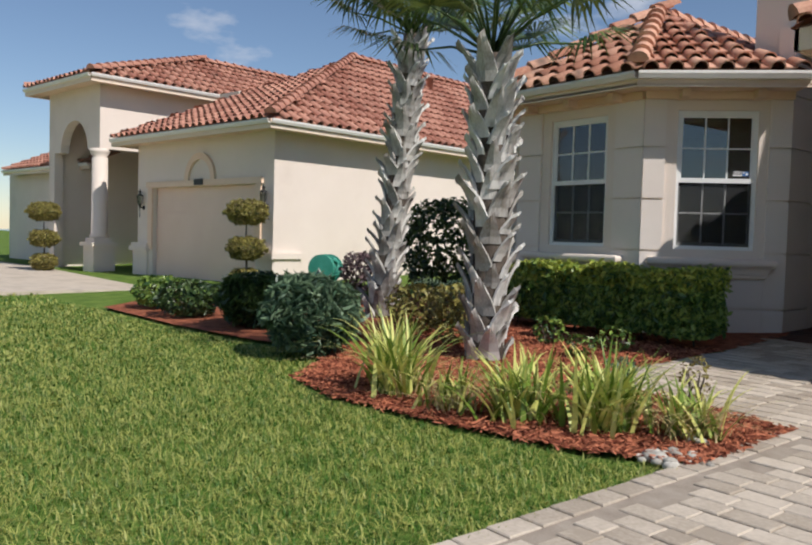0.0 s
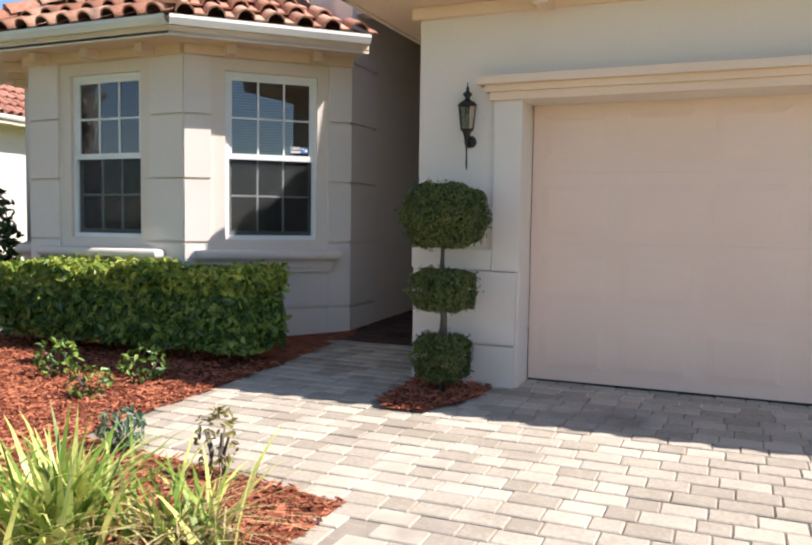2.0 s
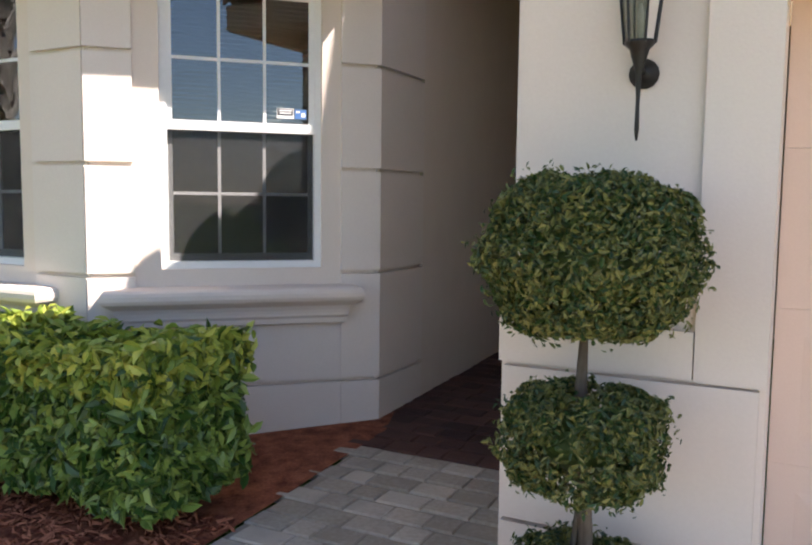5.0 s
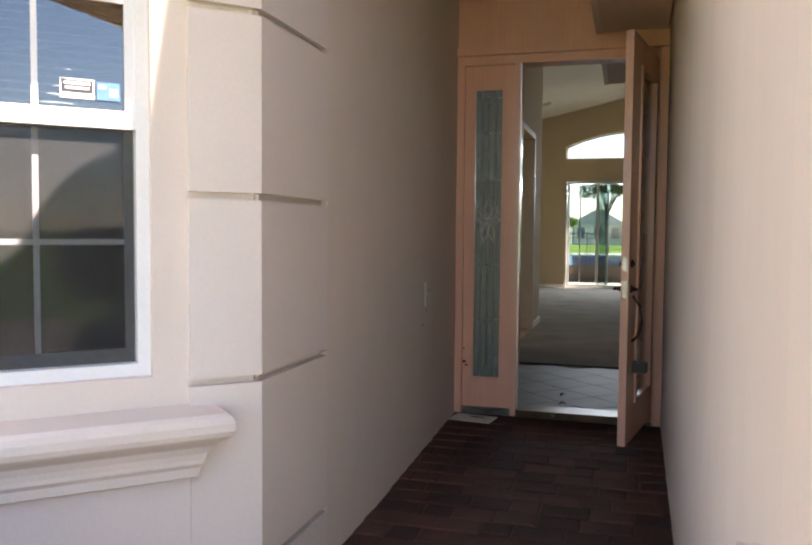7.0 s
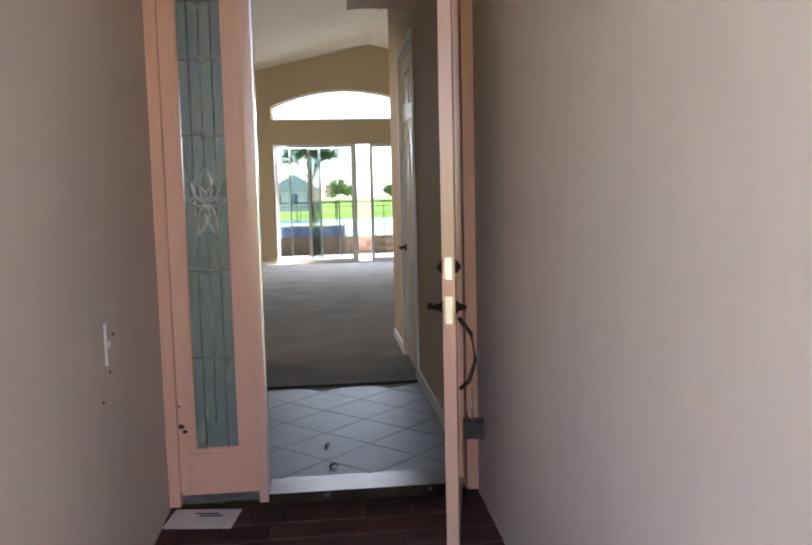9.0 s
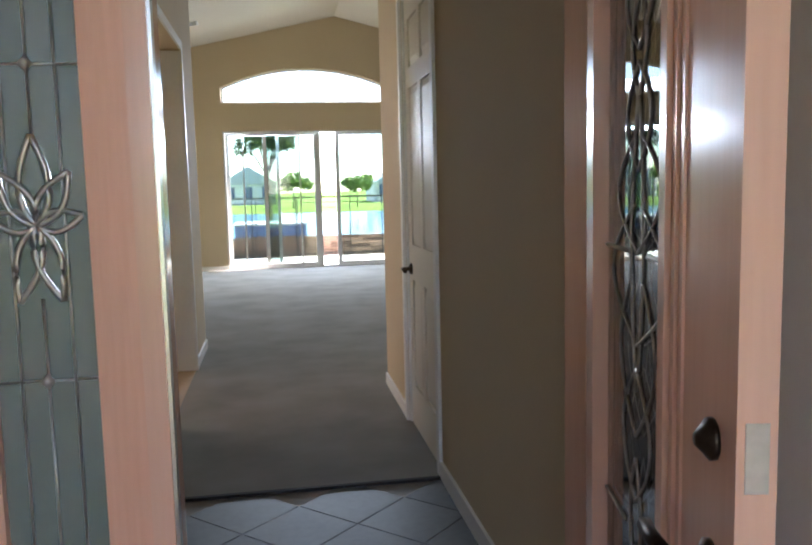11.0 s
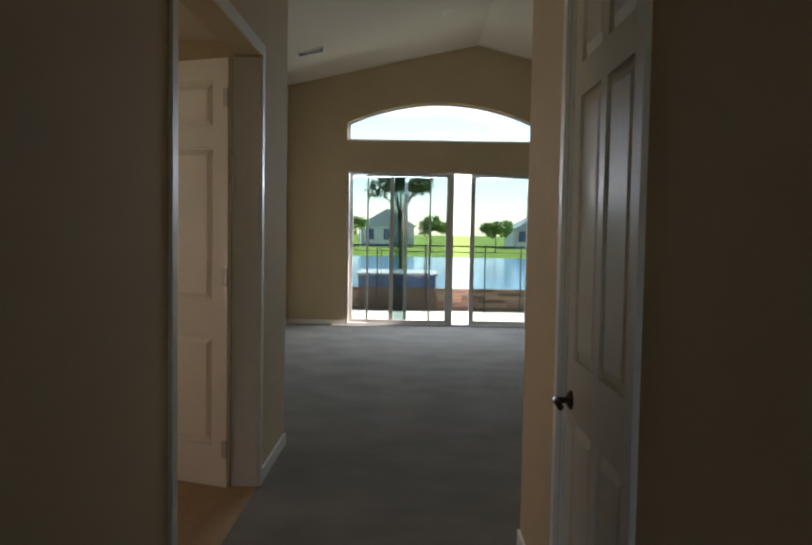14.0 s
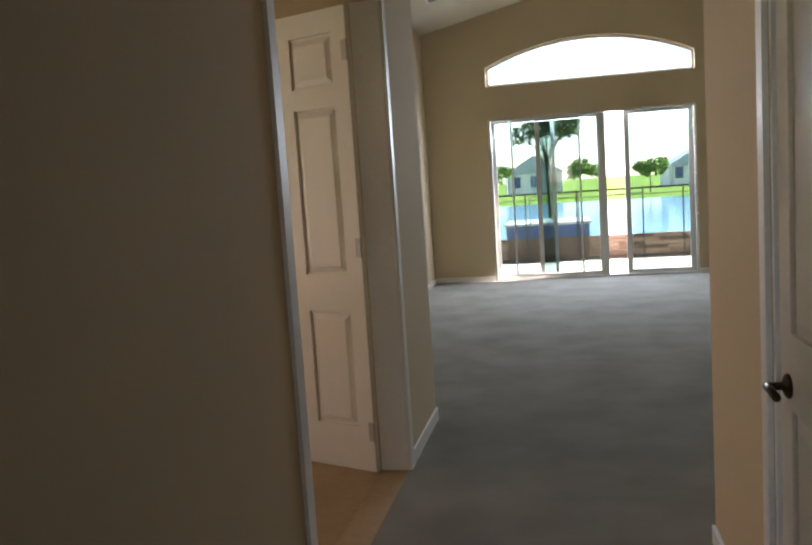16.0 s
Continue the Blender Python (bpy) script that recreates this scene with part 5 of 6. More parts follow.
# ---- mulch chips, lawn ----
def scatter(outline, density, rng, holes=()):
    xs, ys = [p[0] for p in outline], [p[1] for p in outline]
    n = int((max(xs) - min(xs)) * (max(ys) - min(ys)) * density)
    p = np.stack([rng.uniform(min(xs), max(xs), n), rng.uniform(min(ys), max(ys), n)], 1)
    ok = np.zeros(n, bool)
    for (x0, y0), (x1, y1) in zip(outline, outline[1:] + outline[:1]):
        if y0 != y1:
            ok ^= ((y0 > p[:, 1]) != (y1 > p[:, 1])) & (p[:, 0] < (x1 - x0) * (p[:, 1] - y0) / (y1 - y0) + x0)
    p = p[ok]
    return np.concatenate([p, GZ(p[:, 1])[:, None]], 1)


def chips(name, outline, density, lift):
    p = scatter(outline, density, rng)
    n = len(p)
    p[:, 2] += lift + rng.uniform(0, 0.018, n)
    a = rng.uniform(0, math.pi, n)
    t = rng.normal(0, 0.3, n)
    d = np.stack([np.cos(a), np.sin(a), t], 1) * (rng.uniform(0.012, 0.045, n))[:, None]
    s = np.stack([-np.sin(a), np.cos(a), rng.normal(0, 0.4, n)], 1) * (rng.uniform(0.003, 0.009, n))[:, None]
    up = np.array([0, 0, 0.008])
    verts = np.stack([p - d - s, p + d - s * 0.6, p + d + s * 0.6, p - d + s, p + up], 1).reshape(-1, 3)
    k = np.arange(n)[:, None] * 5
    faces = np.concatenate([k + [0, 1, 4], k + [1, 2, 4], k + [2, 3, 4], k + [3, 0, 4]], 1).reshape(-1, 3)
    tagged(new(name, raw_mesh(name, verts.tolist(), faces.tolist(), M["chip"])), "red shredded bark chips lying loose", "mulch", "", "stuff")


NEAR_BED = [(-0.32, -4.6), (-0.29, -6.86), (1.62, -7.14), (1.66, -8.34), (1.05, -8.68), (0.0, -8.92), (-1.0, -9.04), (-1.8, -8.9), (-2.3, -8.3), (-3.6, -7.6), (-3.8, -4.6)]
chips("mulch_chips", NEAR_BED, 1300, 0.012)
chips("mulch_chips", PIT, 1800, 0.022)

LAWN = [(1.62, -8.40), (1.05, -8.70), (0.0, -8.94), (-1.0, -9.06), (-1.8, -8.92), (-2.3, -8.35), (-2.8, -8.0), (-4.0, -8.3), (-5.6, -8.5), (-8.2, -8.6), (-9.3, -8.7), (-9.5, -14.0), (1.62, -14.0)]
p = scatter(LAWN, 2600, rng)
d = np.hypot(p[:, 0] - 2.5, p[:, 1] + 12.5)
keep = rng.uniform(0, 1, len(p)) < np.clip(4.5 / d, 0.25, 1)
p = p[keep]
h = rng.uniform(0.02, 0.055, len(p))
tagged(new("lawn_grass", blades("lawn_grass", p - [0, 0, 0.03], h + 0.02, rng.uniform(0.004, 0.009, len(p)) * np.clip(d[keep] / 4, 1, 2.2), rng.uniform(0.4, 1.6, len(p)), M["blade"], rng, 2)), "mown green lawn grass with pale dry blades", "grass", "", "stuff")
FAR_LAWN = [(-9.4, -8.7), (-30, -9.5), (-30, -14), (-9.4, -14)]
p = scatter(FAR_LAWN, 160, rng)
tagged(new("lawn_grass", blades("lawn_grass", p - [0, 0, 0.03], rng.uniform(0.05, 0.09, len(p)), rng.uniform(0.02, 0.03, len(p)), rng.uniform(0.2, 1.2, len(p)), M["blade"], rng, 2)), "mown green lawn grass farther off", "grass", "", "stuff")


# ---- plants of the bed ----
def grass_clump(x, y, height, n, dry, label, seed):
    r = np.random.default_rng(seed)
    root = thing("grass_clump", label, "ornamental grass", "striped grasses along the bed", pose(x, y, ground_z(y) + 0.01))
    n = int(n * 0.85)
    base = r.normal(0, 0.10, (n, 3)) * [1, 1, 0]
    hh = height * r.uniform(0.5, 1.0, n)
    cut = int(n * (0.35 if dry else 0.88))
    add_mesh("foliage", blades("foliage", base[:cut], hh[:cut], r.uniform(0.024, 0.042, cut), r.uniform(0.2, 1.15, cut), M["liriope"], r, 5, 1.3), root, "green and cream striped blades")
    add_mesh("dry_foliage", blades("dry_foliage", base[cut:], hh[cut:] * 0.8, r.uniform(0.008, 0.016, n - cut), r.uniform(0.7, 2.4, n - cut), M["liriope_dry"], r, 5), root, "dry straw coloured blades")


grass_clump(-0.80, -8.55, 0.80, 200, False, "tall striped grass clump in red mulch", 1)
grass_clump(-0.12, -8.55, 0.46, 130, True, "small half dry grass clump in red mulch", 2)
grass_clump(0.32, -8.35, 0.62, 190, False, "striped grass clump in red mulch by the palm", 3)
grass_clump(0.82, -8.10, 0.66, 240, False, "broad striped grass clump in red mulch", 4)
grass_clump(1.28, -7.85, 0.52, 170, True, "thin straw coloured grass clump near the drive", 5)


def bush(name, x, y, radii, n, size, key, label, category="shrub", z=None, flat=0.0, seed=1, stems=4, group="", aspect=0.5):
    """Rounded shrub of many small leaves on a few stems."""
    r = np.random.default_rng(seed)
    z0 = ground_z(y) if z is None else z
    root = thing(name, label, category, group, pose(x, y, z0))
    c, nn = blob_points(n, radii, r, flat)
    c[:, 2] += radii[2] * 1.05
    c[:, 2] = np.maximum(c[:, 2], 0.02)
    add_mesh("crown", leaf_mesh("crown", c, nn * 0.8 + [0, 0, 0.4], size, M[key], aspect, rng=r), root)
    for k in range(stems):
        a = r.uniform(0, 6.28)
        bm = bmesh.new()
        tube(bm, [(0.05 * math.cos(a), 0.05 * math.sin(a), 0), (radii[0] * 0.3 * math.cos(a), radii[1] * 0.3 * math.sin(a), radii[2] * 0.7), (radii[0] * 0.6 * math.cos(a), radii[1] * 0.6 * math.sin(a), radii[2] * 1.3)], 0.012, 6, 0.005)
        part("stem", bm, M["bark"], root, smooth=True)
    return root


def hedge(x0, x1, y0, y1, z1, n, seed):
    """Clipped hedge: leaves thick over a box with rounded, uneven sides, on a row of stems."""
    r = np.random.default_rng(seed)
    root = thing("hedge", "clipped green hedge with yellow green tips under the bay windows", "hedge", "", pose((x0 + x1) / 2, (y0 + y1) / 2, ground_z(y0)))
    L, W, Hh = (x1 - x0) / 2, (y1 - y0) / 2, z1 - ground_z(y0)
    q = r.uniform(-1, 1, (n, 3))
    face = r.integers(0, 5, n)
    nn = np.zeros((n, 3))
    depth = 1 - 0.22 * r.uniform(0, 1, n) ** 2
    for f, (ax, s) in enumerate(((2, 1), (2, 1), (1, -1), (1, -1), (0, 1))):
        sel = face == f
        q[sel, ax] = s * depth[sel]
        nn[sel, ax] = s
    lump = 0.07 * np.sin(q[:, 0] * 9) + 0.05 * np.sin(q[:, 0] * 23 + q[:, 2] * 5) + r.normal(0, 0.055, n)
    c = np.stack([q[:, 0] * (L + lump * 0.3), q[:, 1] * W * (1 + lump), (q[:, 2] * 0.5 + 0.5) * Hh * (1 + lump * 0.8) * 0.80 + Hh * 0.20], 1)
    tips = (c[:, 2] > Hh * 0.80) & (r.uniform(0, 1, n) < 0.7)
    add_mesh("leaves", leaf_mesh("leaves", c[~tips], nn[~tips] * 0.7 + [0, -0.2, 0.5], 0.047, M["hedge"], 0.45, 0.6, r), root)
    add_mesh("young_leaves", leaf_mesh("young_leaves", c[tips] + [0, 0, 0.015], nn[tips], 0.044, M["hedge_tip"], 0.45, 0.6, r), root, "yellow green young leaves")
    # dark block paints the shade deep inside the hedge
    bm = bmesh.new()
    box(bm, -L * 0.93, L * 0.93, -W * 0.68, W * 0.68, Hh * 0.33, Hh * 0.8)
    part("inner_core", bm, M["shrub"], root, "solid dark block, painted shade inside the hedge")
    for k in range(9):
        bm = bmesh.new()
        x = -L * 0.9 + k * L * 1.8 / 8
        tube(bm, [(x, 0, 0), (x + r.uniform(-0.05, 0.05), r.uniform(-0.08, 0.02), Hh * 0.3), (x + r.uniform(-0.1, 0.1), 0, Hh * 0.6)], 0.014, 6, 0.007)
        part("stem", bm, M["bark"], root, smooth=True)


hedge(-3.3, -0.45, -5.0, -4.42, 0.50, 19000, 8)
bush("pygmy_palm", -3.45, -5.5, (0.1, 0.1, 0.1), 20, 0.03, "cycad", "small feathery blue green palm beside the hedge", "palm", seed=4, stems=0)
r_ = np.random.default_rng(9)


def feather_fronds(root, z, n, length, key, rr):
    for k in range(n):
        a, up = rr.uniform(0, 6.28), rr.uniform(0.4, 1.2)
        d = np.array([math.cos(a), math.sin(a)])
        pts = [Vector((*(d * length * f), z + length * (up * f - 0.9 * f * f))) for f in np.linspace(0, 1, 9)]
        bm = bmesh.new()
        tube(bm, pts, 0.006, 5, 0.002)
        side = Vector((-d[1], d[0], 0))
        for i in range(1, 9):
            for j in (0, 0.5):
                c = pts[i - 1].lerp(pts[i], j)
                for s in (-1, 1):
                    tip = c + side * s * length * 0.24 * (1 - 0.5 * i / 9) + Vector((d[0] * 0.06, d[1] * 0.06, -0.03))
                    v = [bm.verts.new(w) for w in (c + Vector((0, 0, 0.004)), c.lerp(tip, 0.5) + Vector((d[0], d[1], 0)) * 0.012, tip, c.lerp(tip, 0.5) - Vector((d[0], d[1], 0)) * 0.012)]
                    bm.faces.new(v)
        part("frond", bm, M[key], root)


pp = [o for o in bpy.data.objects if o.name.startswith("pygmy_palm")][0]
feather_fronds(pp, 0.35, 16, 0.75, "cycad", r_)
bm = bmesh.new()
tube(bm, [(0, 0, -0.02), (0.01, 0, 0.36)], 0.06, 8, 0.05)
part("trunk", bm, M["trunk"], pp, smooth=True)

SMALL = "low green shrub with small leaves in red mulch"
bush("low_shrub", -0.95, -5.6, (0.20, 0.17, 0.14), 130, 0.030, "hedge", SMALL, seed=21, group="low shrubs in the bed")
bush("low_shrub", -0.95, -6.15, (0.17, 0.14, 0.12), 100, 0.030, "hedge", SMALL, seed=22, group="low shrubs in the bed")
bush("low_shrub", -1.7, -5.75, (0.19, 0.16, 0.16), 120, 0.032, "hedge", SMALL, seed=23, group="low shrubs in the bed")
bush("low_shrub", 0.12, -6.98, (0.14, 0.12, 0.13), 200, 0.026, "cycad", SMALL, seed=24, group="low shrubs in the bed")
bush("leggy_shrub", 0.88, -7.12, (0.12, 0.1, 0.20), 90, 0.024, "dry_shrub", "thin leggy shrub with bronze leaves beside the drive", seed=25, stems=6)
bush("bronze_shrub", -2.35, -6.55, (0.35, 0.3, 0.33), 700, 0.04, "dry_shrub", "bronze and green shrub behind the palm trunk", seed=26)
bush("bronze_shrub", -3.3, -6.35, (0.42, 0.35, 0.30), 700, 0.04, "dry_shrub", "bronze and green shrub between the palms", seed=27)
bush("dark_shrub", -2.75, -8.15, (0.58, 0.46, 0.40), 2600, 0.085, "cycad", "feathery dark green shrub at the lawn edge", seed=28, aspect=0.12)
bush("dark_shrub", -4.9, -7.6, (0.6, 0.5, 0.34), 2200, 0.085, "shrub", "feathery dark green shrub at the lawn edge", seed=29, aspect=0.14)
bush("rose_shrub", -6.4, -7.9, (0.55, 0.45, 0.25), 900, 0.05, "shrub", "loose dark green rose shrub with bare tips", seed=30)
bush("rose_shrub", -7.6, -7.8, (0.5, 0.45, 0.25), 900, 0.05, "hedge", "loose green rose shrub at the lawn edge", seed=31)
bush("dark_shrub", -5.7, -3.75, (0.85, 0.8, 0.85), 2600, 0.06, "shrub", "tall dark green shrub between the houses", seed=32)
bush("purple_shrub", -7.9, -3.9, (0.45, 0.4, 0.38), 900, 0.05, "purple", "dusky purple shrub by the wall of the next house", seed=33)


def rock(x, y, s, seed):
    r = np.random.default_rng(seed)
    bm = bmesh.new()
    bmesh.ops.create_icosphere(bm, subdivisions=2, radius=s)
    for v in bm.verts:
        v.co *= 1 + 0.25 * noise.noise(v.co * 14 + Vector((seed, 0, 0)))
        v.co.z *= 0.6
    me = mesh_of("rock", bm, M["rock"], True)
    o = new("rock", me)
    o.matrix_world = pose(x, y, ground_z(y) + s * 0.3, 0, 0, r.uniform(0, 360))
    return tagged(o, "pale rough limestone rock at the bed edge", "rock", "rocks at the bed edge")


for k in range(26):
    rock(1.25 + 0.45 * rng.uniform(0, 1), -8.5 + 0.35 * rng.uniform(0, 1), rng.uniform(0.018, 0.05), k + 3)
for k in range(4):
    rock(1.3 + 0.15 * rng.uniform(0, 1), -7.98 + 0.1 * rng.uniform(0, 1), rng.uniform(0.03, 0.05), k + 30)


# ---- palms ----
def sabal_palm(x, y, height, r0, seed, label, lean=(0, 0)):
    """Palm with a fibrous trunk covered in split leaf bases, and a crown of fan leaves."""
    r = np.random.default_rng(seed)
    root = thing("palm_tree", label, "palm tree", "palms in the bed", pose(x, y, ground_z(y) - 0.02))
    bm = bmesh.new()
    zs = np.linspace(0, height, 12)
    bend = [(0.04 * math.sin(z * 0.9 + seed) + lean[0] * z / height, 0.03 * math.sin(z * 1.2) + lean[1] * z / height) for z in zs]
    tube(bm, [(b[0] - bend[0][0], b[1] - bend[0][1], z) for b, z in zip(bend, zs)], r0 * 0.72, 14, r0 * 0.62)
    part("trunk", bm, M["trunk"], root, "dark fibrous trunk", smooth=True)
    boots = []
    for kind in range(3):
        bm = bmesh.new()
        L, w = (0.36, 0.31, 0.28)[kind], (0.115, 0.10, 0.125)[kind]
        rows = []
        for f in np.linspace(0, 1, 5):
            o = 0.17 * f ** 1.6
            ww = w * (1 - 0.74 * f ** 1.3)
            rows.append([bm.verts.new((a * ww, -o - 0.02 * (1 - abs(a)), f * L + (0.04 * a if f == 1 else 0))) for a in (-1, -0.5, 0, 0.5, 1)] + [bm.verts.new((a * ww, -o + 0.028, f * L)) for a in (1, 0, -1)])
        for p_, q_ in zip(rows, rows[1:]):
            for i in range(8):
                bm.faces.new((p_[i], p_[(i + 1) % 8], q_[(i + 1) % 8], q_[i]))
        bm.faces.new(rows[-1])
        boots.append(mesh_of("leaf_base", bm, M["boot"]))
    n = int(height / 0.30 * 9)
    for i in range(n):
        z = -0.05 + i * (height - 0.1) / n
        a = i * 2.399 + r.normal(0, 0.12)
        b = (float(np.interp(z, zs, [q[0] for q in bend])) - bend[0][0], float(np.interp(z, zs, [q[1] for q in bend])) - bend[0][1])
        s = r.uniform(0.75, 1.15)
        o = new("leaf_base", boots[int(r.integers(0, 3))])
        o.parent = root
        o.matrix_local = pose(b[0], b[1], z) @ pose(0, 0, 0, 0, 0, math.degrees(a)) @ pose(0, -r0 * 0.62, 0, r.uniform(-8, 6), 0, r.normal(0, 12)) @ Matrix.Diagonal((s, s, s, 1))
    top = Vector((bend[-1][0] - bend[0][0], bend[-1][1] - bend[0][1], height))
    for k in range(26):
        a = k * 2.399 + r.normal(0, 0.2)
        lift = 1.45 - 1.2 * (k / 26) ** 0.8
        stalk = r.uniform(0.85, 1.25)
        d = Vector((math.cos(a) * math.cos(lift), math.sin(a) * math.cos(lift), math.sin(lift)))
        end = top + d * stalk + Vector((0, 0, -0.12 * stalk))
        bm = bmesh.new()
        tube(bm, [top, top + d * stalk * 0.5, end], 0.018, 6, 0.009)
        stem = part("stalk", bm, M["frond"], root, smooth=True)
        bm = bmesh.new()
        side = d.cross(Vector((0, 0, 1))).normalized()
        up = side.cross(d).normalized()
        for j in range(30):
            t = -2.3 + 4.6 * j / 29
            way = (d * math.cos(t) + side * math.sin(t) + up * 0.12).normalized()
            L = (0.80 - 0.28 * abs(t) / 2.3) * r.uniform(0.85, 1.1)
            c = up.cross(way).normalized() * 0.017
            m1 = end + way * L * 0.55 + up * 0.02
            tip = end + way * L + Vector((0, 0, -0.28 * L * r.uniform(0.7, 1.5)))
            v = [bm.verts.new(q) for q in (end - c * 0.3, end + c * 0.3, m1 + c, tip, m1 - c)]
            bm.faces.new((v[0], v[1], v[2], v[4]))
            bm.faces.new((v[4], v[2], v[3]))
        part("fan", bm, M["frond"], stem, "split green fan")
    return root


sabal_palm(-1.45, -6.95, 2.95, 0.25, 2, "palm tree with grey split leaf bases in red mulch", (0.03, 0.02))
sabal_palm(-4.77, -5.79, 3.9, 0.22, 5, "slender palm tree with grey split leaf bases behind shrubs", (0.22, 0.27))


# ---- topiary, wall lamp ----
def topiary(x, y, z0, levels, label, n=1, leaf="topiary", size=0.012):
    root = thing("topiary", label, "topiary", "topiaries by the garages", pose(x, y, z0))
    bm = bmesh.new()
    top = levels[0][1]
    tube(bm, [(0, 0, 0), (0.015, 0.01, top * 0.35), (-0.01, 0, top * 0.7), (0, 0, top)], 0.026, 8, 0.016)
    tube(bm, [(0.02, 0.02, 0), (-0.025, 0.02, top * 0.3), (0.02, -0.01, top * 0.62)], 0.014, 6, 0.01)
    part("trunk", bm, M["bark"], root, smooth=True)
    for k, (radii, z, count, flat) in enumerate(levels):
        r = np.random.default_rng(40 + k)
        c, nn = blob_points(int(count * n), radii, r, flat, 0.25)
        # stray sprigs outgrow the clipped outline
        sprig_c, sprig_n = blob_points(150, radii, r, flat, 0.05)
        reach = np.linspace(1.0, 1.11, 5)
        twig = (sprig_c[:, None, :] * reach[None, :, None]).reshape(-1, 3) + r.normal(0, 0.007, (750, 3))
        c, nn = np.concatenate([c, twig]), np.concatenate([nn, np.repeat(sprig_n, 5, axis=0)])
        c[:, 2] += z
        add_mesh("leaf_ball", leaf_mesh("leaf_ball", c, nn, size, M[leaf], 0.42, 0.8, r), root, "clipped ball of small dark leaves" if k == 0 else "clipped drum of small dark leaves")
        # dark ball, painted shade between the leaves of each tier
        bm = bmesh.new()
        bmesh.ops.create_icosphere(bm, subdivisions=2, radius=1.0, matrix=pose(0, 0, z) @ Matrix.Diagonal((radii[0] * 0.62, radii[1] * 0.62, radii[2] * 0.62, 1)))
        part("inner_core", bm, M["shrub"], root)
    return root


topiary(1.30, -5.02, ground_z(-5) + 0.01, [((0.30, 0.30, 0.24), 1.30, 21000, 0.18), ((0.22, 0.22, 0.155), 0.76, 13000, 0.4), ((0.195, 0.195, 0.17), 0.27, 11000, 0.4)], "three tier clipped topiary with dark green leaves by the garage")


def wall_lantern(m, label):
    """Black carriage lantern: back plate, curved arm, glass cage with a finial and a long tail."""
    root = thing("wall_lantern", label, "wall lamp", "lanterns by garages", m)
    bm = bmesh.new()
    lathe(bm, [(0.055, 0), (0.055, 0.012), (0.03, 0.03), (0.02, 0.05)], 14, pose(0, 0, 0.23, 90))
    part("back_plate", bm, M["iron"], root, smooth=True)
    bm = bmesh.new()
    tube(bm, [(0, -0.04, 0.23), (0, -0.09, 0.24), (0, -0.11, 0.27), (0, -0.11, 0.30)], 0.014, 8)
    part("arm", bm, M["iron"], root, smooth=True)
    bm = bmesh.new()
    lathe(bm, [(0.004, -0.04), (0.009, 0.0), (0.007, 0.1), (0.012, 0.2), (0.03, 0.26), (0.035, 0.28), (0.055, 0.30), (0.055, 0.31)], 12, pose(0, -0.11, 0.02))
    part("tail", bm, M["iron"], root, smooth=True)
    glass = bmesh.new()
    for k in range(6):
        a0, a1 = math.pi * k / 3, math.pi * (k + 1) / 3
        glass.faces.new([glass.verts.new(v) for v in ((0.052 * math.cos(a0), -0.11 + 0.052 * math.sin(a0), 0.33), (0.052 * math.cos(a1), -0.11 + 0.052 * math.sin(a1), 0.33), (0.074 * math.cos(a1), -0.11 + 0.074 * math.sin(a1), 0.52), (0.074 * math.cos(a0), -0.11 + 0.074 * math.sin(a0), 0.52))])
    part("glass", glass, M["lamp_glass"], root, "clear lantern glass")
    cage = bmesh.new()
    for k in range(6):
        a = math.pi * k / 3
        tube(cage, [(0.055 * math.cos(a), -0.11 + 0.055 * math.sin(a), 0.32), (0.078 * math.cos(a), -0.11 + 0.078 * math.sin(a), 0.53)], 0.005, 6)
    part("cage", cage, M["iron"], root)
    bm = bmesh.new()
    lathe(bm, [(0.085, 0.525), (0.085, 0.535), (0.06, 0.56), (0.025, 0.58), (0.02, 0.60), (0.04, 0.62), (0.04, 0.635), (0.012, 0.655), (0.015, 0.675), (0.004, 0.70), (0.003, 0.73)], 14, pose(0, -0.11, 0))
    part("roof", bm, M["iron"], root, smooth=True)
    bm = bmesh.new()
    lathe(bm, [(0.012, 0.33), (0.012, 0.43), (0.004, 0.46)], 8, pose(0, -0.11, 0))
    part("candle", bm, M["beige_plastic"], root)
    return root


wall_lantern(pose(1.37, GY - 0.001, 1.40) @ Matrix.Diagonal((0.86, 0.86, 0.86, 1)), "black iron carriage lantern with clear glass on the garage wall")

# ---- small things at the entry ----
mat_ = thing("paper_sheet", "white printed flyer lying on the entry pavers", "paper", m=pose(-0.285, -0.14, ground_z(-0.2) + 0.016, 0, 0, -8))
part("sheet", boxes((-0.15, 0.15, -0.10, 0.10, 0, 0.003)), M["paper"], mat_)
part("printed_lines", boxes((-0.02, 0.08, 0.02, 0.035, 0.003, 0.0036), (-0.05, 0.06, 0.045, 0.06, 0.003, 0.0036)), M["ink"], mat_, "grey printed bars")
bell = thing("door_bell", "small pale doorbell plate on the passage wall", "doorbell", m=pose(-0.449, -0.88, 0.88))
part("plate", boxes((0, 0.008, -0.02, 0.02, -0.07, 0.07)), M["quoin"], bell, bevel=0.003)
part("button", boxes((0.008, 0.014, -0.008, 0.008, -0.01, 0.01)), M["white"], bell)
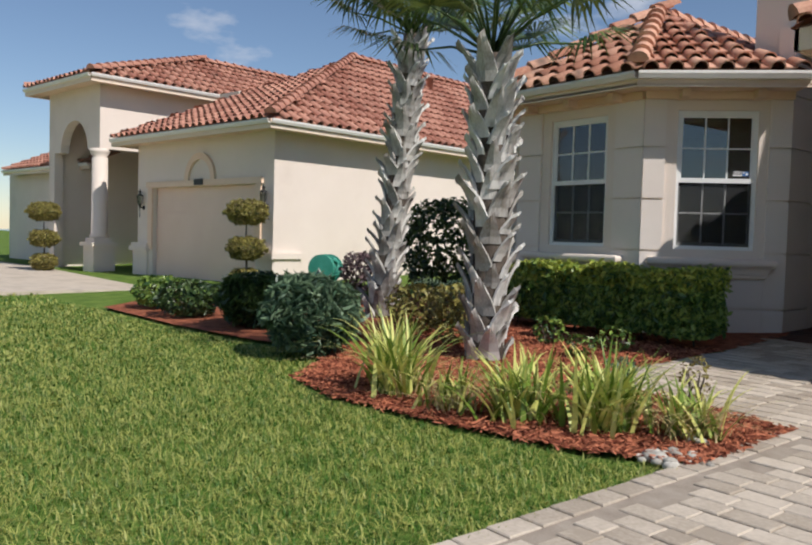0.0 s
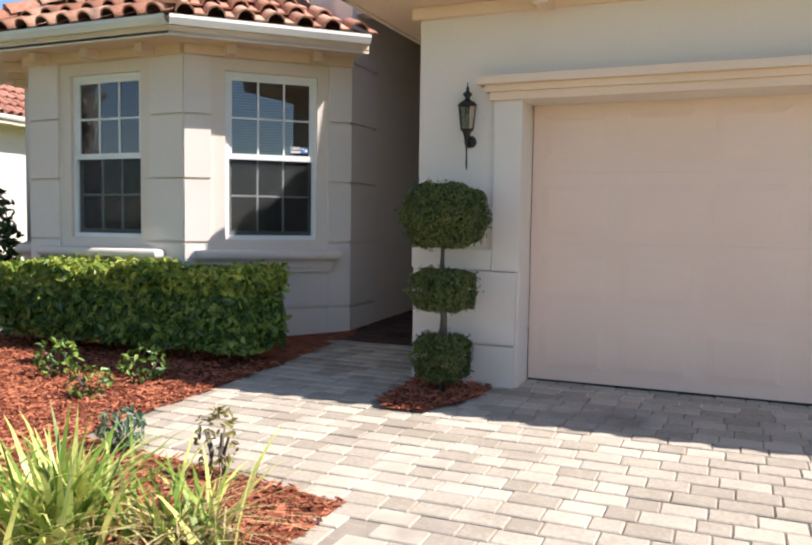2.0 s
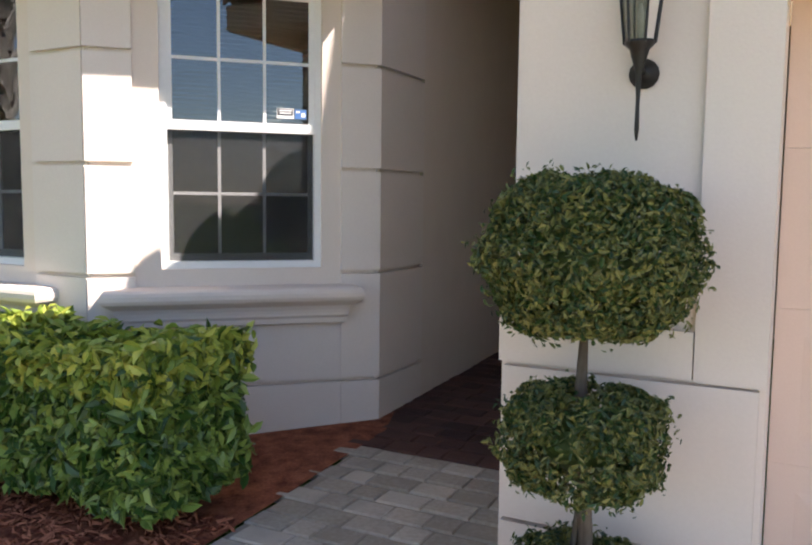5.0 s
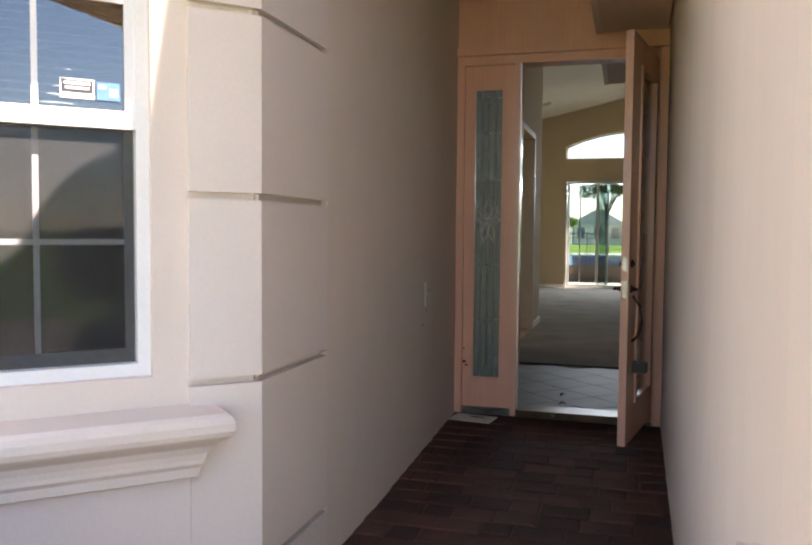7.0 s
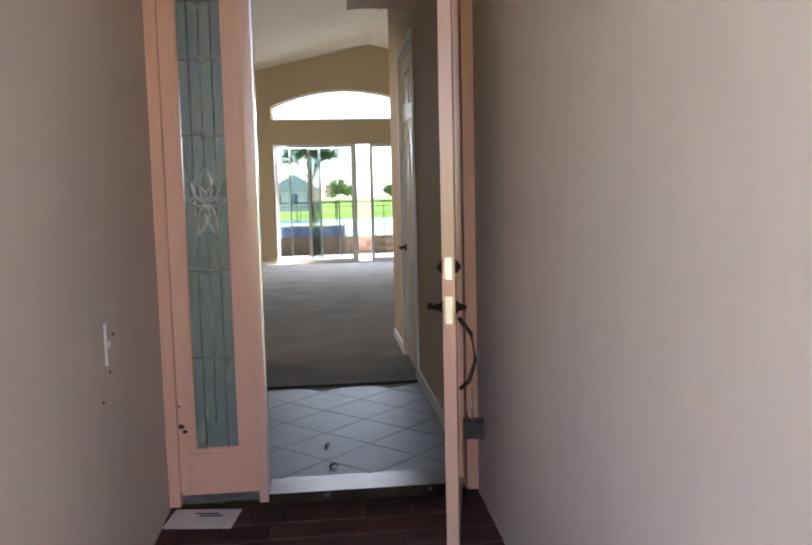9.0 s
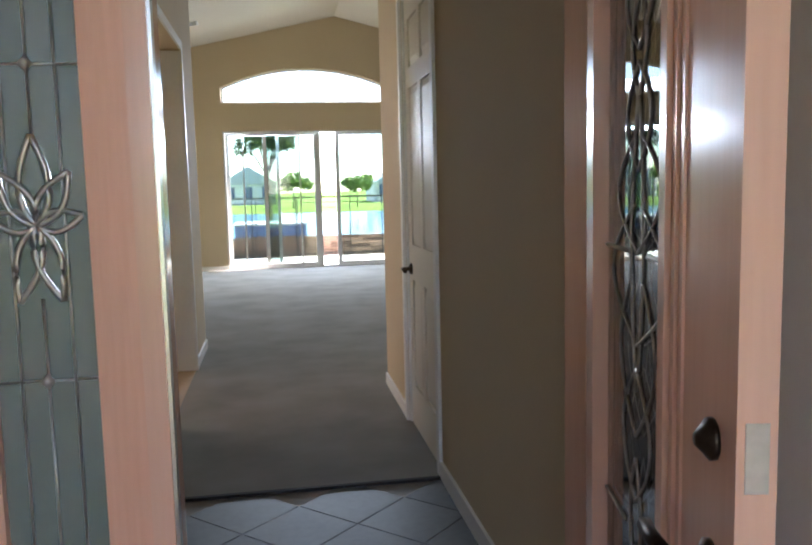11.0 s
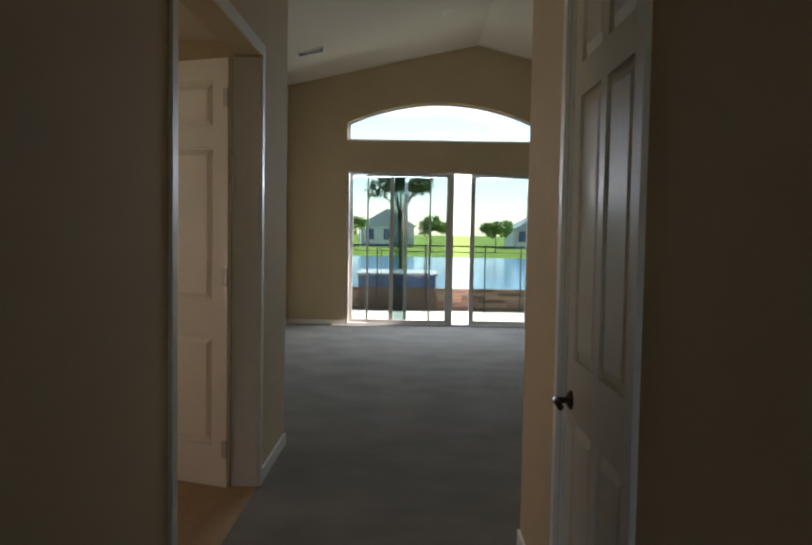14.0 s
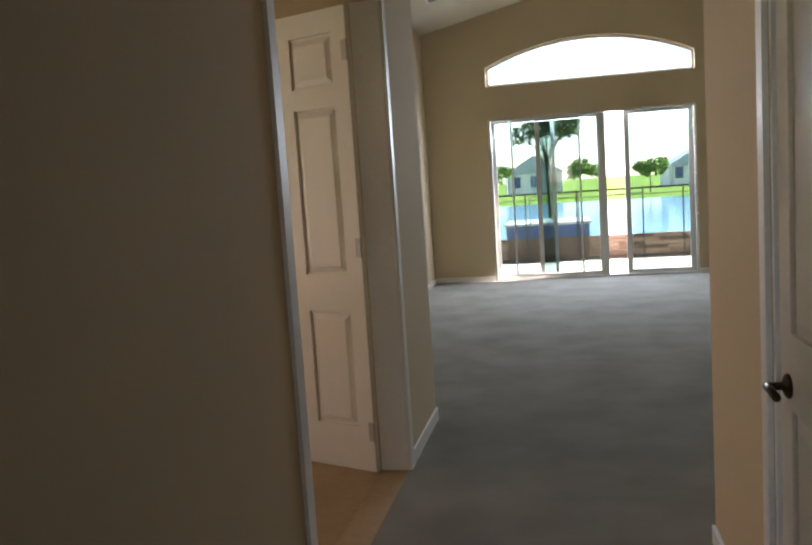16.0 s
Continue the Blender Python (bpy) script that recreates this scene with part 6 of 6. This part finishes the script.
for y_, z_ in ((-0.80, 0.90), (-0.955, 0.70), (-0.86, 0.78)):
    fleck = bmesh.new()
    lathe(fleck, [(0.004, 0.0), (0.007, 0.002), (0.003, 0.005)], 8, pose(-0.449, y_, z_, 0, 90))
    tagged(new("screw_head", mesh_of("screw_head", fleck, M["bronze"])), "rusty screw head in the passage wall", "screw", "old screws by the doorbell")
mw = facets["right"][0] @ pose(SPANS["right"][0], 0.084, WIN_Z0 + 0.88)
sign = thing("alarm_sticker", "black and white alarm sticker on the window pane", "sticker", m=mw)
part("border", boxes((0.66, 0.76, 0, 0.0012, 0.0, 0.06)), M["white"], sign)
part("field", boxes((0.665, 0.755, -0.001, 0, 0.018, 0.056)), M["ink"], sign, "black printed field")
part("text_bar", boxes((0.672, 0.748, -0.002, -0.001, 0.042, 0.05), (0.676, 0.744, -0.002, -0.001, 0.028, 0.035)), M["white"], sign)
sign2 = thing("alarm_sticker", "small blue and white sticker on the window pane", "sticker", m=mw)
part("field", boxes((0.766, 0.835, 0, 0.0012, 0.0, 0.055)), M["blue_ink"], sign2)
part("text_bar", boxes((0.772, 0.795, -0.001, 0, 0.036, 0.046), (0.805, 0.828, -0.001, 0, 0.012, 0.036)), M["white"], sign2)

# foyer tiles laid on the diagonal
TS = 0.335
bm = bmesh.new()
box(bm, -TS / 2 + 0.003, TS / 2 - 0.003, -TS / 2 + 0.003, TS / 2 - 0.003, -0.01, 0.002)
tile_me = mesh_of("floor_tile", bm, M["floor_tile"], bevel=0.0025)
foyer = bpy.data.objects["floor_foyer"]
for i in range(-10, 12):
    for j in range(-10, 12):
        x, y = 0.5 + (i - j) * TS * 0.7071, 0.87 + (i + j) * TS * 0.7071
        if LX - 0.2 < x < RX + 0.2 and 0.12 < y < 2.03:
            o = new("floor_tile", tile_me)
            o.parent = foyer
            o.matrix_local = pose(x, y, -0.004, 0, 0, 45)
for x_, y_, a_ in ((0.30, 0.30, 20), (0.27, 0.62, 70)):
    bm = bmesh.new()
    tube(bm, [(-0.022, 0, 0.003), (-0.008, 0.006, 0.010), (0.012, 0.002, 0.012), (0.024, -0.006, 0.004)], 0.006, 6, 0.003)
    tagged(new("dry_leaf", mesh_of("dry_leaf", bm, M["rubber"], True)), "dark curled dry leaf scrap on the tile floor", "leaf", "scraps on the tiles").matrix_world = pose(x_, y_, -0.002, 0, 0, a_)
structure("carpet_strip", boxes((LX, RX, 1.985, 2.005, -0.01, 0.0105)), M["rubber"], "thin metal strip between tile and carpet", "trim", bevel=0.004)
structure("sill_inside", boxes((-0.4, 0.96, 0.13, 0.34, -0.05, -0.009)), M["grout"], "tile edge behind the threshold", "floor")


# ---- the next house ----
nb = thing("house", "cream stucco house next door with red tile roofs", "house", m=pose(-10.4, -4.42, 0, 0, 0, 9))
NZ, NE = -0.55, 3.05


def npart(name, bm, key, parent=nb, label="", bevel=0.0, smooth=False):
    return part(name, bm, M[key], parent, label, smooth, bevel)


bm = bmesh.new()
wall_with_holes(bm, 5.6, NE - NZ, 0.25, [(0.75, 5.0, 0.0, 2.42)])
bmesh.ops.transform(bm, matrix=pose(-5.6, 0, NZ), verts=bm.verts)
npart("garage_wall", bm, "stucco")
npart("side_wall", boxes((-0.25, 0, 0.25, 14, NZ, NE)), "stucco")
npart("porch_wall", boxes((-5.6, -5.35, 0.25, 6, NZ, NE)), "stucco")
npart("porch_back", boxes((-10.0, -5.6, 3.0, 3.25, NZ, 4.8)), "stucco")
gd = npart("garage_door", boxes((-4.85, -0.6, 0.12, 0.16, NZ, NZ + 2.42)), "garage", label="pale sectional garage door")
for k in range(4):
    npart("door_section", boxes((-4.84, -0.61, 0.105, 0.121, NZ + k * 0.605 + 0.012, NZ + (k + 1) * 0.605 - 0.012)), "garage", gd, bevel=0.008)
npart("door_trim", boxes((-5.05, -4.85, -0.04, 0, NZ + 0.9, NZ + 2.42), (-0.6, -0.4, -0.04, 0, NZ + 0.9, NZ + 2.42), (-5.1, -0.35, -0.06, 0, NZ + 2.421, NZ + 2.56)), "trim", bevel=0.01)
bm = bmesh.new()
ring = [(-2.72 + 0.62 * math.cos(a), NZ + 2.56 + 0.62 * math.sin(a)) for a in np.linspace(0, math.pi, 15)]
rin = [(-2.72 + 0.47 * math.cos(a), NZ + 2.56 + 0.47 * math.sin(a)) for a in np.linspace(0, math.pi, 15)]
for k in range(14):
    a, b, c, d = ring[k], ring[k + 1], rin[k + 1], rin[k]
    lo = [bm.verts.new((x, -0.06, z)) for x, z in (a, b, c, d)]
    hi = [bm.verts.new((x, 0.0, z)) for x, z in (a, b, c, d)]
    bm.faces.new(lo)
    for i in range(4):
        bm.faces.new((lo[i], hi[i], hi[(i + 1) % 4], lo[(i + 1) % 4]))
npart("arch_moulding", bm, "trim")
npart("number_plate", boxes((-2.9, -2.54, -0.08, -0.061, NZ + 2.44, NZ + 2.58)), "iron", label="dark house number plaque")
for x0, x1 in ((-5.75, -5.05), (-0.45, 0.06)):
    for o, z0, z1 in ((0.05, 0, 0.85), (0.12, 0.85, 0.97), (0.08, 0.97, 1.05)):
        npart("plinth", boxes((x0 - o + 0.05, x1 + o - 0.05, -o, -0.001, NZ + z0, NZ + z1 - 0.001)), "stucco", bevel=0.015)
npart("plinth", boxes((0.0005, 0.10, -0.1, 0.75, NZ + 0.85, NZ + 0.97), (0.0005, 0.05, -0.05, 0.7, NZ, NZ + 0.85)), "stucco", bevel=0.015)
# porch tower and column
TZ = 4.75
npart("tower_wall", boxes((-10.25, -7.35, -0.3, -0.05, 3.85, TZ), (-7.35, -7.1, -0.3, 6.0, 2.95, TZ), (-10.25, -10.0, -0.05, 6.0, NZ, TZ), (-10.25, -9.9, -0.3, -0.05, NZ, 3.85)), "stucco")
bm = bmesh.new()
for k in range(12):
    a0, a1 = math.pi * k / 12, math.pi * (k + 1) / 12
    q = [(-8.65 + 0.85 * math.cos(a), 2.95 + 0.85 * math.sin(a)) for a in (a0, a1)]
    lo = [bm.verts.new((x, -0.3, z)) for x, z in (q[0], q[1], (q[1][0], 3.85), (q[0][0], 3.85))]
    hi = [bm.verts.new((x, -0.05, z)) for x, z in (q[0], q[1], (q[1][0], 3.85), (q[0][0], 3.85))]
    bm.faces.new(lo[::-1])
    bm.faces.new(hi)
    for i in range(4):
        bm.faces.new((lo[i], lo[(i + 1) % 4], hi[(i + 1) % 4], hi[i]))
npart("porch_arch", bm, "stucco")
npart("arch_side", boxes((-9.9, -9.5, -0.3, -0.05, 2.95, 3.85), (-7.8, -7.35, -0.3, -0.05, 2.95, 3.85)), "stucco")
col = bmesh.new()
lathe(col, [(0.24, NZ + 1.12), (0.25, NZ + 1.18), (0.21, NZ + 1.24), (0.205, 2.7), (0.18, 2.75), (0.25, 2.85), (0.27, 2.95)], 18, pose(-7.35, -0.17, 0))
npart("column", col, "stucco", smooth=True)
npart("column_base", boxes((-7.65, -7.05, -0.47, 0.13, NZ, NZ + 0.9), (-7.72, -6.98, -0.54, 0.2, NZ + 0.9, NZ + 1.0), (-7.61, -7.09, -0.43, 0.09, NZ + 1.0, NZ + 1.12)), "stucco", bevel=0.02)
npart("wing_wall", boxes((-16.5, -10.25, 0.9, 1.15, NZ, 2.7)), "stucco")
nroof = thing("house_roof", "hipped red clay tile roofs of the next house", "roof", m=nb.matrix_world.copy())
tagged(nroof, kind="structure")


def nslope(pts):
    slope(nroof, pts, "tile_far", False)


RZ = NE + 0.05
pk_ = (-3.3, 5.2, 5.75)
nslope([(-6.05, -0.5, RZ), (0.5, -0.5, RZ), pk_])
nslope([(0.5, -0.5, RZ), (0.5, 14.0, RZ), (-3.3, 14.0, 5.75), pk_])
nslope([(-6.05, 14, RZ), (-6.05, -0.5, RZ), pk_, (-3.3, 14, 5.75)])
hip_caps(nroof, (0.5, -0.5, RZ + 0.06), (pk_[0], pk_[1], pk_[2] + 0.08), M["tile_far"])
hip_caps(nroof, (pk_[0], pk_[1], pk_[2] + 0.06), (-3.3, 14, 5.81), M["tile_far"])
eave_band(nroof, [(-6.05, 3.0), (-6.05, -0.5), (0.5, -0.5), (0.5, 14)], RZ - 0.01, h=0.18)
part("soffit", boxes((-6.0, 0.46, -0.46, 0.0, NE - 0.1, NE - 0.08), (0.0, 0.46, 0.0, 14, NE - 0.1, NE - 0.08)), M["trim"], nroof)
T2 = TZ + 0.05
tp = (-8.7, 3.6, 6.1)
nslope([(-10.75, -0.8, T2), (-6.6, -0.8, T2), tp])
nslope([(-6.6, -0.8, T2), (-6.6, 9.0, T2), (-8.7, 9.0, 6.1), tp])
nslope([(-10.75, 9.0, T2), (-10.75, -0.8, T2), tp, (-8.7, 9.0, 6.1)])
hip_caps(nroof, (-6.6, -0.8, T2 + 0.05), (tp[0], tp[1], tp[2] + 0.08), M["tile_far"])
hip_caps(nroof, (-10.75, -0.8, T2 + 0.05), (tp[0], tp[1], tp[2] + 0.08), M["tile_far"])
hip_caps(nroof, (tp[0], tp[1], tp[2] + 0.06), (-8.7, 9.0, 6.16), M["tile_far"])
eave_band(nroof, [(-10.75, 6.0), (-10.75, -0.8), (-6.6, -0.8), (-6.6, 9.0)], T2 - 0.01, h=0.2)
part("soffit", boxes((-10.71, -6.64, -0.76, -0.3, TZ - 0.1, TZ - 0.08), (-7.1, -6.64, -0.3, 9.0, TZ - 0.1, TZ - 0.08)), M["trim"], nroof)
nslope([(-16.0, 0.5, 2.75), (-9.45, 0.5, 2.75), (-9.45, 4.0, 4.3), (-16.0, 4.0, 4.3)])
eave_band(nroof, [(-16.0, 0.5), (-9.45, 0.5)], 2.74, h=0.18)
bm = bmesh.new()
lathe(bm, [(0.09, 0), (0.09, 0.5), (0.12, 0.5), (0.12, 0.58), (0.05, 0.62)], 10, pose(-2.4, 7.5, 5.0))
part("vent_pipe", bm, M["tile_far"], nroof, "terracotta coloured roof vent", smooth=True)

nm = nb.matrix_world
for x in (-5.3, -0.2):
    wall_lantern(nm @ pose(x, -0.002, 1.15), "black iron lantern on the garage wall of the next house")
for x, y in ((0.05, -0.7), (-8.4, -1.2)):
    w = nm @ Vector((x, y, 0))
    topiary(w.x, w.y, -0.5, [((0.40, 0.40, 0.25), 1.74, 2600, 0.1), ((0.36, 0.36, 0.23), 1.02, 2400, 0.1), ((0.32, 0.32, 0.22), 0.40, 2000, 0.1)], "three tier clipped topiary before the next house", 1, "dry_shrub", 0.034)

# drive of the next house
bm = bmesh.new()
w = [nm @ Vector(v) for v in ((-9.0, -0.4, 0), (-0.9, -0.4, 0), (-1.5, -3.4, 0), (-2.6, -9.0, 0), (-14.0, -9.0, 0), (-14, -0.4, 0))]
prism(bm, [(v.x, v.y) for v in w[::-1]][::-1], -0.6, -0.345)
tagged(structure("driveway", bm, M["paver_rest"], "tan paved drive of the next house", "driveway"), category="driveway")


def hose_reel(m):
    """Green hose coiled on a pale reel cart."""
    root = thing("hose_reel", "green garden hose coiled on a pale reel cart", "hose reel", m=m)
    r = np.random.default_rng(5)
    bm = bmesh.new()
    pts = []
    for k in range(150):
        a = k * 0.42
        rad = 0.20 + 0.055 * math.sin(k * 0.31) + 0.03 * r.uniform(-1, 1)
        pts.append((rad * math.cos(a), -0.14 + 0.28 * ((k * 0.13) % 1.0), 0.52 + rad * math.sin(a)))
    tube(bm, pts, 0.022, 6)
    part("hose", bm, M["green_plastic"], root, "green rubber hose", smooth=True)
    for y in (-0.19, 0.19):
        bm = bmesh.new()
        lathe(bm, [(0.03, -0.012), (0.27, -0.012), (0.27, 0.012), (0.03, 0.012)], 20, pose(0, y, 0.52, 90))
        part("flange", bm, M["green_plastic"], root)
        bm = bmesh.new()
        tube(bm, [(-0.25, y * 1.15, 0.02), (-0.03, y * 1.15, 0.52), (0.22, y * 1.15, 0.02)], 0.018, 6)
        tube(bm, [(-0.25, y * 1.15, 0.03), (0.24, y * 1.15, 0.03)], 0.018, 6)
        part("stand", bm, M["beige_plastic"], root, smooth=True)
    bm = bmesh.new()
    tube(bm, [(0, 0.2, 0.52), (0, 0.30, 0.52), (0.1, 0.31, 0.58)], 0.012, 6)
    part("crank", bm, M["beige_plastic"], root)


hose_reel(pose(-8.7, -4.2, -0.33, 0, 0, 30))

# window of the side room
side_win = thing("window_5", "white framed window of the side room", "window")
tagged(side_win, kind="structure")
part("window_frame", boxes((-5.0, -4.93, 3.2, 3.26, 0.7, 2.3), (-5.0, -4.93, 4.94, 5.0, 0.7, 2.3), (-5.0, -4.93, 3.26, 4.94, 0.7, 0.76), (-5.0, -4.93, 3.26, 4.94, 2.24, 2.3), (-5.0, -4.93, 4.07, 4.13, 0.76, 2.24)), M["white"], side_win)
day = new("side_room_daylight", bpy.data.lights.new("side_room_daylight", "AREA"))
day.data.shape, day.data.size, day.data.size_y, day.data.energy, day.data.color = "RECTANGLE", 1.6, 1.4, 2.0, (1.0, 0.93, 0.82)
day.matrix_world = look((-4.9, 4.1, 1.5), (-2.0, 4.1, 1.3))

# ---- back garden, lake and far shore ----
structure("patio", boxes((-4.5, 7.5, BY + T, 15.15, -0.5, -0.02)), M["patio"], "pale sunlit patio slab behind the sliding door", "patio")
stone_wall = thing("stone_wall", "low brown ledge stone wall beyond the patio", "stone wall")
part("core", boxes((-5.0, 7.0, 15.22, 15.5, -0.3, 0.40)), M["ledge"], stone_wall)
rr = np.random.default_rng(7)
stone_me = []
for L in (0.22, 0.34, 0.5):
    bm = bmesh.new()
    box(bm, 0, L - 0.01, -0.03, 0.04, 0.004, 0.066)
    stone_me.append((L, mesh_of("stone", bm, M["ledge"], bevel=0.008)))
for k in range(7):
    x = -3.0 - rr.uniform(0, 0.3)
    while x < 4.6:
        L, me = stone_me[int(rr.integers(0, 3))]
        o = new("stone", me)
        o.parent = stone_wall
        o.matrix_local = pose(x, 15.2 - rr.uniform(0, 0.03), -0.06 + k * 0.068)
        x += L
spa = thing("raised_spa", "raised spa box with dark blue tile band", "spa")
part("tile_band", boxes((-0.65, 0.84, 15.10, 16.6, 0.43, 0.66)), M["spa_tile"], spa, "dark blue glazed tile band", bevel=0.01)
part("coping", boxes((-0.69, 0.88, 15.06, 16.64, 0.661, 0.70)), M["screen_grey"], spa, "grey coping", bevel=0.012)
part("base", boxes((-0.63, 0.82, 15.12, 16.58, -0.3, 0.43)), M["ledge"], spa, "brown stone base")


def pool_fence():
    root = thing("pool_fence", "black mesh pool safety fence with thin posts", "fence")
    xs = [-2.4, -1.35, -0.28, 0.63, 1.77, 2.45, 3.4, 4.4]
    for x in xs:
        bm = bmesh.new()
        tube(bm, [(x, 15.0, -0.03), (x, 15.0, 1.27)], 0.012, 6)
        part("post", bm, M["iron"], root)
    bm = bmesh.new()
    for z, h in ((1.22, 0.03), (1.12, 0.012), (0.03, 0.03)):
        box(bm, xs[0], xs[-1], 14.998, 15.002, z, z + h)
    part("band", bm, M["iron"], root, "black fence webbing")
    bm = bmesh.new()
    tube(bm, [(0.66, 14.97, -0.02), (0.66, 14.97, 1.2), (-0.2, 14.97, 1.2), (-0.2, 14.97, -0.02)], 0.012, 6)
    part("gate_frame", bm, M["iron"], root, "black gate frame")


pool_fence()
structure("water", boxes((-300, 300, 24.5, 71.5, -1.3, -0.72)), M["water"], "calm blue lake behind the houses", "lake")


def far_house(x, y, w, d, h, seed):
    root = thing("far_house", "pale house with a gabled roof across the lake", "house", "houses across the lake", pose(x, y, ground_z(y) - 0.1))
    part("wall", boxes((-w / 2, w / 2, 0, d, 0, h)), M["far_wall"], root)
    bm = bmesh.new()
    sec = [(-w / 2 - 0.4, h), (w / 2 + 0.4, h), (0, h + w * 0.33)]
    a = [bm.verts.new((p, -0.4, z)) for p, z in sec]
    b = [bm.verts.new((p, d, z)) for p, z in sec]
    bm.faces.new(a)
    bm.faces.new(b[::-1])
    for i in range(3):
        bm.faces.new((a[i], b[i], b[(i + 1) % 3], a[(i + 1) % 3]))
    part("roof", bm, M["screen_grey"], root, "grey roof")
    for k in range(3):
        xx = -w * 0.32 + k * w * 0.32
        win = part("window", boxes((xx - 0.5, xx + 0.5, -0.04, 0.0, 0.9, 2.3)), M["screen_grey"], root)
        part("window_pane", boxes((xx - 0.42, xx + 0.42, -0.06, -0.041, 0.98, 2.22)), M["spa_tile"], win)
    part("screen_cage", boxes((-w / 2, -w / 2 + 0.1, -2.5, -0.05, 0, 2.6), (w / 2 - 0.1, w / 2, -2.5, -0.05, 0, 2.6), (-w / 2, w / 2, -2.55, -2.45, 2.55, 2.65), (-0.05, 0.05, -2.55, -2.45, 0, 2.55)), M["screen_grey"], root)


far_house(-3.0, 96, 6.6, 9, 2.6, 1)
far_house(15.5, 96, 6.0, 9, 2.3, 2)
far_house(-22.0, 88, 10.0, 9, 2.9, 3)
far_house(32.0, 88, 10.0, 9, 2.9, 4)


def tree(name, x, y, height, crown, n, size, key, label, seed, low=0.66):
    """Tree with a tapered trunk, limbs and a crown of leaf clumps with gaps."""
    r = np.random.default_rng(seed)
    root = thing(name, label, "tree", "", pose(x, y, ground_z(y) - 0.05))
    bm = bmesh.new()
    tube(bm, [(0, 0, 0), (0.05, 0, height * 0.35), (0, 0.04, height * 0.72)], 0.09 * height / 4, 8, 0.05 * height / 4)
    part("trunk", bm, M["bark"], root, smooth=True)
    cs, ns = [], []
    for k in range(9):
        a = k * 2.4
        tip = Vector((math.cos(a) * crown * r.uniform(0.35, 0.9), math.sin(a) * crown * r.uniform(0.35, 0.9), height * r.uniform(low, 1.0)))
        bm = bmesh.new()
        tube(bm, [(0, 0.04, height * 0.66), tip * 0.5 + Vector((0, 0, height * 0.36)), tip], 0.03, 6, 0.01)
        part("limb", bm, M["bark"], root, smooth=True)
        c, nn = blob_points(n // 9, (crown * 0.42, crown * 0.42, crown * 0.34), r, 0, 0.8)
        cs.append(c + np.array(tip))
        ns.append(nn)
    add_mesh("crown", leaf_mesh("crown", np.concatenate(cs), np.concatenate(ns), size, M[key], 0.5, 0.7, r), root)


tree("garden_tree", 0.0, 22.0, 3.75, 0.85, 2200, 0.06, "shrub", "slender young tree with a small high crown by the lake", 3, 0.88)
for k, (x, y, h, c) in enumerate(((-6.6, 79, 3.4, 1.8), (2.0, 79, 3.2, 1.7), (8.6, 79.5, 3.0, 1.6), (-14, 80, 4.2, 2.2), (18, 80, 4.0, 2.2), (-28, 82, 5.0, 3.0), (26, 82, 5.0, 3.0))):
    tree("shore_tree", x, y, h, c, 900, 0.22, "hedge", "round green tree on the far shore", 50 + k)
